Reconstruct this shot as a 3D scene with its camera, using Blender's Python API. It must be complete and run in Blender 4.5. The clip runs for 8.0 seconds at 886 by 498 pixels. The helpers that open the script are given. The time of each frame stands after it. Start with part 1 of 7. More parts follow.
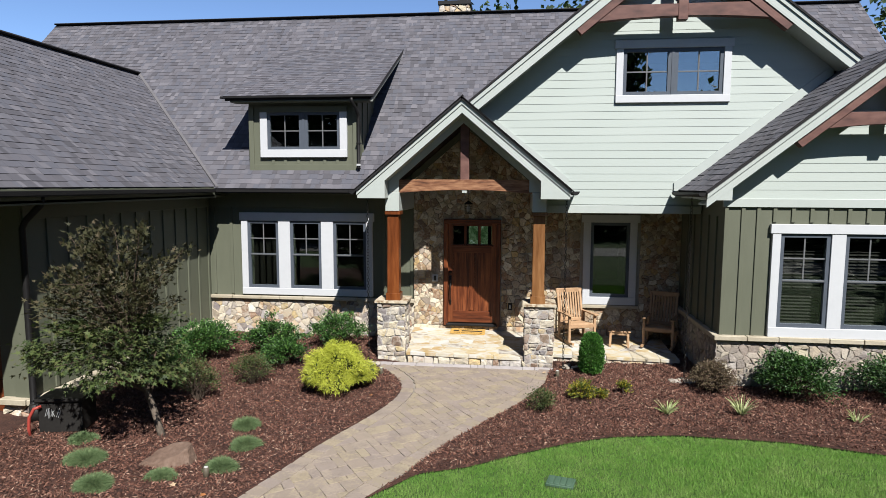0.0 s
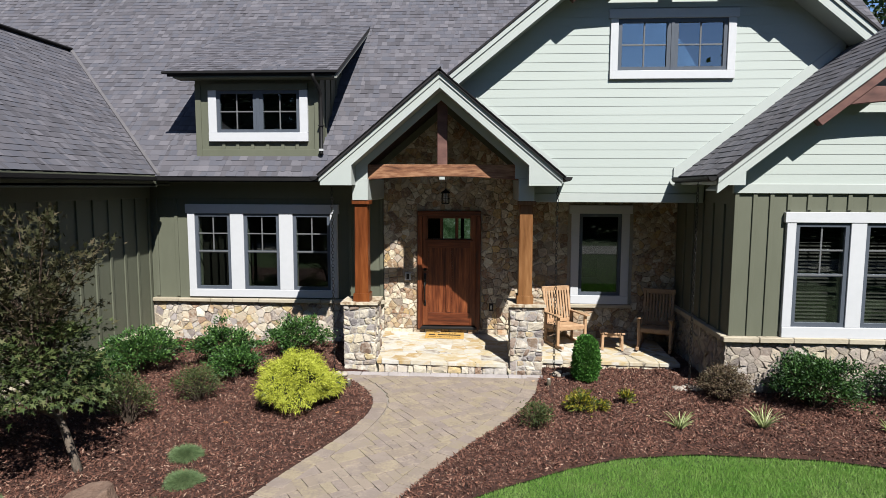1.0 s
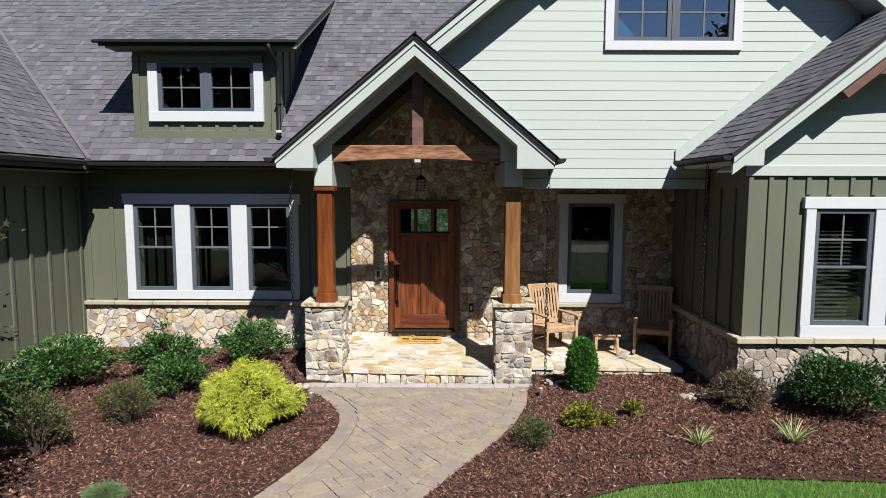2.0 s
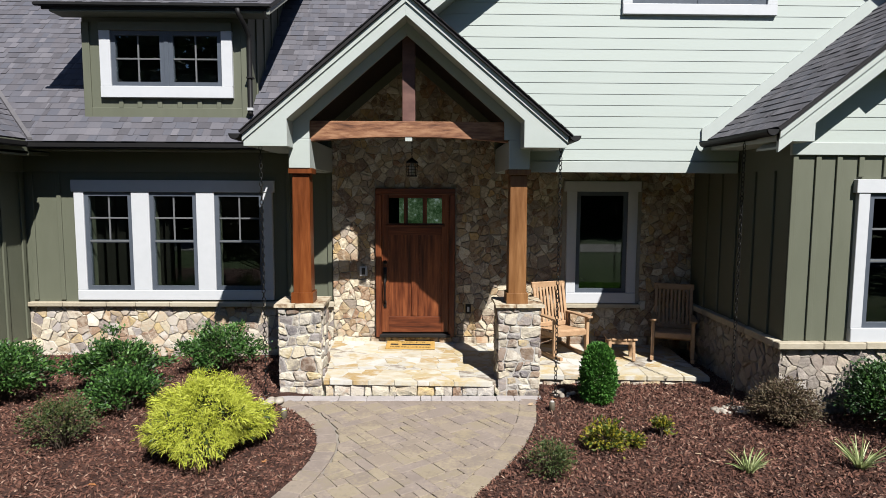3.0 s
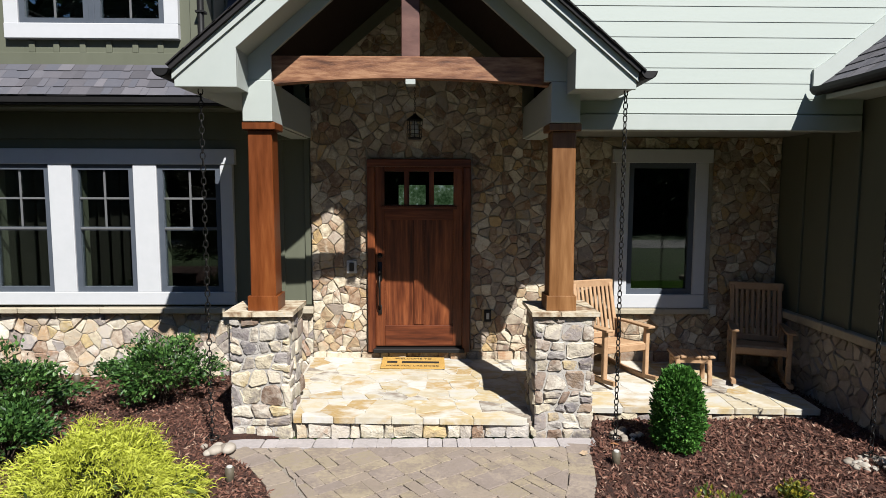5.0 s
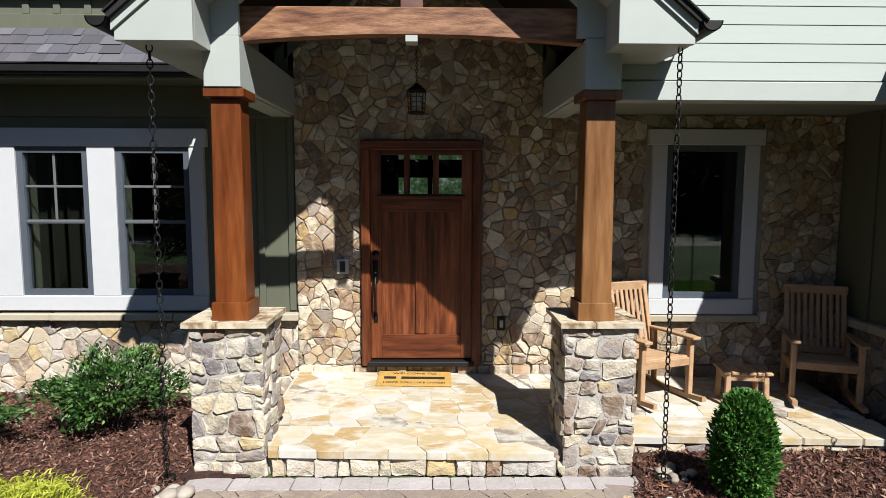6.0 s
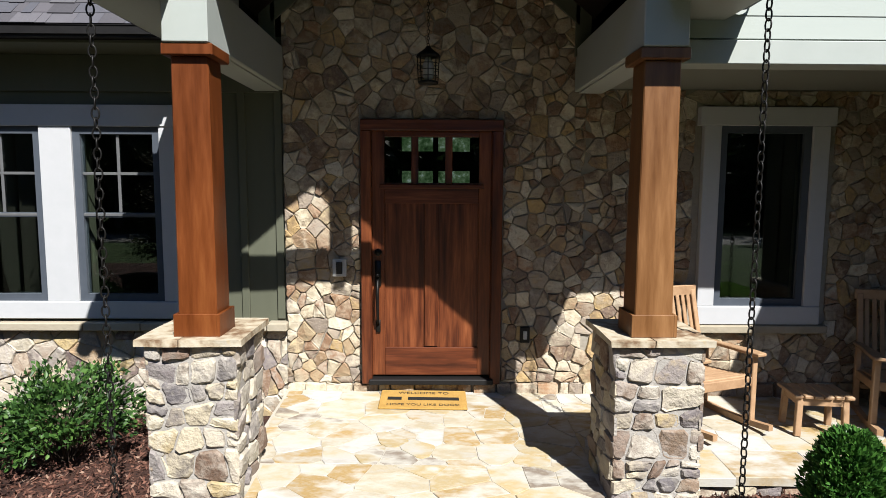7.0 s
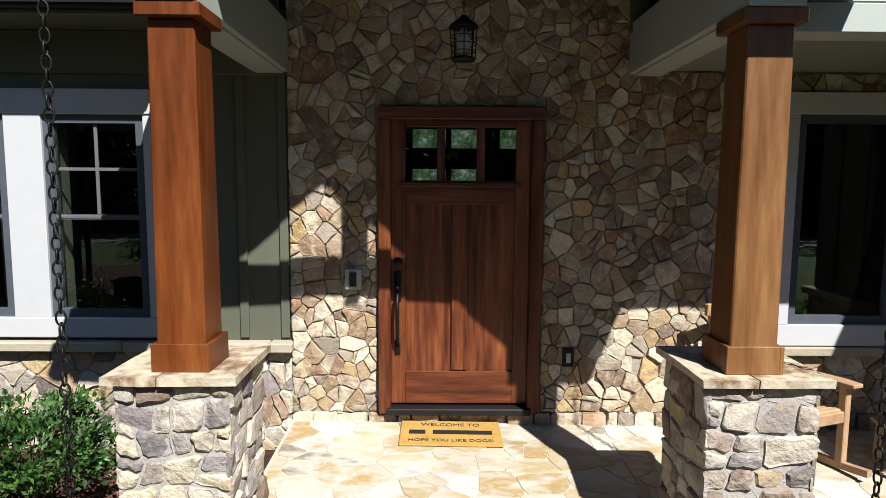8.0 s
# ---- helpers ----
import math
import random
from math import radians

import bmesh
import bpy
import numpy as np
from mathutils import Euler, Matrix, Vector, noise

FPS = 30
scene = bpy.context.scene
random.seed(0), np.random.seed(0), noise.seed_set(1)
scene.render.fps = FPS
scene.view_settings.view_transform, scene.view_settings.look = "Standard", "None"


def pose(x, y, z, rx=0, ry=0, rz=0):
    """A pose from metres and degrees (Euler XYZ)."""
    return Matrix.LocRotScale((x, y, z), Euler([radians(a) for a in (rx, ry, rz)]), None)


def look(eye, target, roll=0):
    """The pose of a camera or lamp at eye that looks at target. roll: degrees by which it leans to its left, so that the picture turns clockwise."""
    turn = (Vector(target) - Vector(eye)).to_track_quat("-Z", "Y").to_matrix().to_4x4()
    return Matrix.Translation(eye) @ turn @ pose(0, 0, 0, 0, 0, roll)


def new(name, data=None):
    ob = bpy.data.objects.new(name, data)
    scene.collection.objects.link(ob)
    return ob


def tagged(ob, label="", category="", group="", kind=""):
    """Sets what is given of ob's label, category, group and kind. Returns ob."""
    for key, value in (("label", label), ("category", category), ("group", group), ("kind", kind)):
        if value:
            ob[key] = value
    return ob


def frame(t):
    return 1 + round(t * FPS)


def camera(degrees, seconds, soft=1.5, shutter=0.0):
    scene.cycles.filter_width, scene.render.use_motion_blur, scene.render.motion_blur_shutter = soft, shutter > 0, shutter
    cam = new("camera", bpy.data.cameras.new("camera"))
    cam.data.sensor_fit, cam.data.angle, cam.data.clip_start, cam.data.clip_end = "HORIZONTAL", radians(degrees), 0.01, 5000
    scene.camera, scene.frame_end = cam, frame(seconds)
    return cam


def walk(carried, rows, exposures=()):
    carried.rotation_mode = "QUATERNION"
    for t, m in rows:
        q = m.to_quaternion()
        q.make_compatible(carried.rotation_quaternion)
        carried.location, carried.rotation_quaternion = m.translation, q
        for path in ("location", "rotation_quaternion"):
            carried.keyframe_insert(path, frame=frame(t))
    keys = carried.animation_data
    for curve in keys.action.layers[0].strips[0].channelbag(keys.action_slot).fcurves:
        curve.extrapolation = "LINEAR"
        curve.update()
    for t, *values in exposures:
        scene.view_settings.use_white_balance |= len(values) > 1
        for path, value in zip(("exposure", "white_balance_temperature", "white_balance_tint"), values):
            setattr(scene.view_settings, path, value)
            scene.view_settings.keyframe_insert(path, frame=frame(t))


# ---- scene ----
cam = camera(71.6, 8.0, 0.75)
PATH = [
    (0, (0.119, 0.009, 3.084), (-0.116, 1.985, 2.877), 0.2),
    (0.5, (-0.061, 0.6, 2.963), (-0.24, 2.581, 2.759), 0.2),
    (1, (-0.193, 1.178, 2.855), (-0.311, 3.164, 2.651), 0.2),
    (1.5, (-0.294, 1.741, 2.73), (-0.356, 3.73, 2.531), 0.2),
    (2, (-0.386, 2.288, 2.609), (-0.395, 4.278, 2.413), 0.2),
    (3.5, (-0.511, 3.862, 2.307), (-0.474, 5.853, 2.12), 0.3),
    (4, (-0.529, 4.359, 2.248), (-0.494, 6.349, 2.054), 0.3),
    (4.5, (-0.556, 4.846, 2.163), (-0.521, 6.837, 1.971), 0.2),
    (6, (-0.616, 6.289, 1.982), (-0.585, 8.28, 1.784), 0.2),
    (6.5, (-0.64, 6.727, 1.935), (-0.609, 8.716, 1.732), 0.3),
    (7, (-0.707, 7.131, 1.898), (-0.679, 9.12, 1.695), 0.3),
    (7.5, (-0.802, 7.503, 1.887), (-0.777, 9.492, 1.683), 0.3),
    (8, (-0.89, 7.827, 1.889), (-0.87, 9.817, 1.684), 0.4),
]
walk(cam, [(t, look(eye, target, roll)) for t, eye, target, roll in PATH], [(0, 1.20), (4, 1.18), (8, 1.27)])

# ---- world and sun ----
world = bpy.data.worlds.new("sky")
scene.world = world
world.use_nodes = True
wt = world.node_tree
sky = wt.nodes.new("ShaderNodeTexSky")
sky.sky_type, sky.sun_disc = "NISHITA", False
sky.sun_elevation, sky.sun_rotation = radians(48.3), radians(154.8)
sky.air_density, sky.dust_density, sky.ozone_density = 0.6, 0.0, 4.0
wt.links.new(sky.outputs["Color"], wt.nodes["Background"].inputs["Color"])
wt.nodes["Background"].inputs["Strength"].default_value = 0.08
sun = new("sun", bpy.data.lights.new("sun", "SUN"))
sun.data.energy, sun.data.angle, sun.data.color = 5.0, radians(0.53), (1.0, 0.978, 0.945)
sun.matrix_world = look((0.47 * 20, -20, 1.24 * 20), (0, 0, 0))


# ---- materials ----
def surface(name, stops, rnd="", share=0.5, big=1.5, small=14.0, rough=(0.6, 0.85), bump=0.15, depth=0.01,
            stretch=(1, 1, 1), metal=0.0, leaf=0.0, fine=60.0, spec=0.3, mott=0.0):
    """A procedural surface: colour stops driven by a random per piece and noise at two scales, with fine relief."""
    m = bpy.data.materials.new(name)
    m.use_nodes = True
    nt = m.node_tree
    n, ln = nt.nodes, nt.links
    bsdf = n["Principled BSDF"]
    co = n.new("ShaderNodeTexCoord")
    mp = n.new("ShaderNodeMapping")
    mp.inputs["Scale"].default_value = stretch
    ln.new(co.outputs["Object"], mp.inputs["Vector"])

    def noise_tex(scale, detail):
        t = n.new("ShaderNodeTexNoise")
        t.inputs["Scale"].default_value, t.inputs["Detail"].default_value = scale, detail
        t.inputs["Roughness"].default_value = 0.6
        ln.new(mp.outputs["Vector"], t.inputs["Vector"])
        return t

    def math_node(op, a, b):
        t = n.new("ShaderNodeMath")
        t.operation = op
        for i, v in enumerate((a, b)):
            if isinstance(v, (int, float)):
                t.inputs[i].default_value = v
            else:
                ln.new(v, t.inputs[i])
        return t.outputs[0]

    n1, n2, n3 = noise_tex(big, 4), noise_tex(small, 6), noise_tex(fine, 3)
    mixed = math_node("ADD", math_node("MULTIPLY", n1.outputs["Fac"], 0.55), math_node("MULTIPLY", n2.outputs["Fac"], 0.45))
    wide = n.new("ShaderNodeMapRange")
    wide.inputs["From Min"].default_value, wide.inputs["From Max"].default_value = 0.33, 0.67
    ln.new(mixed, wide.inputs["Value"])
    fac = wide.outputs["Result"]
    if rnd:
        if rnd == "object":
            src = n.new("ShaderNodeObjectInfo").outputs["Random"]
        else:
            src = n.new("ShaderNodeNewGeometry").outputs["Random Per Island"]
        fac = math_node("ADD", math_node("MULTIPLY", src, share), math_node("MULTIPLY", fac, 1 - share))
    ramp = n.new("ShaderNodeValToRGB")
    els = ramp.color_ramp.elements
    while len(els) < len(stops):
        els.new(0.5)
    for i, c in enumerate(stops):
        els[i].position = i / (len(stops) - 1) if len(stops) > 1 else 0
        els[i].color = (*c, 1)
    ln.new(fac, ramp.inputs["Fac"])
    colour = ramp.outputs["Color"]
    if mott:
        tone = n.new("ShaderNodeMapRange")
        tone.inputs["From Min"].default_value, tone.inputs["From Max"].default_value = 0.3, 0.7
        tone.inputs["To Min"].default_value, tone.inputs["To Max"].default_value = 1 - mott, 1 + mott * 0.8
        ln.new(mixed, tone.inputs["Value"])
        mul = n.new("ShaderNodeVectorMath")
        mul.operation = "SCALE"
        ln.new(colour, mul.inputs[0])
        ln.new(tone.outputs["Result"], mul.inputs["Scale"])
        colour = mul.outputs["Vector"]
    ln.new(colour, bsdf.inputs["Base Color"])
    rr = n.new("ShaderNodeMapRange")
    rr.inputs["To Min"].default_value, rr.inputs["To Max"].default_value = rough
    ln.new(n2.outputs["Fac"], rr.inputs["Value"])
    ln.new(rr.outputs["Result"], bsdf.inputs["Roughness"])
    bsdf.inputs["Metallic"].default_value = metal
    bsdf.inputs["Specular IOR Level"].default_value = spec
    if bump:
        bp = n.new("ShaderNodeBump")
        bp.inputs["Strength"].default_value, bp.inputs["Distance"].default_value = bump, depth
        ln.new(math_node("ADD", n2.outputs["Fac"], math_node("MULTIPLY", n3.outputs["Fac"], 0.6)), bp.inputs["Height"])
        ln.new(bp.outputs["Normal"], bsdf.inputs["Normal"])
    if leaf:
        tr = n.new("ShaderNodeBsdfTranslucent")
        ln.new(ramp.outputs["Color"], tr.inputs["Color"])
        mx = n.new("ShaderNodeMixShader")
        mx.inputs["Fac"].default_value = leaf
        ln.new(bsdf.outputs["BSDF"], mx.inputs[1])
        ln.new(tr.outputs["BSDF"], mx.inputs[2])
        ln.new(mx.outputs["Shader"], n["Material Output"].inputs["Surface"])
    return m


def glass_surface(name, ior):
    m = bpy.data.materials.new(name)
    m.use_nodes = True
    nt = m.node_tree
    n, ln = nt.nodes, nt.links
    n.remove(n["Principled BSDF"])
    fr = n.new("ShaderNodeFresnel")
    fr.inputs["IOR"].default_value = ior
    tp = n.new("ShaderNodeBsdfTransparent")
    tp.inputs["Color"].default_value = (0.72, 0.78, 0.76, 1)
    gl = n.new("ShaderNodeBsdfGlossy")
    gl.inputs["Roughness"].default_value = 0.0
    mx = n.new("ShaderNodeMixShader")
    for a, b in ((fr.outputs["Fac"], mx.inputs["Fac"]), (tp.outputs["BSDF"], mx.inputs[1]), (gl.outputs["BSDF"], mx.inputs[2]),
                 (mx.outputs["Shader"], n["Material Output"].inputs["Surface"])):
        ln.new(a, b)
    return m


# backdrop for the far hall windows: it glows, with sunlight in its colours
M_FARGLOW = surface("glowing_wood_backdrop", [(0.015, 0.03, 0.012), (0.05, 0.10, 0.04), (0.16, 0.23, 0.13), (0.62, 0.72, 0.72)], "", 0, 3, 14, (0.9, 1.0), 0)
glow = M_FARGLOW.node_tree
glow.links.new(glow.nodes["Color Ramp"].outputs["Color"], glow.nodes["Principled BSDF"].inputs["Emission Color"])
glow.nodes["Principled BSDF"].inputs["Emission Strength"].default_value = 0.26

STONE = [(0.348, 0.303, 0.242), (0.167, 0.144, 0.144), (0.408, 0.359, 0.277), (0.315, 0.212, 0.122), (0.448, 0.409, 0.342), (0.254, 0.198, 0.152), (0.375, 0.286, 0.144), (0.321, 0.297, 0.277), (0.422, 0.368, 0.277),
         (0.455, 0.423, 0.367), (0.214, 0.133, 0.0864), (0.382, 0.338, 0.27), (0.268, 0.242, 0.234), (0.428, 0.372, 0.267), (0.121, 0.0887, 0.0828), (0.355, 0.318, 0.27), (0.448, 0.413, 0.349)]
PIER = [(0.39, 0.355, 0.29), (0.10, 0.09, 0.094), (0.29, 0.265, 0.235), (0.41, 0.365, 0.285), (0.19, 0.165, 0.155), (0.34, 0.265, 0.14), (0.41, 0.38, 0.315), (0.18, 0.125, 0.085), (0.31, 0.285, 0.26), (0.13, 0.112, 0.112),
        (0.40, 0.35, 0.255), (0.23, 0.195, 0.165), (0.14, 0.088, 0.06), (0.35, 0.32, 0.27), (0.40, 0.37, 0.305)]
# browner, darker mix than STONE: part of the porch's shade is in these colours
ENTRY_SHADED = [(0.33, 0.27, 0.19), (0.16, 0.098, 0.062), (0.40, 0.34, 0.245), (0.22, 0.125, 0.068), (0.46, 0.41, 0.315), (0.19, 0.132, 0.09), (0.35, 0.245, 0.115), (0.27, 0.23, 0.185), (0.14, 0.088, 0.056), (0.42, 0.36, 0.26),
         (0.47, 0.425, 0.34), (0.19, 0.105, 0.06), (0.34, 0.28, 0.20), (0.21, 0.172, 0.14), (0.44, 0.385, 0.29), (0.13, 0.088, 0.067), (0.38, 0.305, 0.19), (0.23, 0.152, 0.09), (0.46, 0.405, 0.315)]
M_ENTRY_SHADED = surface("entry_stone_shaded", ENTRY_SHADED, "object", 0.92, 7, 22, (0.75, 0.95), 0.6, 0.02, mott=0.26)
M_ENTRY_SHADED_J = surface("entry_stone_shaded_joined", ENTRY_SHADED, "island", 0.92, 7, 22, (0.75, 0.95), 0.6, 0.02, mott=0.26)
M_PIER = surface("pier_stone", PIER, "object", 0.92, 7, 22, (0.75, 0.95), 0.6, 0.02, mott=0.24)
M_STONE = surface("field_stone", STONE, "object", 0.92, 7, 22, (0.75, 0.95), 0.6, 0.02, mott=0.24)
M_STONE_J = surface("field_stone_joined", STONE, "island", 0.92, 7, 22, (0.75, 0.95), 0.6, 0.02, mott=0.24)
WING = [(0.30, 0.265, 0.22), (0.17, 0.145, 0.125), (0.25, 0.22, 0.19), (0.34, 0.30, 0.235), (0.21, 0.18, 0.16), (0.28, 0.235, 0.175), (0.35, 0.315, 0.26), (0.20, 0.162, 0.135), (0.27, 0.245, 0.22), (0.32, 0.285, 0.205), (0.16, 0.135, 0.125), (0.29, 0.26, 0.225)]
M_WING = surface("wing_stone", WING, "object", 0.92, 7, 22, (0.75, 0.95), 0.6, 0.02, mott=0.24)
M_WING_J = surface("wing_stone_joined", WING, "island", 0.92, 7, 22, (0.75, 0.95), 0.6, 0.02, mott=0.24)
M_MORTAR = surface("mortar", [(0.253, 0.237, 0.215), (0.316, 0.297, 0.272)], "", 0, 3, 30, (0.85, 0.95), 0.5, 0.01)
M_GAP = surface("tan_mortar", [(0.2, 0.176, 0.143), (0.273, 0.249, 0.206)], "", 0, 3, 30, (0.85, 0.95), 0.5, 0.01)
M_LEDGE = surface("sandstone_ledge", [(0.211, 0.181, 0.129), (0.292, 0.257, 0.193), (0.327, 0.292, 0.234)], "object", 0.4, 3, 18, (0.7, 0.9), 0.4, 0.012)
M_FLAG = surface("flagstone", [(0.346, 0.321, 0.272), (0.37, 0.352, 0.309), (0.321, 0.272, 0.185), (0.358, 0.333, 0.278), (0.272, 0.182, 0.0709), (0.34, 0.309, 0.253), (0.383, 0.37, 0.346), (0.352, 0.327, 0.265), (0.309, 0.238, 0.123), (0.364, 0.346, 0.302), (0.154, 0.123, 0.0955), (0.333, 0.302, 0.234), (0.37, 0.355, 0.321)],
                 "object", 0.70, 1.7, 5.0, (0.6, 0.85), 0.3, 0.012, (1.0, 1.8, 1.0), mott=0.18)
M_CAP = surface("cap_sandstone", [(0.129, 0.0772, 0.0482), (0.18, 0.113, 0.0643), (0.341, 0.289, 0.206), (0.373, 0.335, 0.264), (0.322, 0.238, 0.122)], "", 0, 4, 12, (0.6, 0.85), 0.4, 0.012, mott=0.25)
M_FLAGJOINT = surface("flagstone_joint", [(0.309, 0.284, 0.234), (0.352, 0.327, 0.278)], "", 0, 3, 30, (0.85, 0.95), 0.4, 0.006)
PAVER = [(0.152, 0.122, 0.101), (0.185, 0.151, 0.123), (0.169, 0.137, 0.117), (0.198, 0.162, 0.126), (0.177, 0.142, 0.113), (0.208, 0.172, 0.118), (0.171, 0.139, 0.115), (0.198, 0.162, 0.109), (0.189, 0.153, 0.128)]
M_PAVER = surface("paver", PAVER, "object", 0.72, 5, 30, (0.75, 0.92), 0.5, 0.01, mott=0.26)
M_PAVER_J = surface("paver_joined", PAVER, "island", 0.72, 5, 30, (0.75, 0.92), 0.5, 0.01, mott=0.26)
M_PAVER_PALE = surface("pale_paver", [(0.221, 0.2, 0.193), (0.26, 0.236, 0.228), (0.284, 0.261, 0.258)], "object", 0.6, 5, 30, (0.75, 0.92), 0.5, 0.01, mott=0.15)
M_SAND = surface("joint_sand", [(0.128, 0.112, 0.0938), (0.213, 0.186, 0.154)], "", 0, 6, 60, (0.9, 0.95), 0.5, 0.01)
M_MULCH = surface("mulch", [(0.0211, 0.00877, 0.00643), (0.0643, 0.0269, 0.0181), (0.114, 0.0526, 0.0363)], "", 0, 5, 50, (0.85, 0.95), 1.0, 0.06, fine=140)
M_CHIP = surface("mulch_chips", [(0.016, 0.0068, 0.0048), (0.060, 0.0250, 0.0168), (0.108, 0.0470, 0.0316), (0.064, 0.0270, 0.0182), (0.155, 0.0740, 0.0500), (0.098, 0.0430, 0.0296), (0.280, 0.190, 0.140)], "island", 0.95, 3, 30, (0.8, 0.95), 0.2)
M_LAWN = surface("lawn_soil", [(0.0187, 0.0386, 0.00643), (0.0304, 0.0573, 0.0111), (0.0509, 0.0655, 0.0199)], "", 0, 0.8, 18, (0.85, 0.95), 0.8, 0.04)
M_GRASS = surface("grass_blade", [(0.0513, 0.144, 0.018), (0.0958, 0.221, 0.032), (0.161, 0.272, 0.059), (0.267, 0.326, 0.125)], "island", 0.42, 0.7, 3, (0.5, 0.7), 0, leaf=0.3)
M_SIDING = surface("pale_sage_paint", [(0.278, 0.31, 0.287), (0.301, 0.33, 0.307)], "object", 0.4, 0.7, 9, (0.5, 0.65), 0.12, 0.004, (0.3, 1, 3))
M_TRIM = surface("sage_trim_paint", [(0.275, 0.301, 0.281), (0.298, 0.322, 0.304)], "", 0, 0.8, 10, (0.45, 0.6), 0.08, 0.004)
M_WHITE = surface("white_trim_paint", [(0.351, 0.36, 0.371), (0.386, 0.392, 0.404)], "", 0, 1, 12, (0.4, 0.55), 0.06, 0.003)
M_OLIVE = surface("olive_board_paint", [(0.0713, 0.076, 0.0526), (0.0865, 0.0912, 0.0643)], "", 0, 0.6, 8, (0.55, 0.7), 0.1, 0.004, (1, 1, 0.25))
M_TAUPE = surface("taupe_trim_paint", [(0.152, 0.158, 0.137), (0.175, 0.181, 0.158)], "", 0, 0.8, 10, (0.5, 0.6), 0.06, 0.003)
M_FRAME = surface("blue_grey_window_frame", [(0.0474, 0.0565, 0.0707), (0.0632, 0.0731, 0.0888)], "", 0, 1, 12, (0.35, 0.5), 0.04, 0.002)
M_MUNTIN = surface("grey_muntin", [(0.076, 0.0789, 0.0819), (0.105, 0.108, 0.111)], "", 0, 1, 12, (0.35, 0.5), 0.0)
M_GUTTER = surface("dark_bronze_metal", [(0.00468, 0.00439, 0.00439), (0.00819, 0.0076, 0.0076)], "", 0, 2, 20, (0.5, 0.65), 0.05, 0.003, spec=0.25)
M_IRON = surface("black_iron", [(0.00702, 0.00702, 0.00702), (0.0175, 0.0164, 0.0152)], "", 0, 3, 40, (0.35, 0.6), 0.1, 0.002, metal=0.6)
SHINGLE = [(0.0374, 0.0363, 0.0415), (0.055, 0.0526, 0.0596), (0.0713, 0.0673, 0.0754), (0.0561, 0.0573, 0.069), (0.0772, 0.0743, 0.0836), (0.104, 0.0982, 0.108)]
M_SHINGLE = surface("asphalt_shingle", SHINGLE, "island", 0.84, 1.2, 40, (0.85, 0.95), 0.35, 0.004, fine=220)
M_SHINGLE_O = surface("asphalt_shingle_tab", SHINGLE, "object", 0.84, 1.2, 40, (0.85, 0.95), 0.35, 0.004, fine=220)
M_RIDGE = surface("shingle_base", [(0.00702, 0.00643, 0.00702), (0.014, 0.0129, 0.014)], "", 0, 1.2, 40, (0.85, 0.95), 0.3, 0.004)
M_VALLEY = surface("valley_metal", [(0.0643, 0.0614, 0.0643), (0.0936, 0.0877, 0.0906)], "", 0, 1.2, 12, (0.6, 0.8), 0.1, 0.003)
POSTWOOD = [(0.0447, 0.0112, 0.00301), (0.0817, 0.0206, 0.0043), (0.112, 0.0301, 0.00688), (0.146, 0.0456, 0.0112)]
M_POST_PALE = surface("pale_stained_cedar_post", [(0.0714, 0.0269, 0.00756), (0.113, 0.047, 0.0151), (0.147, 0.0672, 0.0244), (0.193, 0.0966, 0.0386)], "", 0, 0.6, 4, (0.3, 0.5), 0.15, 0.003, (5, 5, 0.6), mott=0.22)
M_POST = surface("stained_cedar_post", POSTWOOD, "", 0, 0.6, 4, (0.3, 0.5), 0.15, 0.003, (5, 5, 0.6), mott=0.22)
M_BEAM = surface("stained_cedar_beam", [(0.0585, 0.0222, 0.0105), (0.14, 0.0585, 0.0281), (0.211, 0.105, 0.0538), (0.257, 0.146, 0.0848)], "", 0, 2.6, 7, (0.45, 0.65), 0.4, 0.008, (0.9, 6, 5), mott=0.2)
M_TRUSS = surface("weathered_cedar_truss", [(0.0439, 0.0199, 0.0164), (0.0877, 0.0409, 0.0327), (0.129, 0.0673, 0.0538)], "", 0, 1.6, 6, (0.55, 0.75), 0.3, 0.005, (0.8, 8, 2))
M_DOOR = surface("mahogany_door", [(0.0208, 0.00497, 0.00249), (0.0639, 0.0155, 0.00559), (0.122, 0.0348, 0.0118), (0.187, 0.0609, 0.0224)], "object", 0.2, 1.6, 6, (0.3, 0.45), 0.15, 0.003, (7, 7, 0.55), spec=0.3, mott=0.25)
M_DOOR_X = surface("mahogany_rail", [(0.0278, 0.00683, 0.00311), (0.0833, 0.0211, 0.00746), (0.153, 0.046, 0.0168)], "", 0, 1.6, 6, (0.3, 0.45), 0.15, 0.003, (0.5, 7, 7), spec=0.3, mott=0.2)
# brown stain taken down to near black, with the vault's shade in it
M_CEIL = surface("stained_ceiling_shaded", [(0.00585, 0.00292, 0.00175), (0.0129, 0.00585, 0.00351)], "", 0, 1.5, 7, (0.6, 0.75), 0.2, 0.004, (9, 0.6, 9), spec=0.2)
M_TEAK = surface("teak", [(0.213, 0.125, 0.0672), (0.292, 0.182, 0.102), (0.355, 0.235, 0.139)], "object", 0.3, 2.5, 9, (0.5, 0.7), 0.15, 0.003, (4, 4, 4))
M_COIR = surface("coir_mat", [(0.307, 0.175, 0.0402), (0.395, 0.241, 0.0658)], "", 0, 8, 120, (0.9, 0.97), 0.8, 0.01)
M_INK = surface("black_print", [(0.00585, 0.00526, 0.00468), (0.0117, 0.0105, 0.00877)], "", 0, 8, 80, (0.85, 0.95), 0.2)
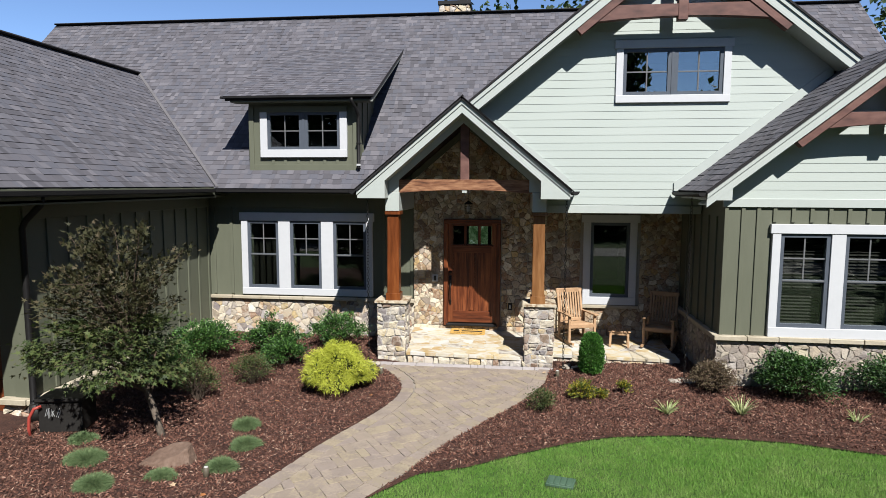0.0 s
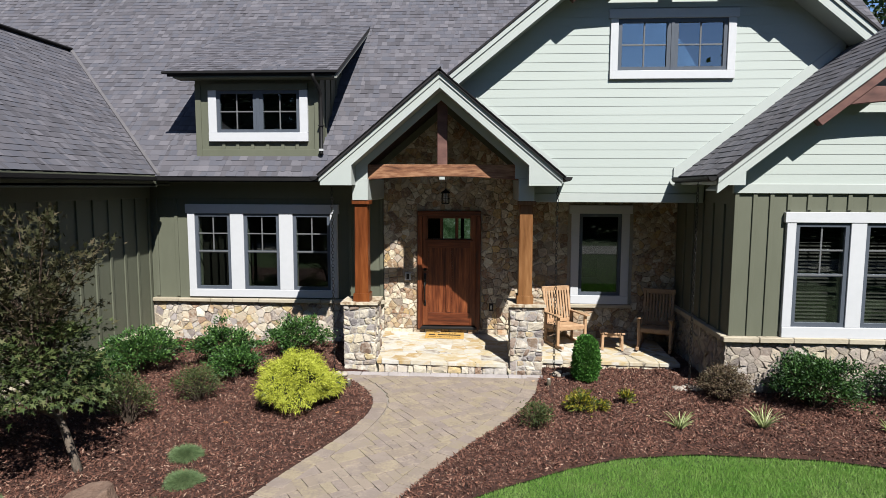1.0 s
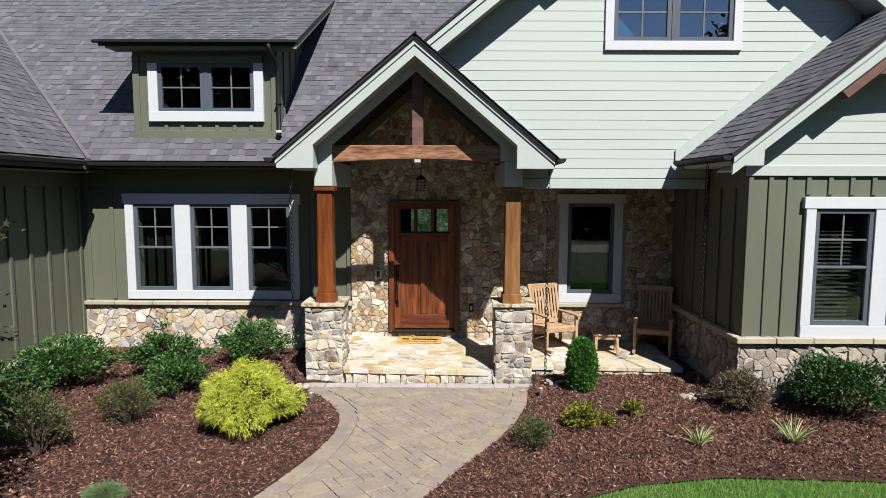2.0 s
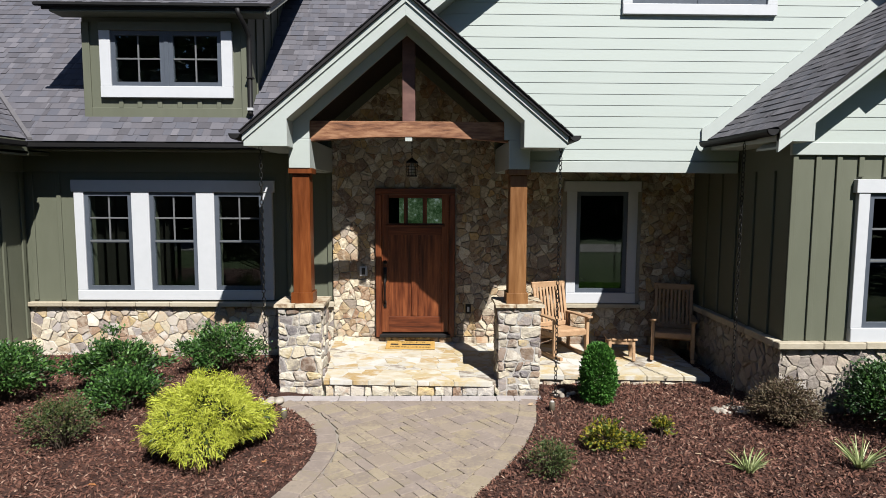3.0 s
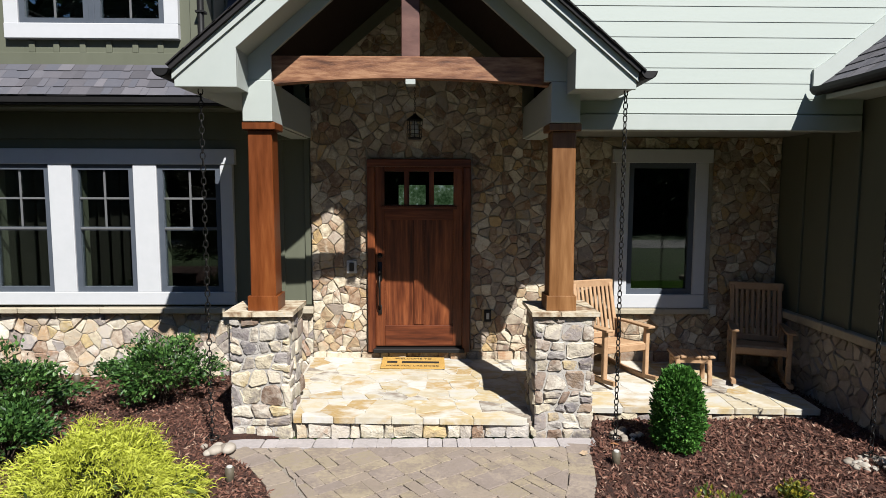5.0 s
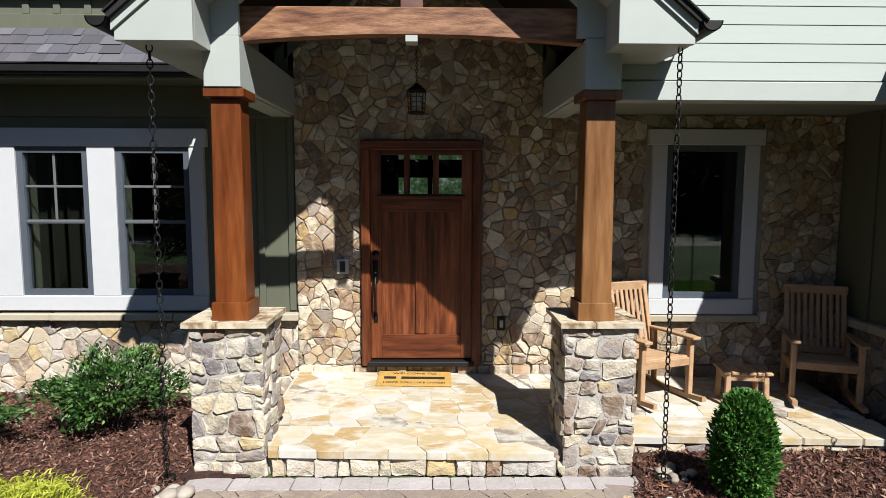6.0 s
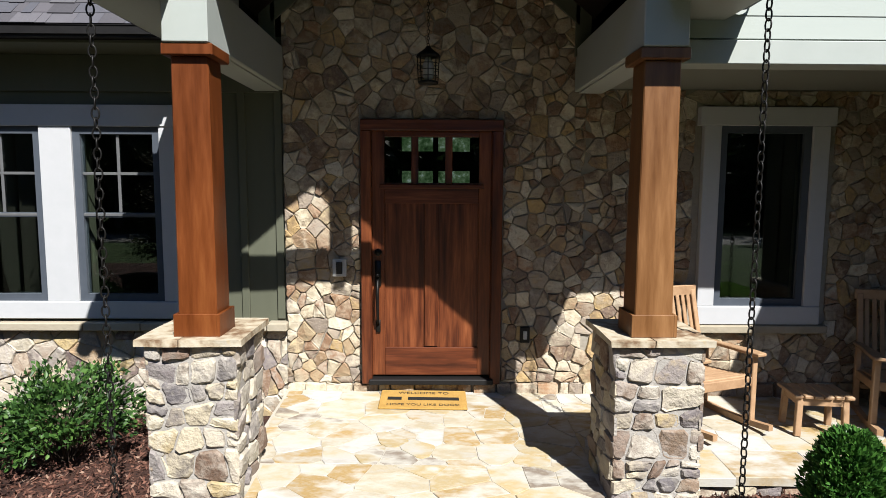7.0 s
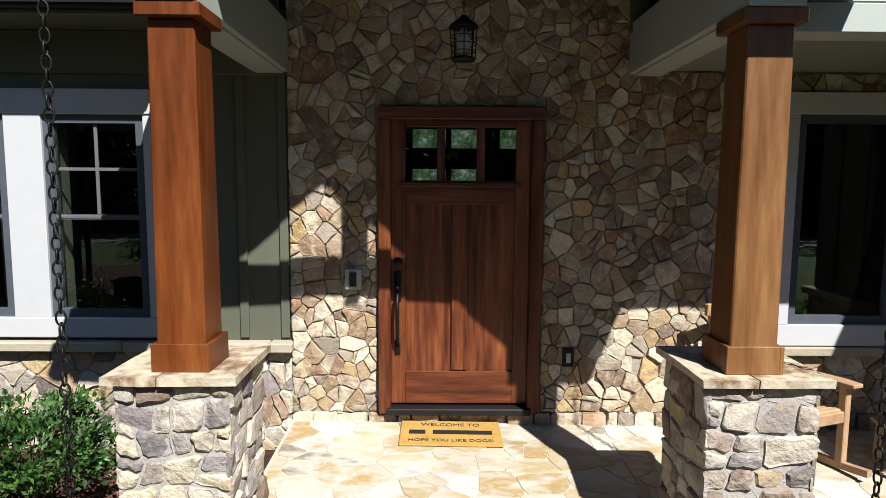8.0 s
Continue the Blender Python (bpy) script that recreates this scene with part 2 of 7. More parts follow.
M_DARKROOM = surface("near_black_room_shell", [(0.0205, 0.0193, 0.0175), (0.0292, 0.0281, 0.0251)], "", 0, 1, 6, (0.8, 0.9), 0.05)
M_BLIND = surface("wood_blind", [(0.0164, 0.014, 0.0117), (0.0246, 0.0216, 0.0175)], "", 0, 1, 8, (0.5, 0.6), 0.05)
M_GLASS = glass_surface("window_glass", 1.72)
# index raised to brighten the sky mirrored in the gable window
M_GLASS_UP = glass_surface("bright_mirror_glass", 2.8)
M_PLASTIC = surface("dark_plastic", [(0.00936, 0.00877, 0.00819), (0.0164, 0.0152, 0.014)], "", 0, 3, 30, (0.4, 0.6), 0.1, 0.003)
M_HOSE = surface("red_hose", [(0.193, 0.0263, 0.0205), (0.246, 0.0409, 0.0292)], "", 0, 4, 40, (0.4, 0.5), 0.0)
M_TAPE = surface("pale_label", [(0.263, 0.269, 0.269), (0.363, 0.368, 0.368)], "", 0, 6, 40, (0.5, 0.7), 0.0)
M_GREENLID = surface("green_plastic_lid", [(0.0292, 0.0614, 0.038), (0.0497, 0.0877, 0.0556)], "", 0, 6, 40, (0.5, 0.7), 0.2, 0.004)
M_ROCK = surface("brown_boulder", [(0.0643, 0.038, 0.0263), (0.111, 0.0713, 0.0515), (0.152, 0.105, 0.0789)], "", 0, 4, 18, (0.8, 0.95), 0.7, 0.03)
M_PEBBLE = surface("river_pebble", [(0.129, 0.108, 0.0877), (0.222, 0.193, 0.158), (0.339, 0.31, 0.269)], "object", 0.8, 8, 30, (0.6, 0.8), 0.2, 0.004)
M_BARK = surface("bark", [(0.0497, 0.0386, 0.0292), (0.0965, 0.076, 0.0585), (0.14, 0.117, 0.0936)], "", 0, 5, 30, (0.85, 0.95), 0.7, 0.015, (1, 1, 0.4))
M_TWIG = surface("twig", [(0.0351, 0.0234, 0.0164), (0.0702, 0.0497, 0.0351)], "", 0, 6, 30, (0.85, 0.95), 0.3, 0.005)
M_MAPLE = surface("maple_leaf", [(0.012, 0.0172, 0.00602), (0.0224, 0.0361, 0.00946), (0.0396, 0.0602, 0.0155), (0.0636, 0.0817, 0.0241), (0.0903, 0.0731, 0.0327)], "island", 0.75, 1.3, 6, (0.6, 0.75), 0, leaf=0.22, spec=0.25)
M_MAPLE_TOP = surface("bronze_maple_leaf", [(0.012, 0.012, 0.006), (0.026, 0.028, 0.010), (0.044, 0.040, 0.018), (0.075, 0.055, 0.034)], "island", 0.75, 1.3, 6, (0.6, 0.75), 0, leaf=0.18, spec=0.2)
M_HOLLY = surface("holly_leaf", [(0.0075, 0.0240, 0.0048), (0.0175, 0.0490, 0.0098), (0.0400, 0.0960, 0.0185), (0.106, 0.200, 0.0450)], "island", 0.75, 1.5, 6, (0.4, 0.55), 0, leaf=0.2, spec=0.35)
M_DARKHOLLY = surface("dark_holly_leaf", [(0.00524, 0.0184, 0.00393), (0.0118, 0.0366, 0.0072), (0.0249, 0.0642, 0.0124), (0.0524, 0.108, 0.0236)], "island", 0.75, 1.5, 6, (0.4, 0.55), 0, leaf=0.18, spec=0.35)
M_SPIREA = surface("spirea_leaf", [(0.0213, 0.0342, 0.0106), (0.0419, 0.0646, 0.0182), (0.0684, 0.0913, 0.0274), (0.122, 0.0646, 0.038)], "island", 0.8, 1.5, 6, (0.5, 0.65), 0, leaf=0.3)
M_BARBERRY = surface("barberry_leaf", [(0.0491, 0.0295, 0.0197), (0.0772, 0.0505, 0.0316), (0.0842, 0.0702, 0.035), (0.126, 0.0842, 0.0562)], "island", 0.8, 1.5, 6, (0.55, 0.7), 0, leaf=0.25)
M_GOLD = surface("golden_thread_foliage", [(0.249, 0.282, 0.0262), (0.373, 0.406, 0.0445), (0.452, 0.478, 0.0688), (0.504, 0.524, 0.118)], "island", 0.7, 2.2, 8, (0.55, 0.7), 0, leaf=0.42)
M_BOX = surface("boxwood_leaf", [(0.0131, 0.0439, 0.00877), (0.0329, 0.102, 0.0175), (0.0621, 0.165, 0.0278), (0.11, 0.234, 0.0439)], "island", 0.75, 2, 8, (0.35, 0.5), 0, leaf=0.3)
M_YELLOW = surface("golden_leaf", [(0.0234, 0.0439, 0.00819), (0.0497, 0.0702, 0.0105), (0.164, 0.152, 0.0164), (0.339, 0.263, 0.0234)], "island", 0.8, 2, 8, (0.4, 0.55), 0, leaf=0.3)
M_JUNIPER = surface("juniper_needle", [(0.0516, 0.0903, 0.0344), (0.0946, 0.146, 0.0619), (0.142, 0.202, 0.0903), (0.189, 0.232, 0.112)], "island", 0.7, 2, 8, (0.5, 0.65), 0, leaf=0.3)
M_STUB = surface("weathered_bronze", [(0.0473, 0.0387, 0.0258), (0.086, 0.0731, 0.0516)], "", 0, 6, 40, (0.5, 0.7), 0.1, 0.002)
M_LILY = surface("lily_blade", [(0.145, 0.209, 0.0646), (0.323, 0.371, 0.161), (0.484, 0.5, 0.306)], "island", 0.7, 2, 8, (0.4, 0.55), 0, leaf=0.3)
M_TREE = surface("far_tree_leaf", [(0.00936, 0.0205, 0.00585), (0.0199, 0.038, 0.00936), (0.0351, 0.0585, 0.0152)], "island", 0.7, 0.4, 2, (0.5, 0.7), 0, leaf=0.25)
M_CONCRETE = surface("driveway_concrete", [(0.147, 0.14, 0.13), (0.182, 0.175, 0.161)], "", 0, 0.5, 12, (0.8, 0.9), 0.3, 0.004)
M_DEADLEAF = surface("dry_leaf", [(0.205, 0.076, 0.0234), (0.281, 0.152, 0.0702), (0.304, 0.234, 0.158)], "object", 0.9, 5, 30, (0.7, 0.8), 0.0)
M_BULB = surface("frosted_bulb_glass", [(0.322, 0.322, 0.304), (0.386, 0.38, 0.363)], "", 0, 3, 9, (0.2, 0.3), 0.0)


# ---- mesh tools ----
def solid(name, bm, material, parent=None, label="", smooth=False, kind=""):
    me = bpy.data.meshes.new(name)
    bmesh.ops.recalc_face_normals(bm, faces=bm.faces)
    bm.to_mesh(me)
    bm.free()
    return holder(name, me, material, parent, label, smooth, kind)


def holder(name, me, material, parent=None, label="", smooth=False, kind=""):
    me.materials.clear()
    me.materials.append(material)
    if smooth:
        me.polygons.foreach_set("use_smooth", [True] * len(me.polygons))
    ob = new(name, me)
    ob.parent = parent
    return tagged(ob, label, "", "", kind)


def part(name, bm, material, parent, label="", smooth=False, kind=""):
    return solid(name, bm, material, parent, label, smooth, kind)


def raw(name, verts, faces, material, parent=None, label="", smooth=False, kind=""):
    me = bpy.data.meshes.new(name)
    me.from_pydata(verts, [], faces)
    return holder(name, me, material, parent, label, smooth, kind)


def thing(name, m, label, category, group="", kind=""):
    ob = new(name)
    ob.empty_display_size = 0.1
    ob.matrix_basis = m
    return tagged(ob, label, category, group, kind)


def box(bm, x0, x1, y0, y1, z0, z1):
    v = [bm.verts.new((x, y, z)) for z in (z0, z1) for x, y in ((x0, y0), (x1, y0), (x1, y1), (x0, y1))]
    for f in ((0, 1, 5, 4), (1, 2, 6, 5), (2, 3, 7, 6), (3, 0, 4, 7), (4, 5, 6, 7), (3, 2, 1, 0)):
        bm.faces.new([v[i] for i in f])
    return v


def prism(bm, pts, off):
    """Extrude the flat polygon pts (3D) by the vector off."""
    off = Vector(off)
    a = [bm.verts.new(p) for p in pts]
    b = [bm.verts.new(Vector(p) + off) for p in pts]
    bm.faces.new(a)
    bm.faces.new(b[::-1])
    for i in range(len(a)):
        j = (i + 1) % len(a)
        bm.faces.new((a[i], b[i], b[j], a[j]))


def slab_xz(bm, poly, y0, y1):
    prism(bm, [(x, y0, z) for x, z in poly], (0, y1 - y0, 0))


def tube(bm, pts, radii, n=8, cap=True):
    rings, prev = [], None
    pts = [Vector(p) for p in pts]
    for i, p in enumerate(pts):
        d = (pts[min(i + 1, len(pts) - 1)] - pts[max(i - 1, 0)]).normalized()
        u = prev - d * prev.dot(d) if prev else d.orthogonal()
        u.normalize()
        prev, w = u, d.cross(u)
        r = radii[i] if isinstance(radii, (list, tuple)) else radii
        rings.append([bm.verts.new(p + (u * math.cos(a) + w * math.sin(a)) * r) for a in (2 * math.pi * k / n for k in range(n))])
    for a, b in zip(rings, rings[1:]):
        for k in range(n):
            bm.faces.new((a[k], a[(k + 1) % n], b[(k + 1) % n], b[k]))
    if cap:
        bm.faces.new(rings[0][::-1])
        bm.faces.new(rings[-1])


def ring(bm, centre, normal, long, r, wire, stretch=1.0, n=12, m=5):
    """A closed link: an oval of wire."""
    normal, long = Vector(normal).normalized(), Vector(long).normalized()
    side = normal.cross(long)
    rows = []
    for k in range(n):
        a = 2 * math.pi * k / n
        c = Vector(centre) + side * (math.cos(a) * r) + long * (math.sin(a) * r * stretch)
        out = (side * math.cos(a) + long * math.sin(a)).normalized()
        rows.append([bm.verts.new(c + (out * math.cos(b) + normal * math.sin(b)) * wire) for b in (2 * math.pi * j / m for j in range(m))])
    for k in range(n):
        a, b = rows[k], rows[(k + 1) % n]
        for j in range(m):
            bm.faces.new((a[j], a[(j + 1) % m], b[(j + 1) % m], b[j]))


def soften(bm, offset=0.004, segments=1):
    bmesh.ops.recalc_face_normals(bm, faces=bm.faces)
    bmesh.ops.bevel(bm, geom=bm.edges[:], offset=offset, segments=segments, affect="EDGES", clamp_overlap=True)


def bar(name, x0, x1, y0, y1, z0, z1, material, parent, label="", bev=0.004):
    bm = bmesh.new()
    box(bm, x0, x1, y0, y1, z0, z1)
    if bev:
        soften(bm, bev)
    return part(name, bm, material, parent, label)


def beam_between(bm, p, q, w, h, up=(0, 0, 1)):
    """A squared timber from p to q, w wide and h high."""
    p, q = Vector(p), Vector(q)
    d = (q - p).normalized()
    s = d.cross(Vector(up))
    s = (s if s.length > 1e-3 else d.cross(Vector((0, 1, 0)))).normalized()
    u = s.cross(d)
    prism(bm, [p + s * a * w / 2 + u * b * h / 2 for a, b in ((-1, -1), (1, -1), (1, 1), (-1, 1))], q - p)


# ---- flat polygons ----
def cut(poly, px, py, nx, ny):
    """The part of a convex polygon on the side of the line through (px, py) to which (nx, ny) points."""
    out = []
    for i in range(len(poly)):
        a, b = poly[i], poly[(i + 1) % len(poly)]
        da, db = (a[0] - px) * nx + (a[1] - py) * ny, (b[0] - px) * nx + (b[1] - py) * ny
        if da >= 0:
            out.append(a)
        if (da >= 0) != (db >= 0):
            t = da / (da - db)
            out.append((a[0] + (b[0] - a[0]) * t, a[1] + (b[1] - a[1]) * t))
    return out


def area(poly):
    return 0.5 * sum(poly[i][0] * poly[(i + 1) % len(poly)][1] - poly[(i + 1) % len(poly)][0] * poly[i][1] for i in range(len(poly)))


def inside_cut(poly, clip):
    """poly cut to the convex polygon clip (anticlockwise)."""
    for i in range(len(clip)):
        a, b = clip[i], clip[(i + 1) % len(clip)]
        poly = cut(poly, a[0], a[1], a[1] - b[1], b[0] - a[0])
        if len(poly) < 3:
            return []
    return poly


def shrink(poly, d):
    """Move each side of a convex anticlockwise polygon inwards by d."""
    sides, out = len(poly), poly
    for i in range(sides):
        a, b = poly[i], poly[(i + 1) % sides]
        l = math.hypot(b[0] - a[0], b[1] - a[1])
        if l < 1e-6:
            continue
        nx, ny = (a[1] - b[1]) / l, (b[0] - a[0]) / l
        out = cut(out, a[0] + nx * d, a[1] + ny * d, nx, ny)
        if len(out) < 3:
            return []
    return out


def chop(poly, share, rng):
    """Round a polygon by cutting its corners unevenly."""
    out, n = [], len(poly)
    for i in range(n):
        a, b, c = poly[i - 1], poly[i], poly[(i + 1) % n]
        s, t = share * rng.uniform(0.5, 1.3), share * rng.uniform(0.5, 1.3)
        out.append((b[0] + (a[0] - b[0]) * s, b[1] + (a[1] - b[1]) * s))
        out.append((b[0] + (c[0] - b[0]) * t, b[1] + (c[1] - b[1]) * t))
    return out


def tidy(poly, least=0.012):
    out = []
    for p in poly:
        if not out or math.hypot(p[0] - out[-1][0], p[1] - out[-1][1]) > least:
            out.append(p)
    if len(out) > 2 and math.hypot(out[0][0] - out[-1][0], out[0][1] - out[-1][1]) < least:
        out.pop()
    return out


def cells(region, size, rng, holes=(), flat=1.0, jitter=0.46, skip=0.17, extra=0.14):
    """Uneven stone outlines that fill the convex region round rectangular holes (x0, x1, y0, y1)."""
    xs, ys = [p[0] for p in region], [p[1] for p in region]
    x0, x1, y0, y1 = min(xs), max(xs), min(ys), max(ys)
    sx, sy = size * flat, size / flat
    nx, ny = max(1, round((x1 - x0) / sx)), max(1, round((y1 - y0) / sy))
    sx, sy = (x1 - x0) / nx, (y1 - y0) / ny
    seeds = {}
    for j in range(-1, ny + 1):
        for i in range(-1, nx + 1):
            if rng.random() < skip and 0 <= i < nx and 0 <= j < ny:
                continue
            seeds[i, j] = (x0 + (i + 0.5 + (0.25 if j % 2 else -0.25) + rng.uniform(-jitter, jitter)) * sx, y0 + (j + 0.5 + rng.uniform(-jitter, jitter)) * sy)
    for (i, j) in list(seeds):
        if rng.random() < extra:
            seeds[i + 0.5, j] = (x0 + (i + rng.uniform(0.6, 1.3)) * sx, y0 + (j + rng.uniform(0.2, 0.8)) * sy)
    out = []
    for (i, j), s in seeds.items():
        cell = [(s[0] - 2 * sx, s[1] - 2 * sy), (s[0] + 2 * sx, s[1] - 2 * sy), (s[0] + 2 * sx, s[1] + 2 * sy), (s[0] - 2 * sx, s[1] + 2 * sy)]
        for dj in (-2, -1, 0, 1, 2):
            for di in (-2.5, -2, -1.5, -1, -0.5, 0, 0.5, 1, 1.5, 2, 2.5):
                o = seeds.get((i + di, j + dj))
                if o is None or o == s:
                    continue
                cell = cut(cell, (s[0] + o[0]) / 2, (s[1] + o[1]) / 2, s[0] - o[0], s[1] - o[1])
                if len(cell) < 3:
                    break
            if len(cell) < 3:
                break
        if len(cell) < 3:
            continue
        cell = inside_cut(cell, region)
        for hx0, hx1, hy0, hy1 in holes:
            if len(cell) < 3:
                break
            if max(p[0] for p in cell) <= hx0 or min(p[0] for p in cell) >= hx1 or max(p[1] for p in cell) <= hy0 or min(p[1] for p in cell) >= hy1:
                continue
            best = max((hx0 - s[0], hx0, s[1], -1, 0), (s[0] - hx1, hx1, s[1], 1, 0), (hy0 - s[1], s[0], hy0, 0, -1), (s[1] - hy1, s[0], hy1, 0, 1))
            cell = cut(cell, *best[1:])
        if len(cell) >= 3 and area(cell) > 0.0016:
            out.append(cell)
    return out


def roughen(p, rng):
    """Bend the longer sides of an outline inwards or outwards a little."""
    out = []
    for a, b in zip(p, p[1:] + p[:1]):
        out.append(a)
        l = math.hypot(b[0] - a[0], b[1] - a[1])
        if l > 0.045:
            t, d = rng.uniform(0.35, 0.65), rng.uniform(-0.065, 0.03) * l
            out.append((a[0] + (b[0] - a[0]) * t + (b[1] - a[1]) / l * d, a[1] + (b[1] - a[1]) * t - (b[0] - a[0]) / l * d))
    return out


def stone_geo(poly, o, u, v, n, high, rng, gap=0.0030, round_off=0.09, rim=0.009):
    """Vertices and faces of one stone with a rough, rounded face."""
    p = shrink(tidy(poly), gap)
    if len(p) < 3 or area(p) < 0.0008:
        return None
    p = tidy(chop(p, round_off, rng), 0.008)
    if len(p) < 3:
        return None
    p = roughen(p, rng)
    cx, cy = sum(q[0] for q in p) / len(p), sum(q[1] for q in p) / len(p)
    top = [(cx + (x - cx) * (1 - min(0.45, rim / max(0.02, math.hypot(x - cx, y - cy)))), cy + (y - cy) * (1 - min(0.45, rim / max(0.02, math.hypot(x - cx, y - cy))))) for x, y in p]
    tx, ty = rng.uniform(-0.17, 0.17), rng.uniform(-0.17, 0.17)
    verts = [o + u * x + v * y for x, y in p]
    verts += [o + u * x + v * y + n * high * 0.72 for x, y in p]
    verts += [o + u * x + v * y + n * (high * rng.uniform(0.86, 1.1) + (x - cx) * tx + (y - cy) * ty) for x, y in top]
    verts.append(o + u * cx + v * cy + n * high * rng.uniform(1.05, 1.25))
    k = len(p)
    faces = []
    for i in range(k):
        j = (i + 1) % k
        faces += [(i, j, k + j, k + i), (k + i, k + j, 2 * k + j, 2 * k + i), (2 * k + i, 2 * k + j, 3 * k)]
    return verts, faces


def stones(polys, o, u, v, n, parent, seed, high=(0.025, 0.045), single=300, name="stone", mats=None, **kw):
    """Stones on a face: the first ones as pieces of their own, the rest joined."""
    rng = random.Random(seed)
    mats = mats or (M_STONE, M_STONE_J)
    o, u, v, n = Vector(o), Vector(u), Vector(v), Vector(n)
    rv, rf, made = [], [], 0
    for poly in polys:
        g = stone_geo(poly, o, u, v, n, rng.uniform(*high), rng, **kw)
        if g is None:
            continue
        if made < single:
            raw(name, g[0], g[1], mats[0], parent)
            made += 1
        else:
            b = len(rv)
            rv += g[0]
            rf += [tuple(b + i for i in f) for f in g[1]]
    if rv:
        raw(name + "s_beyond", rv, rf, mats[1], parent, "", False, "stuff")


def shingles(name, polys, o, u, v, n, parent, seed, single=None, course=0.135):
    """Courses of uneven shingle tabs on a roof plane. polys: convex outlines in (u, v); single: a box of (u, v) whose tabs are pieces."""
    rng = random.Random(seed)
    o, u, v, n = Vector(o), Vector(u), Vector(v), Vector(n)
    rv, rf, made = [], [], 0
    for clip in polys:
        us, vs = [p[0] for p in clip], [p[1] for p in clip]
        row = math.floor(min(vs) / course)
        while row * course < max(vs):
            a, b = row * course, (row + 1) * course + 0.012
            x = min(us) - rng.uniform(0, 0.3)
            while x < max(us):
                w = rng.choice((0.07, 0.09, 0.11, 0.14, 0.18))
                tooth = rng.random() < 0.52
                thick, lo = (rng.uniform(0.007, 0.010), a - 0.010) if tooth else (rng.uniform(0.003, 0.005), a + 0.004)
                lo = max(lo, min(vs))
                t = inside_cut([(x, lo), (x + w - 0.002, lo), (x + w - 0.002, b), (x, b)], clip)
                if len(t) >= 3 and area(t) > 0.0008:
                    k = len(t)
                    vt = [o + u * p + v * q + n * (0.003 + 0.004 * (b - q) / course) for p, q in t]
                    vt += [o + u * p + v * q + n * (0.006 + thick * (b - q) / (b - a)) for p, q in t]
                    ft = [tuple(range(k, 2 * k))] + [(i, (i + 1) % k, k + (i + 1) % k, k + i) for i in range(k)]
                    if single and made < 300 and single[0] < x < single[1] and single[2] <= a < single[3]:
                        raw("shingle", vt, ft, M_SHINGLE_O, parent)
                        made += 1
                    else:
                        s = len(rv)
                        rv += vt
                        rf += [tuple(s + i for i in f) for f in ft]
                x += w
            row += 1
    if rv:
        raw(name, rv, rf, M_SHINGLE, parent, "", False, "stuff")


def wall_with_holes(bm, x0, x1, z0, z1, y0, y1, holes):
    """A wall in the xz plane with rectangular openings right through it."""
    xs = sorted({x0, x1, *(h[0] for h in holes), *(h[1] for h in holes)})
    zs = sorted({z0, z1, *(h[2] for h in holes), *(h[3] for h in holes)})
    for a, b in zip(xs, xs[1:]):
        run = None
        for c, d in zip(zs, zs[1:]):
            hole = any(h[0] <= a and b <= h[1] and h[2] <= c and d <= h[3] for h in holes)
            if hole:
                if run:
                    box(bm, a, b, y0, y1, *run)
                run = None
            else:
                run = (run[0], d) if run else (c, d)
        if run:
            box(bm, a, b, y0, y1, *run)


# ---- ground ----
WALK_L = [(-2.30, 10.34), (-2.23, 10.06), (-1.93, 9.80), (-1.67, 9.38), (-1.55, 8.96), (-1.58, 8.53), (-1.70, 8.05), (-1.86, 7.62), (-2.16, 6.90), (-2.37, 6.17), (-2.58, 5.53), (-2.85, 4.6), (-3.15, 3.4), (-3.4, 2.0)]
WALK_R = [(0.80, 10.34), (0.71, 10.21), (0.62, 9.60), (0.38, 8.90), (0.09, 8.35), (-0.43, 7.52), (-0.78, 6.84), (-1.04, 6.23), (-1.36, 5.66), (-1.62, 4.7), (-1.9, 3.4), (-2.1, 2.0)]
LAWN_EDGE = [(-2.1, 2.0), (-1.85, 3.4), (-1.60, 4.7), (-1.34, 5.66), (-0.89, 6.27), (-0.36, 6.5), (0.07, 6.82), (0.74, 7.25), (1.32, 7.53), (2.17, 7.69), (3.47, 7.63), (4.42, 7.40), (6.0, 6.8), (9.0, 6.0), (16.0, 5.2)]


def along(line, t):
    """The x of a line of (x, y) at y = t."""
    pts = sorted(line, key=lambda p: p[1])
    for a, b in zip(pts, pts[1:]):
        if a[1] <= t <= b[1]:
            return a[0] + (b[0] - a[0]) * (t - a[1]) / max(1e-6, b[1] - a[1])
    return pts[0][0] if t < pts[0][1] else pts[-1][0]


def lawn_y(x):
    for a, b in zip(LAWN_EDGE, LAWN_EDGE[1:]):
        if a[0] <= x <= b[0]:
            return a[1] + (b[1] - a[1]) * (x - a[0]) / max(1e-6, b[0] - a[0])
    return 2.0 if x < LAWN_EDGE[0][0] else 5.2


def soil(x, y):
    """Height of the mulch."""
    h = 0.012 + 0.035 * (noise.noise(Vector((x * 0.9, y * 0.9, 0.3))) + 0.3) + 0.022 * noise.noise(Vector((x * 4.2, y * 4.2, 2.0)))
    if x > 0.3:
        h += 0.05 * min(1, max(0, (x - 1.0) / 2)) * min(1, max(0, (9.8 - y) / 1.5))
    return max(-0.03, h)


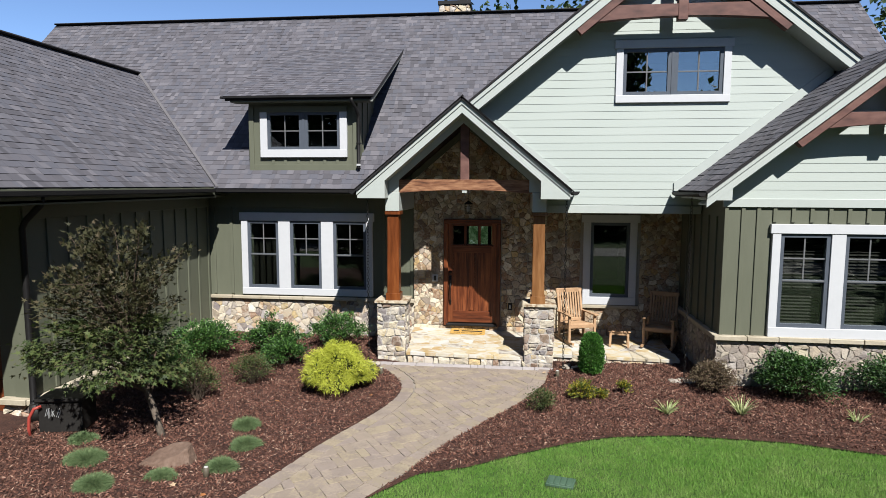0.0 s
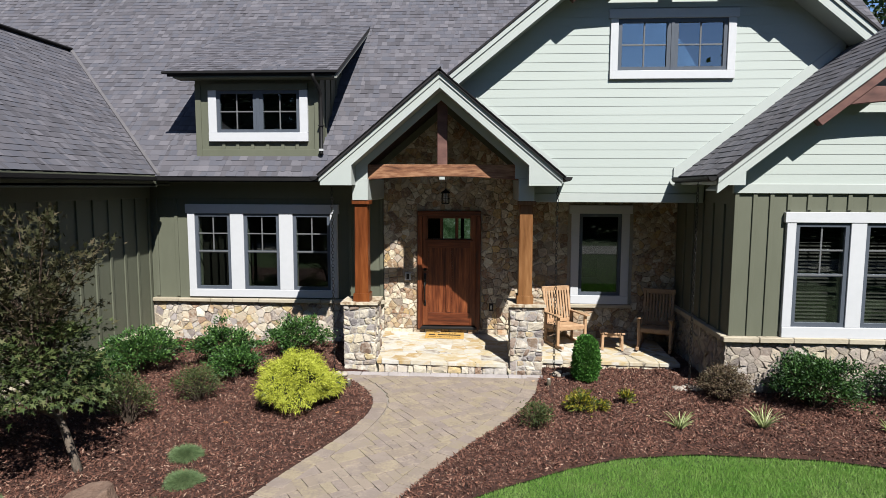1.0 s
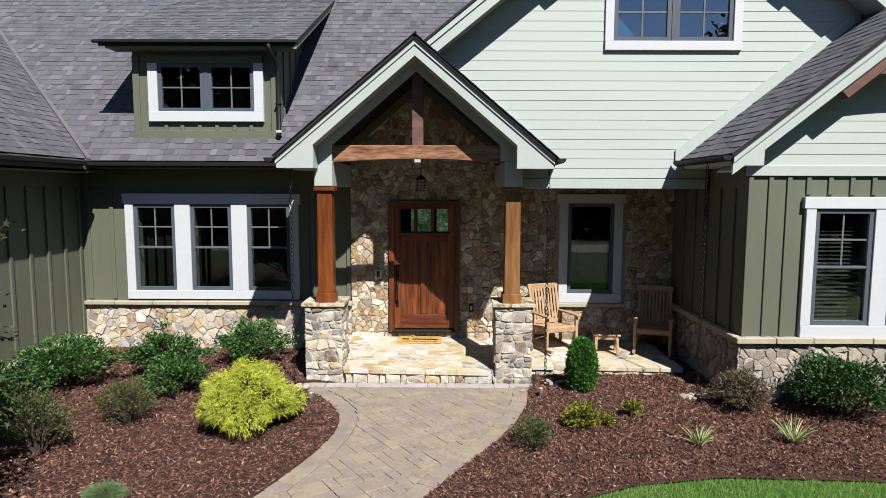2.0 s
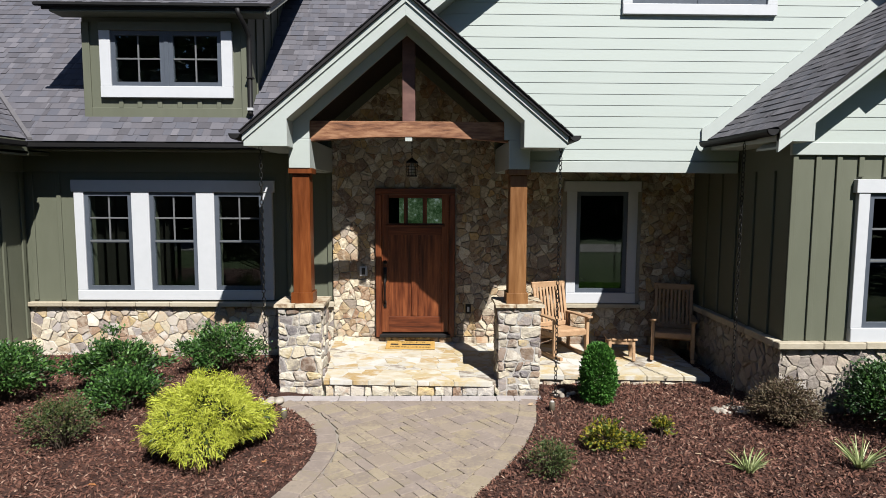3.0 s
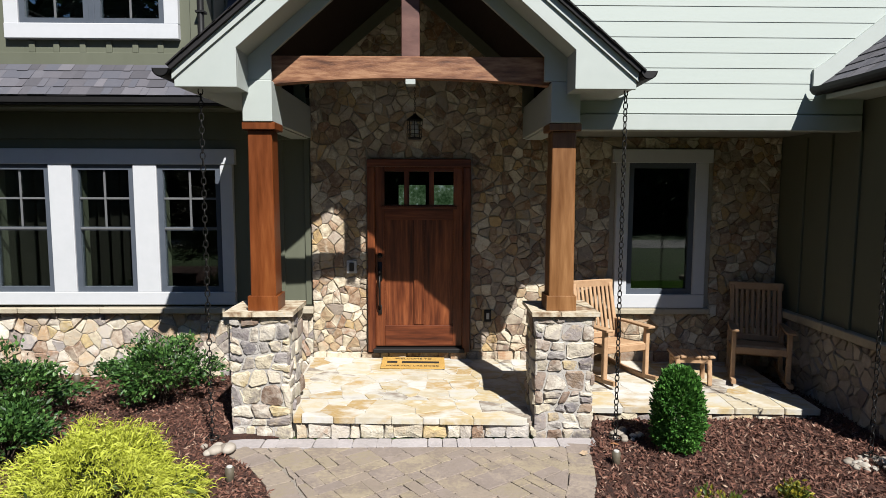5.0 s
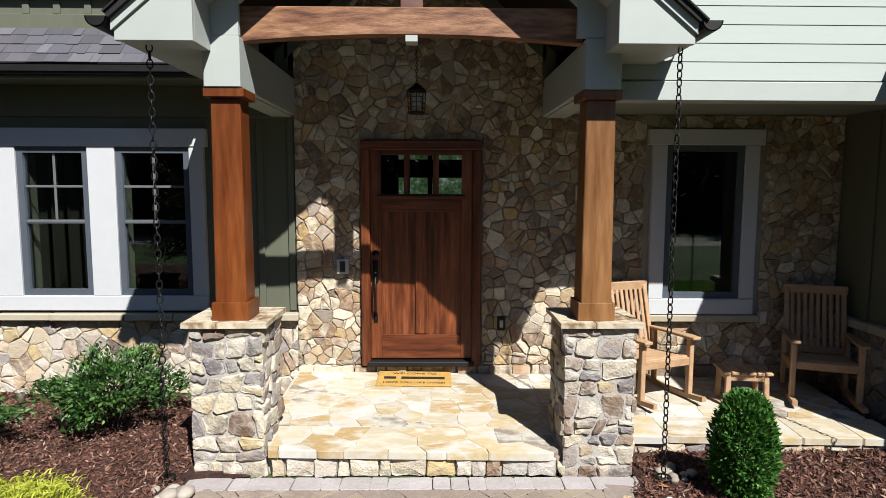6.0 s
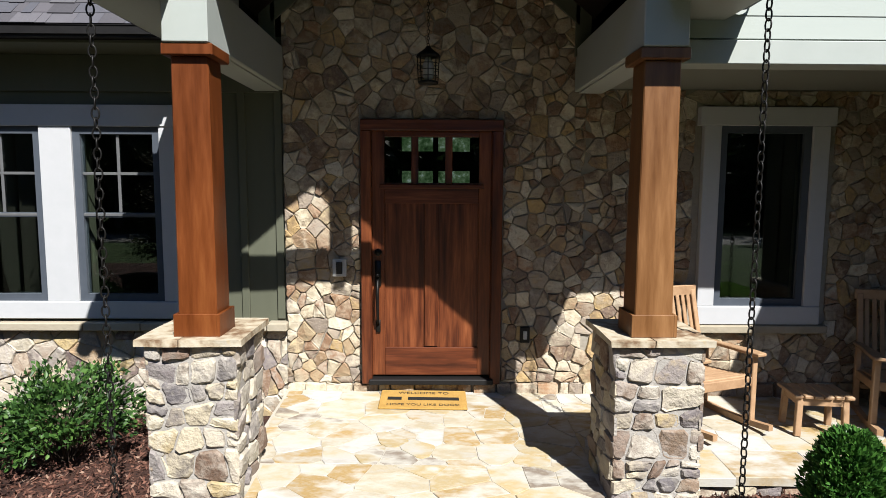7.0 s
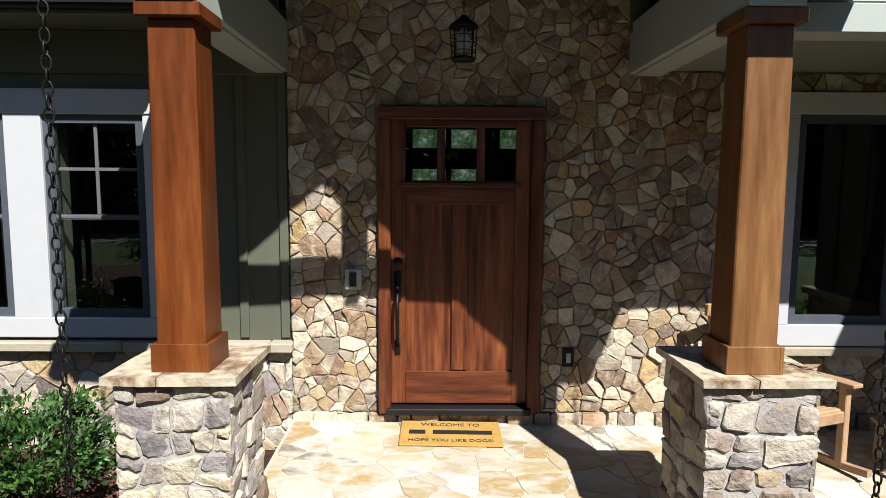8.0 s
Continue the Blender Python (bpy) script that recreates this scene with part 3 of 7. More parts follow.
# the ground: one sheet out to the horizon, with the lawn's relief
bm = bmesh.new()
span = [-900, -300, -100, -45, -25, -15] + [-10 + 0.5 * i for i in range(53)] + [20, 30, 55, 120, 300, 900]
rows = [[bm.verts.new((x, y, -0.035 + (0.010 * noise.noise(Vector((x * 0.6, y * 0.6, 0))) if abs(x) < 18 and abs(y) < 18 else 0))) for x in span] for y in span]
for j in range(len(span) - 1):
    for i in range(len(span) - 1):
        bm.faces.new((rows[j][i], rows[j][i + 1], rows[j + 1][i + 1], rows[j + 1][i]))
ground = tagged(solid("ground", bm, M_LAWN, smooth=True), "mown green lawn that reaches to the woods", "lawn", "", "structure")

# mulch beds to both sides of the walkway
def bed_point(x, y):
    if y > 12.1 or y < 2.2 or x > 8.6 or x < -9.5:
        return False
    if x > along(WALK_L, y) - 0.01 and x < along(WALK_R, y) + 0.01:
        return False
    if x <= along(WALK_L, y):
        return True
    return y > lawn_y(x) + 0.01 if x > -1.34 else False


def sheet(name, rows_of_points, label):
    """A relief sheet from rows of (x, y, edge share); it sinks to the level of its edges."""
    bm = bmesh.new()
    rows = [[bm.verts.new((x, y, soil(x, y) * e - 0.012 * (1 - e))) for x, y, e in row] for row in rows_of_points]
    for a, b in zip(rows, rows[1:]):
        for i in range(len(a) - 1):
            bm.faces.new((a[i], a[i + 1], b[i + 1], b[i]))
    return tagged(solid(name, bm, M_MULCH, smooth=True), label, "mulch", "", "structure")


def ease(d):
    return min(1.0, max(0.0, d / 0.14))


grid = []
for j in range(111):
    y = 2.2 + (12.1 - 2.2) * j / 110
    e = along(WALK_L, y) if y < 10.34 else -1.88
    grid.append([(x, y, ease(e - x)) for x in (-9.5 + (e + 9.5) * (1 - (1 - i / 90) ** 1.25) for i in range(91))])
mulch_bed = sheet("mulch_bed", grid, "dark red-brown shredded bark mulch bed by the garage wing")
inv_r = [(p[1], p[0]) for p in WALK_R]
grid = []
for i in range(111):
    x = -1.34 + (8.6 + 1.34) * (i / 110) ** 1.1
    lo = lawn_y(x)
    hi = min(12.1, along(inv_r, x)) if x < 0.79 else 12.1
    hi = max(hi, lo + 0.02)
    grid.append([(x, y, min(ease(y - lo), ease(hi - y) if x < 0.79 else 1)) for y in (lo + (hi - lo) * k / 60 for k in range(61))])
mulch_bed_east = sheet("mulch_bed_east", grid, "dark red-brown shredded bark mulch bed before the wing")

# walkway bed of joint sand, with a border strip on either side
bm = bmesh.new()
prev = None
for k in range(84):
    y = 2.35 + (10.36 - 2.35) * k / 83
    pair = (bm.verts.new((along(WALK_L, y), y, -0.016)), bm.verts.new((along(WALK_R, y), y, -0.016)))
    low = (bm.verts.new((along(WALK_L, y), y, -0.08)), bm.verts.new((along(WALK_R, y), y, -0.08)))
    if prev:
        bm.faces.new((prev[0], prev[1], pair[1], pair[0]))
        bm.faces.new((prev[2], prev[0], pair[0], low[0]))
        bm.faces.new((prev[1], prev[3], low[1], pair[1]))
    prev = (*pair, *low)
walkway = tagged(solid("walkway", bm, M_SAND), "grey-tan tumbled concrete paver walkway with sanded joints", "walkway", "", "structure")

# driveway that the panes mirror, behind the camera
bm = bmesh.new()
box(bm, -30, 40, -7.2, -3.6, -0.06, -0.018)
tagged(solid("driveway", bm, M_CONCRETE), "pale concrete driveway across the lawn", "driveway", "", "structure")


def porch_z(x, y):
    return 0.16 + 0.04 * (y - 10.35) - 0.015 * (x + 0.8)


# ---- walls ----
DOOR_HOLE = (-1.26, -0.20, 0.30, 2.40)
PORCH_WIN = (1.50, 2.33, 0.90, 2.42)
LEFT_WIN = [(-5.345, -4.715), (-4.44, -3.815), (-3.535, -2.885)]
WING_WIN = [(4.02, 4.77), (4.93, 5.68), (5.84, 6.59)]

bm = bmesh.new()
wall_with_holes(bm, -1.90, 0.48, 0.0, 2.70, 12.05, 12.30, [DOOR_HOLE])
slab_xz(bm, [(-1.90, 2.70), (0.48, 2.70), (0.48, 3.24), (-0.78, 4.30), (-1.90, 3.34)], 12.05, 12.30)
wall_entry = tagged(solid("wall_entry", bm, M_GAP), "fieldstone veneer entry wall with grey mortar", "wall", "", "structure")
bm = bmesh.new()
wall_with_holes(bm, 0.48, 3.30, 0.0, 2.70, 12.05, 12.30, [PORCH_WIN])
wall_porch = tagged(solid("wall_porch", bm, M_GAP), "fieldstone veneer wall round the porch window", "wall", "", "structure")

bm = bmesh.new()
wall_with_holes(bm, -6.20, -1.90, 0.0, 3.05, 12.08, 12.30, [(a, b, 0.95, 2.37) for a, b in LEFT_WIN])
wall_front = tagged(solid("wall_front", bm, M_OLIVE), "olive board-and-batten front wall over stone wainscot", "wall", "", "structure")
for x in (-6.10, -5.72, -2.52, -2.23, -1.945):
    bar("batten", x - 0.03, x + 0.03, 12.055, 12.08, 0.82, 2.75, M_OLIVE, wall_front)
bar("frieze_board", -6.2, -1.9, 12.05, 12.08, 2.62, 2.90, M_OLIVE, wall_front)

bm = bmesh.new()
box(bm, -6.40, -6.20, 7.20, 12.30, 0.0, 3.05)
wall_west = tagged(solid("wall_west", bm, M_OLIVE), "olive board-and-batten side wall of the garage wing", "wall", "", "structure")
for k in range(13):
    y = 7.24 + 0.395 * k
    bar("batten", -6.20, -6.175, y - 0.03, y + 0.03, 0.28, 2.75, M_OLIVE, wall_west)
bar("frieze_board", -6.2, -6.17, 7.2, 12.05, 2.62, 2.90, M_OLIVE, wall_west)

bm = bmesh.new()
wall_with_holes(bm, -11.5, -6.40, 0.0, 3.05, 7.20, 7.40, [(-9.3, -6.62, 0.0, 2.35)])
wall_garage = tagged(solid("wall_garage", bm, M_OLIVE), "olive boarded wall beside the garage door", "wall", "", "structure")
bar("corner_board", -6.42, -6.19, 7.17, 7.22, 0.06, 3.0, M_OLIVE, wall_garage)

bm = bmesh.new()
wall_with_holes(bm, 3.23, 7.57, 0.0, 2.90, 9.70, 9.92, [(a, b, 0.95, 2.40) for a, b in WING_WIN])
slab_xz(bm, [(3.23, 2.90), (7.57, 2.90), (7.57, 3.05), (5.40, 4.80), (3.23, 3.05)], 9.70, 9.92)
wall_wing = tagged(solid("wall_wing", bm, M_OLIVE), "olive board-and-batten wing wall under a pale gable", "wall", "", "structure")
for x in (3.26, 3.50, 3.72, 3.95, 4.21, 4.47, 4.73, 4.99, 5.25, 5.51, 5.77, 6.03, 6.29, 6.55, 6.81, 7.07, 7.33):
    low = 2.55 if 3.8 < x < 6.8 else 0.82
    bar("batten", x - 0.028, x + 0.028, 9.678, 9.70, low, 2.77, M_OLIVE, wall_wing)
bar("band_board", 3.20, 7.60, 9.66, 9.70, 2.77, 2.90, M_TRIM, wall_wing, "pale sage band board", 0.006)

bm = bmesh.new()
box(bm, 3.23, 3.45, 9.92, 12.05, 0.0, 3.05)
wall_east = tagged(solid("wall_east", bm, M_OLIVE), "olive boarded side wall of the wing by the porch", "wall", "", "structure")
for y in (10.0, 10.4, 10.8, 11.2, 11.6):
    bar("batten", 3.205, 3.23, y - 0.028, y + 0.028, 0.82, 2.62, M_OLIVE, wall_east)

# hidden back and side walls that close the house
bm = bmesh.new()
box(bm, -12.3, 7.9, 20.3, 20.5, 0, 3.1)
box(bm, 7.7, 7.9, 9.7, 20.3, 0, 3.1)
box(bm, -12.3, -12.1, 7.2, 20.3, 0, 3.1)
tagged(solid("wall_back", bm, M_OLIVE), "olive boarded back and end walls of the house", "wall", "", "structure")


# lap siding of the two gables
def lap_boards(wall, z0, z1, left, right, y, hole=None, course=0.1305, floor=None):
    z = z0
    while z < z1 - 0.02:
        t = min(z + course, z1)
        for cut_left, cut_right in (((None, hole[0]), (hole[1], None)) if hole and z + course > hole[2] and z < hole[3] else ((None, None),)):
            a0, a1 = left(z) if cut_left is None else cut_left, left(t) if cut_left is None else cut_left
            b0, b1 = right(z) if cut_right is None else cut_right, right(t) if cut_right is None else cut_right
            if b0 - a0 < 0.05:
                continue
            if b1 < a1:
                a1 = b1 = (a1 + b1) / 2
            v = [(a0, y - 0.018, z), (b0, y - 0.018, z), (b1, y - 0.013, t), (a1, y - 0.013, t), (a0, y, z), (b0, y, z), (b1, y, t), (a1, y, t)]
            raw("siding_board", v, [(0, 1, 2, 3), (1, 0, 4, 5), (2, 1, 5, 6), (0, 3, 7, 4), (3, 2, 6, 7)], M_SIDING, wall)
        z += course


def big_left(z):
    return 0.60 if z < 3.33 else max((3.80 - z) / 0.8, (z + 0.20 - 5.03) / 0.8)


def big_right(z):
    return 3.21 if z < 3.31 else min(2.86 + (z - 3.02) / 0.8, 2.68 + (6.97 - z) / 0.8)


GABLE_WIN = (1.83, 3.46, 4.57, 5.36)
bm = bmesh.new()
zs = [2.618, 3.33, 3.9, 4.32, GABLE_WIN[2], GABLE_WIN[3], 5.9, 6.96]
for a, b in zip(zs, zs[1:]):
    for cl, cr in (((None, GABLE_WIN[0]), (GABLE_WIN[1], None)) if a == GABLE_WIN[2] else ((None, None),)):
        xa, xb = cl if cl is not None else big_left(a), cl if cl is not None else big_left(b)
        xc, xd = cr if cr is not None else big_right(b - 1e-4), cr if cr is not None else big_right(a + 1e-4)
        slab_xz(bm, [(xa, a), (xd, a), (max(xc, xb + 0.01), b), (xb, b)], 10.80, 10.95)
wall_gable = tagged(solid("wall_gable", bm, M_SIDING), "large gable wall of pale sage lap siding", "wall", "", "structure")
lap_boards(wall_gable, 2.762, 6.9, big_left, big_right, 10.80, (1.76, 3.55, 4.47, 5.50))
bar("skirt_board", 0.60, 3.20, 10.762, 10.80, 2.613, 2.749, M_TRIM, wall_gable, "", 0.005)
bm = bmesh.new()
slab_xz(bm, [(1.00, 3.02), (1.00, 3.20), (-0.60, 4.48), (-0.60, 4.30)], 10.755, 10.80)
part("rake_trim", bm, M_TRIM, wall_gable)
bm = bmesh.new()
slab_xz(bm, [(2.74, 3.00), (2.74, 3.14), (2.86, 3.22), (5.05, 4.97), (5.05, 4.77), (2.95, 3.09), (2.84, 3.00)], 10.755, 10.80)
part("rake_trim", bm, M_TRIM, wall_gable)
lap_boards(wall_wing, 2.90, 4.8, lambda z: max(3.23, 2.84 + (z + 0.22 - 3.02) / 0.8), lambda z: min(7.57, 7.96 - (z + 0.22 - 3.02) / 0.8), 9.70)

# stone wainscots with a ledge on top
bm = bmesh.new()
box(bm, -6.20, -1.90, 12.055, 12.08, -0.05, 0.74)
wainscot_front = tagged(solid("wainscot_front", bm, M_GAP), "fieldstone wainscot below the front windows", "stone wall", "", "structure")
bm = bmesh.new()
box(bm, 3.23, 7.57, 9.675, 9.70, -0.05, 0.75)
box(bm, 3.205, 3.23, 9.675, 12.05, -0.05, 0.75)
wainscot_wing = tagged(solid("wainscot_wing", bm, M_GAP), "fieldstone wainscot round the wing", "stone wall", "", "structure")
bm = bmesh.new()
box(bm, -6.20, -6.175, 7.20, 12.05, -0.05, 0.19)
wainscot_west = tagged(solid("wainscot_west", bm, M_MORTAR), "low stone base along the garage wing", "stone wall", "", "structure")


def ledge_run(parent, x0, x1, y0, y1, z0, z1, seed, alongx=True):
    rng = random.Random(seed)
    p, end = (x0, x1) if alongx else (y0, y1)
    while p < end - 0.05:
        q = min(end, p + rng.uniform(0.4, 0.75))
        d, e = rng.uniform(-0.008, 0.008), rng.uniform(-0.005, 0.004)
        if alongx:
            bar("ledge_stone", p + 0.004, q - 0.004, y0 + d, y1, z0, z1 + e, M_LEDGE, parent, "", 0.008)
        else:
            bar("ledge_stone", x0, x1 + d, p + 0.004, q - 0.004, z0, z1 + e, M_LEDGE, parent, "", 0.008)
        p = q


ledge_run(wainscot_front, -6.18, -1.88, 11.965, 12.08, 0.735, 0.80, 3)
ledge_run(wainscot_wing, 3.14, 7.6, 9.60, 9.70, 0.745, 0.82, 4)
ledge_run(wainscot_wing, 3.14, 3.23, 9.70, 12.0, 0.745, 0.82, 5, False)
ledge_run(wainscot_west, -6.20, -6.08, 7.08, 11.95, 0.19, 0.27, 6, False)
ledge_run(wainscot_west, -6.60, -6.21, 7.08, 7.20, 0.19, 0.27, 7)


# ---- roofs ----
def roof_slab(name, pts, label, material=None, drop=0.16):
    bm = bmesh.new()
    a, b, c = Vector(pts[0]), Vector(pts[1]), Vector(pts[2])
    n = (b - a).cross(c - a).normalized()
    n = n if n.z > 0 else -n
    prism(bm, pts, -n * drop)
    return tagged(solid(name, bm, material or M_RIDGE), label, "roof", "", "structure")


R2 = math.sqrt(0.5)


def main_z(y):
    return 3.0 + (y - 11.55)


bm = bmesh.new()
dn = (0, 0.1, -0.1)
for poly in ([(-12.4, 14.3), (-9.1, 14.3), (-9.1, 15.93), (-12.4, 15.93)], [(-9.1, 14.3), (-5.8, 11.55), (-5.8, 15.93), (-9.1, 15.93)],
             [(-5.8, 11.55), (-2.54, 11.55), (-2.54, 15.93), (-5.8, 15.93)], [(-2.54, 11.55), (2.68, 15.74), (2.68, 15.93), (-2.54, 15.93)],
             [(2.68, 15.74), (7.2, 12.1), (8.0, 12.1), (8.0, 15.93), (2.68, 15.93)]):
    prism(bm, [(x, y, main_z(y)) for x, y in poly], dn)
prism(bm, [(-12.4, 15.93, 7.38), (8.0, 15.93, 7.38), (8.0, 20.6, 2.9), (-12.4, 20.6, 2.9)], (0, -0.1, -0.1))
prism(bm, [(-12.4, 11.5, 3.0), (-12.4, 15.93, 7.28), (-12.4, 20.5, 3.0)], (0.1, 0, 0))
prism(bm, [(8.0, 11.5, 3.0), (8.0, 15.93, 7.28), (8.0, 20.5, 3.0)], (-0.1, 0, 0))
roof_main = tagged(solid("roof_main", bm, M_RIDGE), "steep main roof of grey-mauve asphalt shingles", "roof", "", "structure")
bm = bmesh.new()
beam_between(bm, (-12.4, 15.92, 7.385), (8.0, 15.92, 7.385), 0.24, 0.035)
soften(bm, 0.02)
part("ridge_cap", bm, M_RIDGE, roof_main)

roof_west = roof_slab("roof_west", [(-5.8, 4.6, 3.03), (-5.8, 11.6, 3.03), (-9.1, 14.32, 5.75), (-9.1, 4.6, 5.75)], "garage wing roof of grey-mauve asphalt shingles", drop=0.12)
bm = bmesh.new()
prism(bm, [(-9.1, 4.6, 5.75), (-9.1, 14.32, 5.75), (-12.4, 14.3, 3.03), (-12.4, 4.6, 3.03)], (0, 0, -0.14))
prism(bm, [(-5.9, 4.7, 3.0), (-9.1, 4.7, 5.65), (-12.3, 4.7, 3.0)], (0, 0.1, 0))
part("far_slope", bm, M_RIDGE, roof_west)
bm = bmesh.new()
beam_between(bm, (-9.1, 4.6, 5.77), (-9.1, 14.34, 5.77), 0.24, 0.05)
soften(bm, 0.02)
part("ridge_cap", bm, M_RIDGE, roof_west)
bm = bmesh.new()
prism(bm, [(-5.77, 11.55, 3.055), (-5.71, 11.55, 3.055), (-9.02, 14.32, 5.79), (-9.10, 14.32, 5.80)], (0, 0, -0.03))
part("valley_strip", bm, M_VALLEY, roof_west)

roof_gable = roof_slab("roof_gable", [(-0.78, 10.31, 4.406), (2.68, 10.31, 7.174), (2.68, 15.74, 7.174), (-0.78, 12.98, 4.406)], "large front gable roof with dark shingle edge", drop=0.028)
bm = bmesh.new()
prism(bm, [(2.68, 10.31, 7.174), (6.9, 10.31, 3.80), (6.9, 12.4, 3.80), (2.68, 15.74, 7.174)], (-0.018, 0, -0.024))
part("slope", bm, M_RIDGE, roof_gable)
roof_porch = roof_slab("roof_porch", [(-2.57, 10.07, 3.008), (-0.78, 10.07, 4.510), (-0.78, 13.05, 4.510), (-2.57, 11.55, 3.008)], "porch gable roof with dark shingle edge", drop=0.035)
bm = bmesh.new()
prism(bm, [(-0.78, 10.07, 4.510), (1.01, 10.07, 3.008), (1.01, 10.82, 3.008), (-0.78, 10.82, 4.510)], (-0.022, 0, -0.027))
part("slope", bm, M_RIDGE, roof_porch)
roof_wing = roof_slab("roof_wing", [(2.82, 9.25, 3.004), (5.40, 9.25, 5.068), (5.40, 12.0, 5.068), (2.82, 12.0, 3.004)], "wing roof of grey asphalt shingles", drop=0.035)
bm = bmesh.new()
prism(bm, [(5.40, 9.25, 5.068), (7.98, 9.25, 3.004), (7.98, 12.0, 3.004), (5.40, 12.0, 5.068)], (-0.02, 0, -0.03))
part("slope", bm, M_RIDGE, roof_wing)

DS = 0.471
roof_dormer = roof_slab("roof_dormer", [(-5.60, 11.62, 4.785), (-2.60, 11.62, 4.785), (-2.60, 14.92, 4.785 + DS * 3.30), (-5.60, 14.92, 4.785 + DS * 3.30)], "shed dormer roof of grey-mauve asphalt shingles", drop=0.05)
bm = bmesh.new()
wall_with_holes(bm, -5.21, -2.985, 3.30, 4.72, 11.93, 12.06, [(-4.84, -3.32, 3.76, 4.52)])
prism(bm, [(-5.21, 12.06, 3.4), (-5.21, 12.06, 4.90), (-5.21, 14.7, 6.1)], (0.1, 0, 0))
prism(bm, [(-3.085, 12.06, 3.4), (-3.085, 12.06, 4.90), (-3.085, 14.7, 6.1)], (0.1, 0, 0))
dormer = tagged(solid("wall_dormer", bm, M_OLIVE), "olive boarded shed dormer on the roof", "dormer", "", "structure")
for x in (-5.16, -3.035):
    bar("corner_board", x - 0.05, x + 0.05, 11.905, 11.93, 3.34, 4.62, M_OLIVE, dormer)
for x in (-4.72, -4.47, -4.20, -3.93, -3.66, -3.40):
    bar("batten", x - 0.030, x + 0.030, 11.91, 11.93, 3.49, 3.605, M_OLIVE, dormer)
bar("base_board", -5.11, -3.085, 11.907, 11.93, 3.34, 3.49, M_OLIVE, dormer)
for k in range(5):
    y = 12.3 + 0.42 * k
    bar("batten", -2.985, -2.965, y - 0.03, y + 0.03, main_z(y) - 0.03, 4.70 + DS * (y - 11.62), M_OLIVE, dormer)
bar("soffit", -5.46, -2.70, 11.635, 11.93, 4.675, 4.70, M_OLIVE, roof_dormer)
bar("fascia", -5.56, -2.64, 11.63, 11.66, 4.702, 4.76, M_GUTTER, roof_dormer)
bm = bmesh.new()
prism(bm, [(-2.615, 11.63, 4.66), (-2.615, 11.63, 4.775), (-2.615, 14.8, 4.775 + DS * 3.17), (-2.615, 14.8, 4.66 + DS * 3.17)], (-0.04, 0, 0))
part("rake_board", bm, M_TAUPE, roof_dormer)


def half_round(bm, p, q, r):
    """A half-round gutter from p to q."""
    p, q = Vector(p), Vector(q)
    d = (q - p).normalized()
    s = d.cross(Vector((0, 0, 1)))
    outer = [s * math.cos(a) * r + Vector((0, 0, math.sin(a) * r)) for a in (math.pi + math.pi * k / 8 for k in range(9))]
    inner = [o * 0.88 for o in outer][::-1]
    prism(bm, [p + o for o in outer + inner], q - p)
    prism(bm, [p + o for o in outer], d * 0.004)


def gutter(name, p, q, r, roof, label=""):
    bm = bmesh.new()
    half_round(bm, p, q, r)
    return part(name, bm, M_GUTTER, roof, label)


def eave_gutter(name, p, q, roof):
    bm = bmesh.new()
    beam_between(bm, p, q, 0.09, 0.07)
    soften(bm, 0.016, 2)
    return part(name, bm, M_GUTTER, roof, "dark bronze eave gutter")


eave_gutter("gutter", (-5.80, 11.585, 2.955), (-2.62, 11.585, 2.955), roof_main)
eave_gutter("gutter", (-5.74, 4.6, 2.96), (-5.74, 11.45, 2.96), roof_west)
bm = bmesh.new()
beam_between(bm, (-5.64, 11.605, 4.762), (-2.60, 11.605, 4.762), 0.055, 0.045)
soften(bm, 0.01, 2)
part("gutter", bm, M_GUTTER, roof_dormer, "dark bronze eave gutter")
gutter("gutter", (-2.62, 10.07, 2.99), (-2.62, 11.42, 2.98), 0.065, roof_porch, "dark half-round gutter")
gutter("gutter", (1.06, 10.07, 2.99), (1.06, 10.76, 2.98), 0.065, roof_porch, "dark half-round gutter")
gutter("gutter", (2.77, 9.25, 2.99), (2.77, 10.75, 2.98), 0.065, roof_wing, "dark half-round gutter")

# soffits and fascias of the front and west eaves
bar("soffit", -5.85, -2.55, 11.665, 12.05, 2.90, 2.94, M_OLIVE, roof_main)
bar("fascia", -5.85, -2.55, 11.635, 11.662, 2.895, 2.98, M_OLIVE, roof_main)
bar("soffit", -6.20, -5.80, 4.6, 12.05, 2.84, 2.88, M_OLIVE, roof_west)
bar("fascia", -5.83, -5.80, 4.6, 11.6, 2.82, 3.02, M_OLIVE, roof_west)
bar("soffit", -11.5, -5.83, 4.6, 7.20, 2.86, 2.90, M_OLIVE, roof_west)

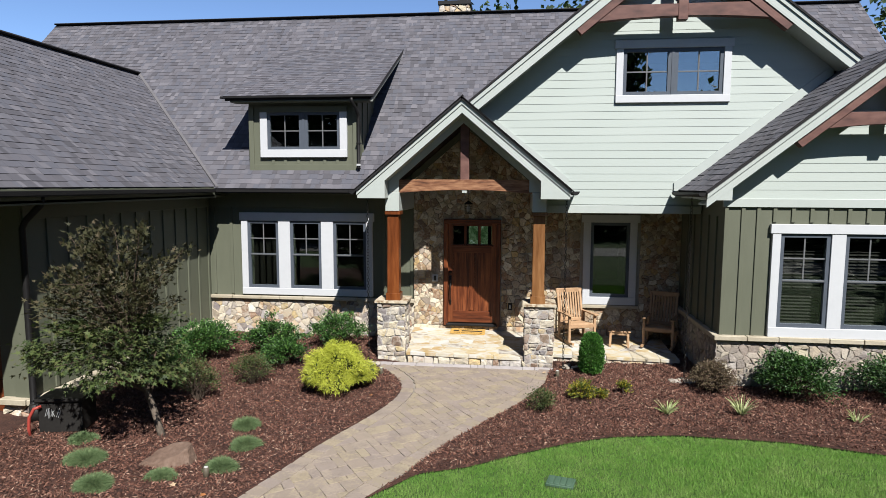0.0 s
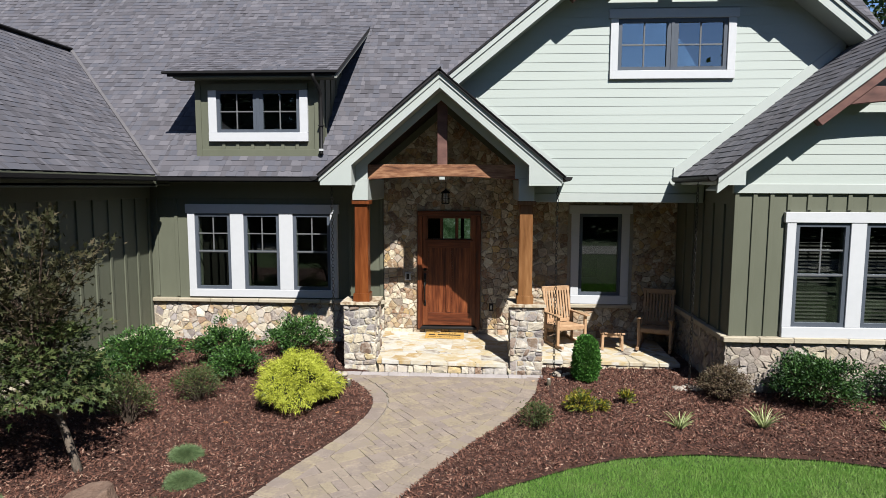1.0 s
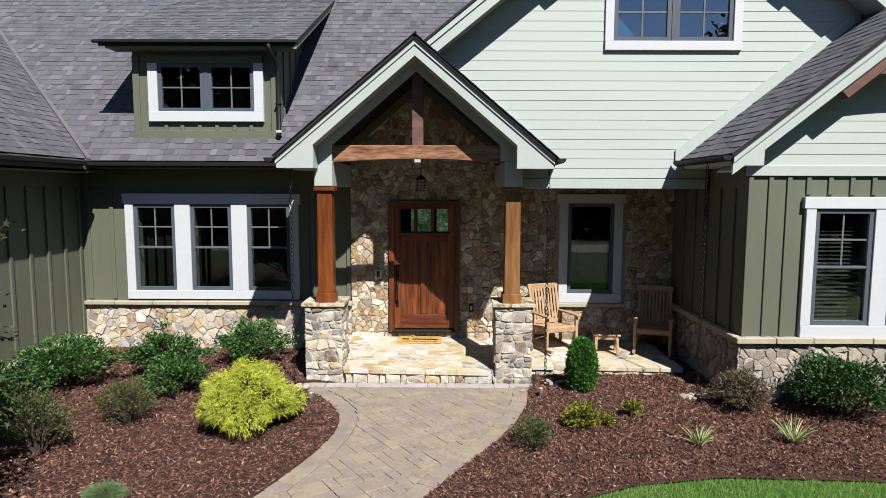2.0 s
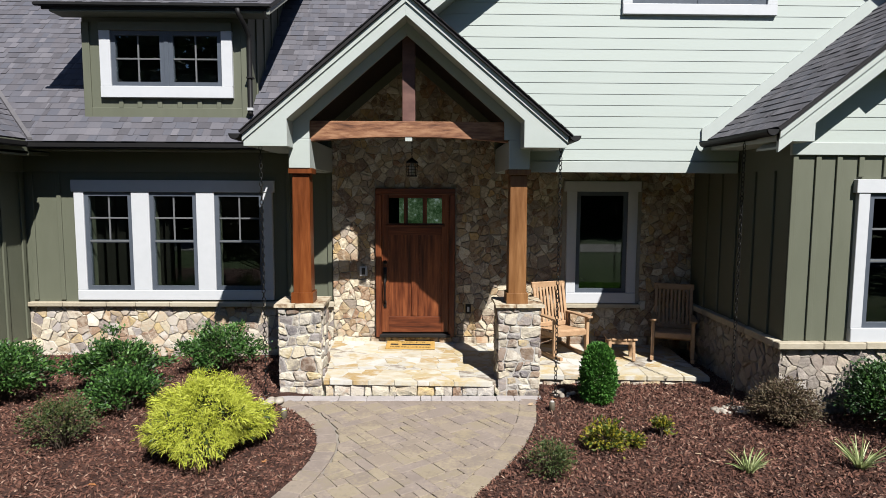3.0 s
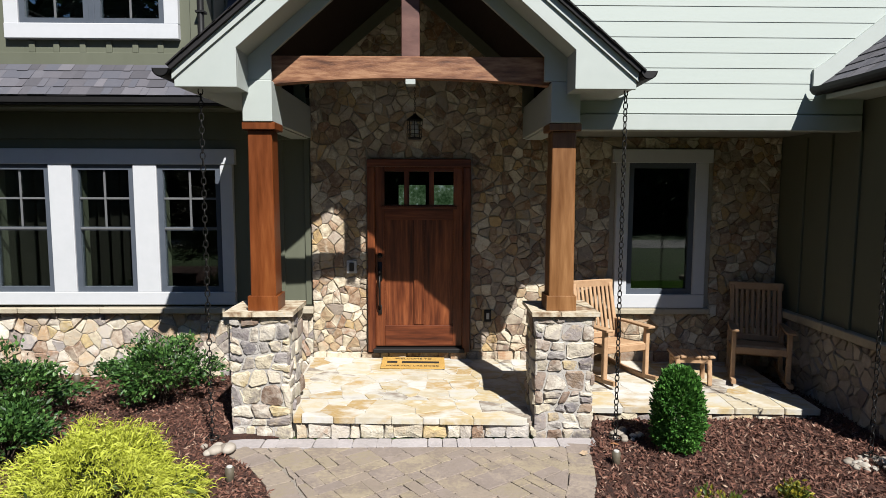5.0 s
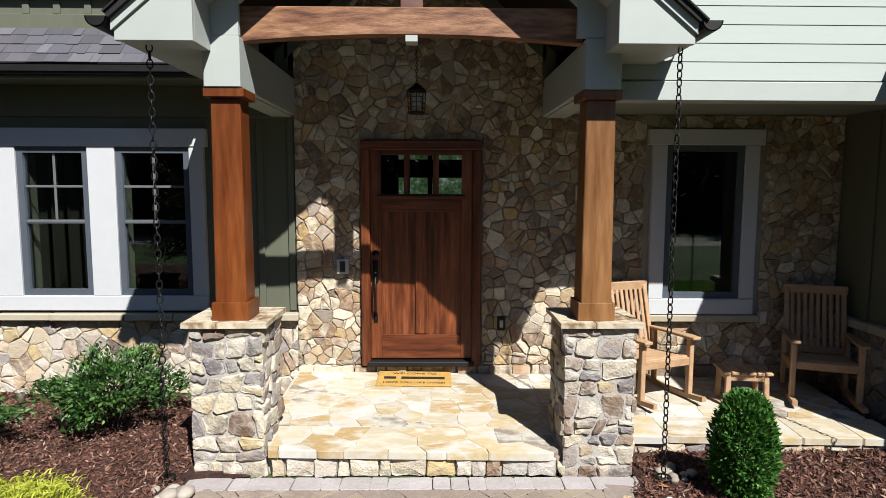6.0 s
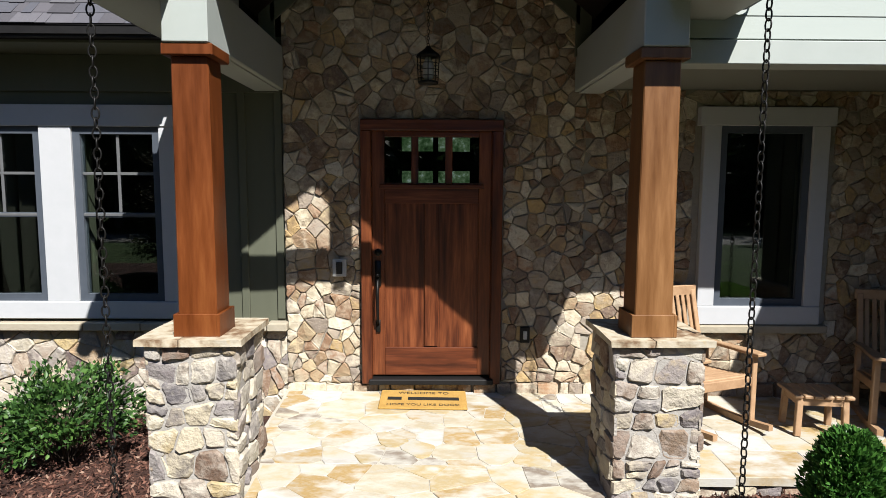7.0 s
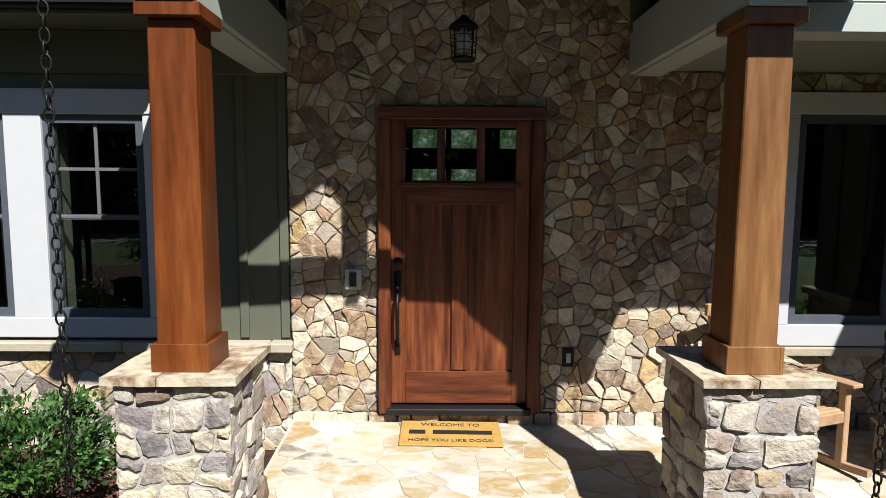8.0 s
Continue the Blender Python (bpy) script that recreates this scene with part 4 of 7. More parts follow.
# porch gable: fascias with boxed returns, and a painted frieze in the plane of the columns
for s in (-1, 1):
    def flip(pts):
        return [(-0.78 + (-s) * (x + 0.78), z) for x, z in pts]
    bm = bmesh.new()
    slab_xz(bm, flip([(-0.78, 4.465), (-2.54, 2.990), (-2.54, 2.86), (-2.07, 2.86), (-2.07, 3.152), (-0.78, 4.252)]), 10.12, 10.16)
    soften(bm, 0.003)
    part("fascia", bm, M_TRIM, roof_porch, "pale sage rake board")
    bm = bmesh.new()
    slab_xz(bm, flip([(-0.78, 4.462), (-2.55, 2.980), (-2.55, 2.915), (-0.78, 4.390)]), 10.102, 10.12)
    part("shadow_board", bm, M_TRIM, roof_porch)
    bm = bmesh.new()
    slab_xz(bm, flip([(-2.53, 2.865), (-2.07, 2.865), (-2.07, 3.28), (-2.53, 2.92)]), 10.16, 11.56 if s < 0 else 10.80)
    part("boxed_eave", bm, M_TRIM, roof_porch)
    bm = bmesh.new()
    slab_xz(bm, flip([(-0.78, 4.256), (-2.07, 3.156), (-2.07, 3.172), (-0.78, 4.272)]), 10.16, 10.46)
    part("rake_soffit", bm, M_TRIM, roof_porch)
    bm = bmesh.new()
    slab_xz(bm, flip([(-0.78, 4.254), (-2.068, 3.155), (-2.12, 3.08), (-2.12, 2.968), (-1.888, 2.968), (-1.888, 3.170), (-0.78, 4.124)]), 10.425, 10.465)
    part("frieze_board", bm, M_TRIM, roof_porch, "pale sage gable frieze")
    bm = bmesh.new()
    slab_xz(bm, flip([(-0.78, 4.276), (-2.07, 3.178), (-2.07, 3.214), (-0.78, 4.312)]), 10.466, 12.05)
    part("vault_ceiling", bm, M_CEIL, roof_porch, "stained board ceiling, darkened to near black for the vault's shade")
    # olive in place of pale sage puts the vault's shade into the trim's colour
    bm = bmesh.new()
    slab_xz(bm, flip([(-0.78, 4.27), (-1.96, 3.266), (-1.96, 3.13), (-0.78, 4.12)]), 11.965, 11.99)
    part("wall_trim", bm, M_OLIVE, roof_porch)
    bm = bmesh.new()
    slab_xz(bm, flip([(-2.05, 2.90), (-1.93, 2.90), (-1.93, 3.30), (-2.05, 3.20)]), 11.965, 11.99)
    part("wall_trim", bm, M_OLIVE, roof_porch)

# porch truss: arched tie beam and king post
truss_porch = thing("porch_truss", pose(-0.765, 10.60, 3.178), "stained cedar truss with arched tie beam and king post", "timber truss")
bm = bmesh.new()
n = 14
low = [(-1.15 + 2.30 * k / n, -0.235 + 0.055 * (1 - (2 * k / n - 1) ** 2)) for k in range(n + 1)]
slab_xz(bm, low + [(1.15, 0.0), (-1.15, 0.0)], -0.09, 0.0)
soften(bm, 0.006)
part("tie_beam", bm, M_BEAM, truss_porch, "knotty arched cedar tie beam")
bm = bmesh.new()
box(bm, -0.075, 0.075, -0.080, 0.01, -0.01, 1.04)
soften(bm, 0.006)
part("king_post", bm, M_TRUSS, truss_porch)
bm = bmesh.new()
box(bm, -0.04, 0.04, -0.10, 0.02, -0.225, -0.185)
part("light_block", bm, M_TRIM, truss_porch, "pale block under the tie beam")


def rake_gable(roof, peak, slope, run_l, run_r, y, depth, soffit_back):
    """Rake boards, shadow boards and soffits of a front gable."""
    px, pz = peak
    for s, run in ((-1, run_l), (1, run_r)):
        e = (px + s * run, pz - slope * run)
        bm = bmesh.new()
        slab_xz(bm, [(px, pz - 0.03), (e[0], e[1] - 0.03), (e[0], e[1] - depth), (px, pz - depth)], y, y + 0.04)
        part("rake_board", bm, M_TRIM, roof, "pale sage rake board")
        bm = bmesh.new()
        slab_xz(bm, [(px, pz - 0.035), (e[0], e[1] - 0.035), (e[0], e[1] - 0.115), (px, pz - 0.115)], y - 0.022, y)
        part("shadow_board", bm, M_TRIM, roof)
        bm = bmesh.new()
        slab_xz(bm, [(px, pz - depth + 0.03), (e[0], e[1] - depth + 0.03), (e[0], e[1] - depth + 0.05), (px, pz - depth + 0.05)], y + 0.04, soffit_back)
        part("rake_soffit", bm, M_TRIM, roof)


rake_gable(roof_gable, (2.68, 7.17), 0.8, 3.40, 3.9, 10.35, 0.27, 10.80)
rake_gable(roof_wing, (5.40, 5.065), 0.8, 2.55, 2.55, 9.29, 0.25, 9.70)
for s in (-1, 1):
    bm = bmesh.new()
    x0, x1 = 5.40 + s * 2.55, 5.40 + s * 2.20
    slab_xz(bm, [(x0, 2.985), (x0, 2.88), (x1, 2.88), (x1, 3.06)], 9.292, 9.70)
    part("boxed_return", bm, M_TRIM, roof_wing)
bar("boxed_eave", 2.86, 3.23, 9.70, 10.76, 2.885, 2.93, M_TRIM, roof_wing)


def gable_truss(x, y, z, half, drop, rake, label):
    """An arched tie, rafters under the rake boards (rake: their lower edge at the peak) and a king post."""
    t = thing("gable_truss", pose(x, y, z), label, "timber truss", "cedar trusses of the gables")
    bm = bmesh.new()
    n = 14
    low = [(-half + 2 * half * k / n, -0.27 + drop * (1 - (2 * k / n - 1) ** 2)) for k in range(n + 1)]
    slab_xz(bm, low + [(half - 0.24, 0.0), (-half + 0.24, 0.0)], -0.06, 0.06)
    soften(bm, 0.006)
    part("tie_beam", bm, M_TRUSS, t)
    for s in (-1, 1):
        bm = bmesh.new()
        e = half + 0.14
        slab_xz(bm, [(s * e, rake + 0.02 - 0.8 * e), (0, rake + 0.02), (0, rake - 0.16), (s * (e - 0.10), rake - 0.16 - 0.8 * (e - 0.10))], -0.075, 0.05)
        soften(bm, 0.006)
        part("rafter", bm, M_TRUSS, t)
    bm = bmesh.new()
    box(bm, -0.075, 0.075, -0.07, 0.07, -0.27 + drop - 0.06, rake - 0.15)
    soften(bm, 0.006)
    part("king_post", bm, M_TRUSS, t)
    return t


gable_truss(2.68, 10.44, 5.94, 1.52, 0.08, 0.96, "weathered cedar truss with arched tie in the large gable")
gable_truss(5.40, 9.40, 4.12, 1.24, 0.10, 0.695, "weathered cedar truss with arched tie in the wing gable")

# ceilings
bm = bmesh.new()
box(bm, 0.60, 3.23, 10.82, 12.05, 2.665, 2.71)
box(bm, -6.2, 7.7, 12.3, 20.3, 3.05, 3.10)
tagged(solid("ceiling", bm, M_TAUPE), "taupe board ceiling of the side porch", "ceiling", "", "structure")

# beams over the columns
for x0, x1, nm in ((-2.125, -1.885, "header_beam"), (0.385, 0.625, "header_beam")):
    b = thing(nm, pose((x0 + x1) / 2, 10.42, 2.635), "pale sage boxed header beam on a cedar column", "beam", "header beams of the porch", "structure")
    w = (x1 - x0) / 2
    bm = bmesh.new()
    box(bm, -w, w, 0, 1.60, 0, 0.33)
    soften(bm, 0.006)
    part("beam_casing", bm, M_TRIM, b)
    bm = bmesh.new()
    box(bm, -w + 0.03, w - 0.03, 0.02, 1.58, -0.012, 0.0)
    part("beam_soffit", bm, M_TRIM, b)

# room shells behind the panes, painted near black to look unlit
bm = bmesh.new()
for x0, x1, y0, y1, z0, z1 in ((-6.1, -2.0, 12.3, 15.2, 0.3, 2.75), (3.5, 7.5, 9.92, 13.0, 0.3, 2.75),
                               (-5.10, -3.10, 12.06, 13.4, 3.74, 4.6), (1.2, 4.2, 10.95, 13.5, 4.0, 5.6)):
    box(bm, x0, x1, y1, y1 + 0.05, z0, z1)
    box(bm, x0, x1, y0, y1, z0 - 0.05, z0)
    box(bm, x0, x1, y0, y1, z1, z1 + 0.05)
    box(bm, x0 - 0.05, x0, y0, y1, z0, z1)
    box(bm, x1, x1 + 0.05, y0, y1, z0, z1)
tagged(solid("rooms", bm, M_DARKROOM), "near-black room shells behind the window panes, painted to look unlit", "room", "", "structure")

# hall behind the door, its dimness painted on like that of the rooms
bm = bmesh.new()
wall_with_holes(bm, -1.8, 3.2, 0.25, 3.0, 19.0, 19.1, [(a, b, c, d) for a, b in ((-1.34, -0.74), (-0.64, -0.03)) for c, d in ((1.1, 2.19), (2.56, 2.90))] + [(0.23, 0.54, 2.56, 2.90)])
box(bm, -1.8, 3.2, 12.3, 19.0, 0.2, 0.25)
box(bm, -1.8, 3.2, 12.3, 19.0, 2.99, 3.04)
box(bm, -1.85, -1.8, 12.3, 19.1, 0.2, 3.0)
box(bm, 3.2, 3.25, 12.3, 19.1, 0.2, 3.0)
tagged(solid("hall", bm, M_DARKROOM), "near-black hall with far windows behind the front door, painted to look unlit", "room", "", "structure")
# glowing board that stands in for the sunlit garden
bm = bmesh.new()
box(bm, -2.5, 2.5, 19.7, 19.72, 0.3, 3.0)
tagged(solid("backdrop_garden", bm, M_FARGLOW), "glowing backdrop painted as sunlit trees beyond the far windows", "wood", "", "structure")


# ---- windows ----
def sash(parent, x0, x1, z0, z1, y, upper_grid=True, full_grid=False, glass=M_GLASS):
    """A sash: frame, pane and muntins, all under one part."""
    f = 0.058
    bm = bmesh.new()
    box(bm, x0, x1, y, y + 0.06, z0, z0 + f)
    box(bm, x0, x1, y, y + 0.06, z1 - f, z1)
    box(bm, x0, x0 + f, y, y + 0.06, z0 + f, z1 - f)
    box(bm, x1 - f, x1, y, y + 0.06, z0 + f, z1 - f)
    mid = (z0 + z1) / 2
    if upper_grid:
        box(bm, x0 + f, x1 - f, y + 0.008, y + 0.05, mid - 0.018, mid + 0.018)
    s = part("sash", bm, M_FRAME, parent, "blue-grey window sash")
    bm = bmesh.new()
    box(bm, x0 + f, x1 - f, y + 0.030, y + 0.036, z0 + f, z1 - f)
    g = part("pane", bm, glass, s, "clear window glass")
    g.visible_shadow = False
    lo = mid + 0.018 if upper_grid else z0 + f
    if upper_grid or full_grid:
        cx, cz = (x0 + x1) / 2, (lo + z1 - f) / 2
        bar("muntin", cx - 0.011, cx + 0.011, y + 0.020, y + 0.030, lo, z1 - f, M_MUNTIN, s, "", 0.002)
        bar("muntin", x0 + f, cx - 0.011, y + 0.020, y + 0.030, cz - 0.011, cz + 0.011, M_MUNTIN, s, "", 0.002)
        bar("muntin", cx + 0.011, x1 - f, y + 0.020, y + 0.030, cz - 0.011, cz + 0.011, M_MUNTIN, s, "", 0.002)
        if upper_grid:
            bar("muntin", x0 + f, x1 - f, y + 0.002, y + 0.010, mid - 0.010, mid + 0.012, M_MUNTIN, s, "", 0.002)
    return s


def window(name, units, z0, z1, y, casing, head, sill, material, label, double=True, head_over=0.03, between=None, head_material=None, glass=M_GLASS):
    """Sashes side by side with casings between and round them, a head board and a sill."""
    w = thing(name, pose((units[0][0] + units[-1][1]) / 2, y, z0), label, "window", "", "structure")
    ox, oz = w.location.x, w.location.z
    xs = [units[0][0] - casing] + [v for u in units for v in u] + [units[-1][1] + casing]
    for k, (a, b) in enumerate(zip(xs[::2], xs[1::2])):
        if between and 0 < k < len(units):
            bar("mullion", a - ox, b - ox, -0.02, 0.04, 0, z1 - oz, between, w, "blue-grey mullion between the sashes", 0.003)
        elif b - a > 0.01:
            bar("casing", a - ox, b - ox, -0.035, 0.03, 0, z1 - oz, material, w)
    bar("head_casing", xs[0] - head_over - ox, xs[-1] + head_over - ox, -0.045, 0.03, z1 - oz, z1 + head - oz, head_material or material, w)
    bar("window_sill", xs[0] - ox, xs[-1] - ox, -0.045, 0.03, -sill, 0, material, w, "", 0.006)
    for a, b in units:
        sash(w, a - ox, b - ox, 0, z1 - oz, -0.012, bool(double), double is False, glass)
    return w


window("window_1", [(-5.36, -4.70), (-4.455, -3.80), (-3.55, -2.87)], 0.965, 2.35, 12.06, 0.132, 0.165, 0.14, M_WHITE, "triple double-hung window in white casing above stone")
window("window_2", [(1.55, 2.28)], 0.945, 2.385, 12.03, 0.135, 0.145, 0.15, M_WHITE, "plain single-pane porch window in white casing", None, head_over=0.04)
window("window_3", [(4.04, 4.75), (4.95, 5.66), (5.86, 6.57)], 0.965, 2.385, 9.68, 0.12, 0.14, 0.15, M_WHITE, "triple double-hung wing window with blinds inside")
window("window_4", [(-4.82, -4.11), (-4.05, -3.34)], 3.775, 4.505, 11.91, 0.145, 0.115, 0.155, M_WHITE, "paired dormer window in white casing", False, 0.0, M_FRAME, M_OLIVE)
window("window_5", [(1.85, 2.625), (2.675, 3.45)], 4.585, 5.345, 10.785, 0.115, 0.13, 0.125, M_WHITE, "paired gable window mirroring sky and trees", False, between=M_FRAME, glass=M_GLASS_UP)

# wooden blinds inside the wing windows
for a, b in WING_WIN:
    blind = thing("window_blind", pose((a + b) / 2, 9.86, 0.98), "dark wooden slat blind behind the pane", "blind", "blinds of the wing window")
    half = (b - a) / 2 - 0.05
    bm = bmesh.new()
    prism(bm, [(-half, -0.018, 0), (half, -0.018, 0), (half, 0.018, 0.022), (-half, 0.018, 0.022)], (0, 0.001, 0.004))
    slat_mesh = bpy.data.meshes.new("slat")
    bm.to_mesh(slat_mesh)
    bm.free()
    for k in range(27):
        holder("slat", slat_mesh, M_BLIND, blind).location = (0, 0, 0.02 + 0.05 * k)
    bm = bmesh.new()
    box(bm, -half, half, -0.03, 0.03, 1.36, 1.42)
    part("head_rail", bm, M_BLIND, blind)

# ---- front door ----
door = thing("door_1", pose(-0.73, 12.0, 0.30), "mahogany craftsman front door with three lights, closed", "door", "", "structure")
for a, b in ((-0.56, -0.475), (0.475, 0.56)):
    bar("jamb", a, b, -0.02, 0.16, 0.0, 2.03, M_DOOR, door, "", 0.006)
bar("head_jamb", -0.56, 0.56, -0.02, 0.16, 2.03, 2.115, M_DOOR_X, door, "", 0.006)
bar("threshold", -0.50, 0.50, -0.05, 0.15, 0.0, 0.045, M_GUTTER, door, "dark metal threshold", 0.006)
bm = bmesh.new()
wall_with_holes(bm, -0.475, 0.475, 0.06, 2.03, 0.055, 0.10, [(-0.395, 0.395, 1.625, 1.985)])
leaf = part("door_leaf", bm, M_DOOR, door)
for a, b in ((-0.475, -0.375), (0.375, 0.475)):
    bar("stile", a, b, 0.035, 0.056, 0.06, 2.03, M_DOOR, leaf, "", 0.003)
bar("mid_stile", -0.055, 0.055, 0.035, 0.056, 0.30, 1.47, M_DOOR, leaf, "", 0.003)
bar("rail", -0.375, 0.375, 0.033, 0.056, 0.06, 0.29, M_DOOR_X, leaf, "", 0.003)
bar("rail", -0.375, 0.375, 0.033, 0.056, 1.46, 1.60, M_DOOR_X, leaf, "", 0.003)
bar("rail", -0.375, 0.375, 0.033, 0.056, 1.985, 2.03, M_DOOR_X, leaf, "", 0.003)
bar("shelf_moulding", -0.415, 0.415, 0.005, 0.05, 1.578, 1.612, M_DOOR_X, leaf, "", 0.005)
for x in (-0.135, 0.135):
    bar("light_bar", x - 0.028, x + 0.028, 0.035, 0.085, 1.612, 1.99, M_DOOR, leaf, "", 0.003)
for a, b in ((-0.395, -0.163), (-0.107, 0.107), (0.163, 0.395)):
    bm = bmesh.new()
    box(bm, a, b, 0.068, 0.074, 1.61, 1.99)
    g = part("pane", bm, M_GLASS, leaf, "clear door light")
    g.visible_shadow = False
bm = bmesh.new()
tube(bm, [(-0.425, 0.035, 0.98), (-0.425, 0.035, 0.99)], 0.001, 4)
box(bm, -0.452, -0.405, 0.018, 0.034, 0.80, 1.00)
box(bm, -0.446, -0.411, 0.020, 0.034, 0.42, 0.52)
soften(bm, 0.004)
tube(bm, [(-0.428, 0.02, 0.86), (-0.428, -0.03, 0.84), (-0.428, -0.05, 0.74), (-0.428, -0.045, 0.62), (-0.428, -0.02, 0.52), (-0.428, 0.02, 0.48)], [0.010, 0.012, 0.013, 0.012, 0.011, 0.009], 8)
tube(bm, [(-0.428, 0.02, 0.89), (-0.428, -0.035, 0.892)], [0.012, 0.016], 8)
part("handle_set", bm, M_IRON, leaf, "black iron thumb-latch handle", True)
bm = bmesh.new()
tube(bm, [(-0.428, 0.034, 1.07), (-0.428, 0.010, 1.07)], [0.030, 0.027], 14)
tube(bm, [(-0.428, 0.012, 1.07), (-0.428, 0.004, 1.07)], [0.012, 0.011], 10)
part("deadbolt", bm, M_IRON, leaf, "round deadbolt plate", True)

# garage door
garage = thing("door_2", pose(-7.96, 7.26, 0.02), "stained wooden garage door under the wing eave", "door", "", "structure")
for k in range(5):
    bar("door_panel", -1.34, 1.34, 0, 0.05, 0.46 * k, 0.46 * k + 0.45, M_DOOR_X, garage, "", 0.008)


# ---- porch ----
def floor_slab(bm, poly, thick):
    top = [bm.verts.new((x, y, porch_z(x, y) - 0.0045)) for x, y in poly]
    low = [bm.verts.new((x, y, -0.05)) for x, y in poly]
    bm.faces.new(top)
    for i in range(len(poly)):
        j = (i + 1) % len(poly)
        bm.faces.new((top[i], low[i], low[j], top[j]))


bm = bmesh.new()
floor_slab(bm, [(-1.78, 10.47), (0.30, 10.47), (0.30, 12.05), (-1.90, 12.05), (-1.90, 10.9)], 0.2)
floor_slab(bm, [(0.30, 10.76), (2.86, 10.76), (2.86, 12.05), (0.30, 12.05)], 0.2)
porch_floor = tagged(solid("porch_floor", bm, M_FLAGJOINT), "raised porch of cream and ochre flagstones", "porch floor", "", "structure")
rng = random.Random(21)


def flag_piece(poly, thick=0.034, lift=0.0, corner=0.16):
    p = shrink(tidy(poly, 0.02), 0.0022)
    if len(p) < 3 or area(p) < 0.004:
        return
    p = chop(p, corner, rng)
    k = len(p)
    v = [(x, y, porch_z(x, y) - thick) for x, y in p] + [(x, y, porch_z(x, y) - 0.004 + lift) for x, y in p]
    cx, cy = sum(q[0] for q in p) / k, sum(q[1] for q in p) / k
    t = [(cx + (x - cx) * 0.985, cy + (y - cy) * 0.985) for x, y in p]
    v += [(x, y, porch_z(x, y) + lift) for x, y in t]
    f = [tuple(range(2 * k, 3 * k))]
    for i in range(k):
        j = (i + 1) % k
        f += [(i, j, k + j, k + i), (k + i, k + j, 2 * k + j, 2 * k + i)]
    raw("flagstone", v, f, M_FLAG, porch_floor)


for reg, sz in (([(-1.76, 10.385), (0.27, 10.385), (0.27, 10.79), (-1.76, 10.79)], 0.30), ([(-1.88, 10.79), (0.28, 10.79), (0.28, 12.02), (-1.88, 12.02)], 0.235), ([(0.28, 11.05), (2.90, 11.05), (2.90, 12.02), (0.28, 12.02)], 0.27)):
    for c in cells(reg, sz, rng, (), 1.3, 0.5, 0.2, 0.25):
        flag_piece(c, 0.055 if sz > 0.28 else 0.034, rng.uniform(-0.002, 0.002), 0.05 if sz > 0.28 else 0.16)
for x0, x1, ya, yb in ((0.77, 2.94, 10.68, 11.05),):
    x = x0
    while x < x1 - 0.02:
        w = min(rng.uniform(0.28, 0.62), x1 - x)
        if x1 - x - w < 0.2:
            w = x1 - x
        j = rng.uniform(-0.012, 0.012)
        flag_piece([(x, ya + j), (x + w, ya + rng.uniform(-0.012, 0.012)), (x + w, yb), (x, yb)], 0.055, corner=0.03)
        x += w
flag_piece([(0.28, 10.96), (0.77, 10.96), (0.77, 11.05), (0.28, 11.05)])

# stone risers under the porch edge
rng = random.Random(31)
riser = bmesh.new()
box(riser, -1.74, 0.26, 10.44, 10.47, -0.05, 0.10)
box(riser, 0.77, 2.86, 10.735, 10.76, -0.05, 0.08)
riser = part("riser", riser, M_MORTAR, porch_floor)
for x0, x1, y, top in ((-1.74, 0.26, 10.44, 0.115), (0.77, 2.86, 10.735, 0.085)):
    x = x0
    while x < x1:
        w = rng.uniform(0.09, 0.24)
        g = stone_geo([(x, -0.03), (min(x + w, x1), -0.03), (min(x + w, x1) + rng.uniform(-0.02, 0.02), top), (x + rng.uniform(-0.02, 0.02), top)],
                      Vector((0, y, 0)), Vector((1, 0, 0)), Vector((0, 0, 1)), Vector((0, -1, 0)), rng.uniform(0.025, 0.04), rng)
        if g:
            raw("stone", *g, M_STONE, riser)
        x += w


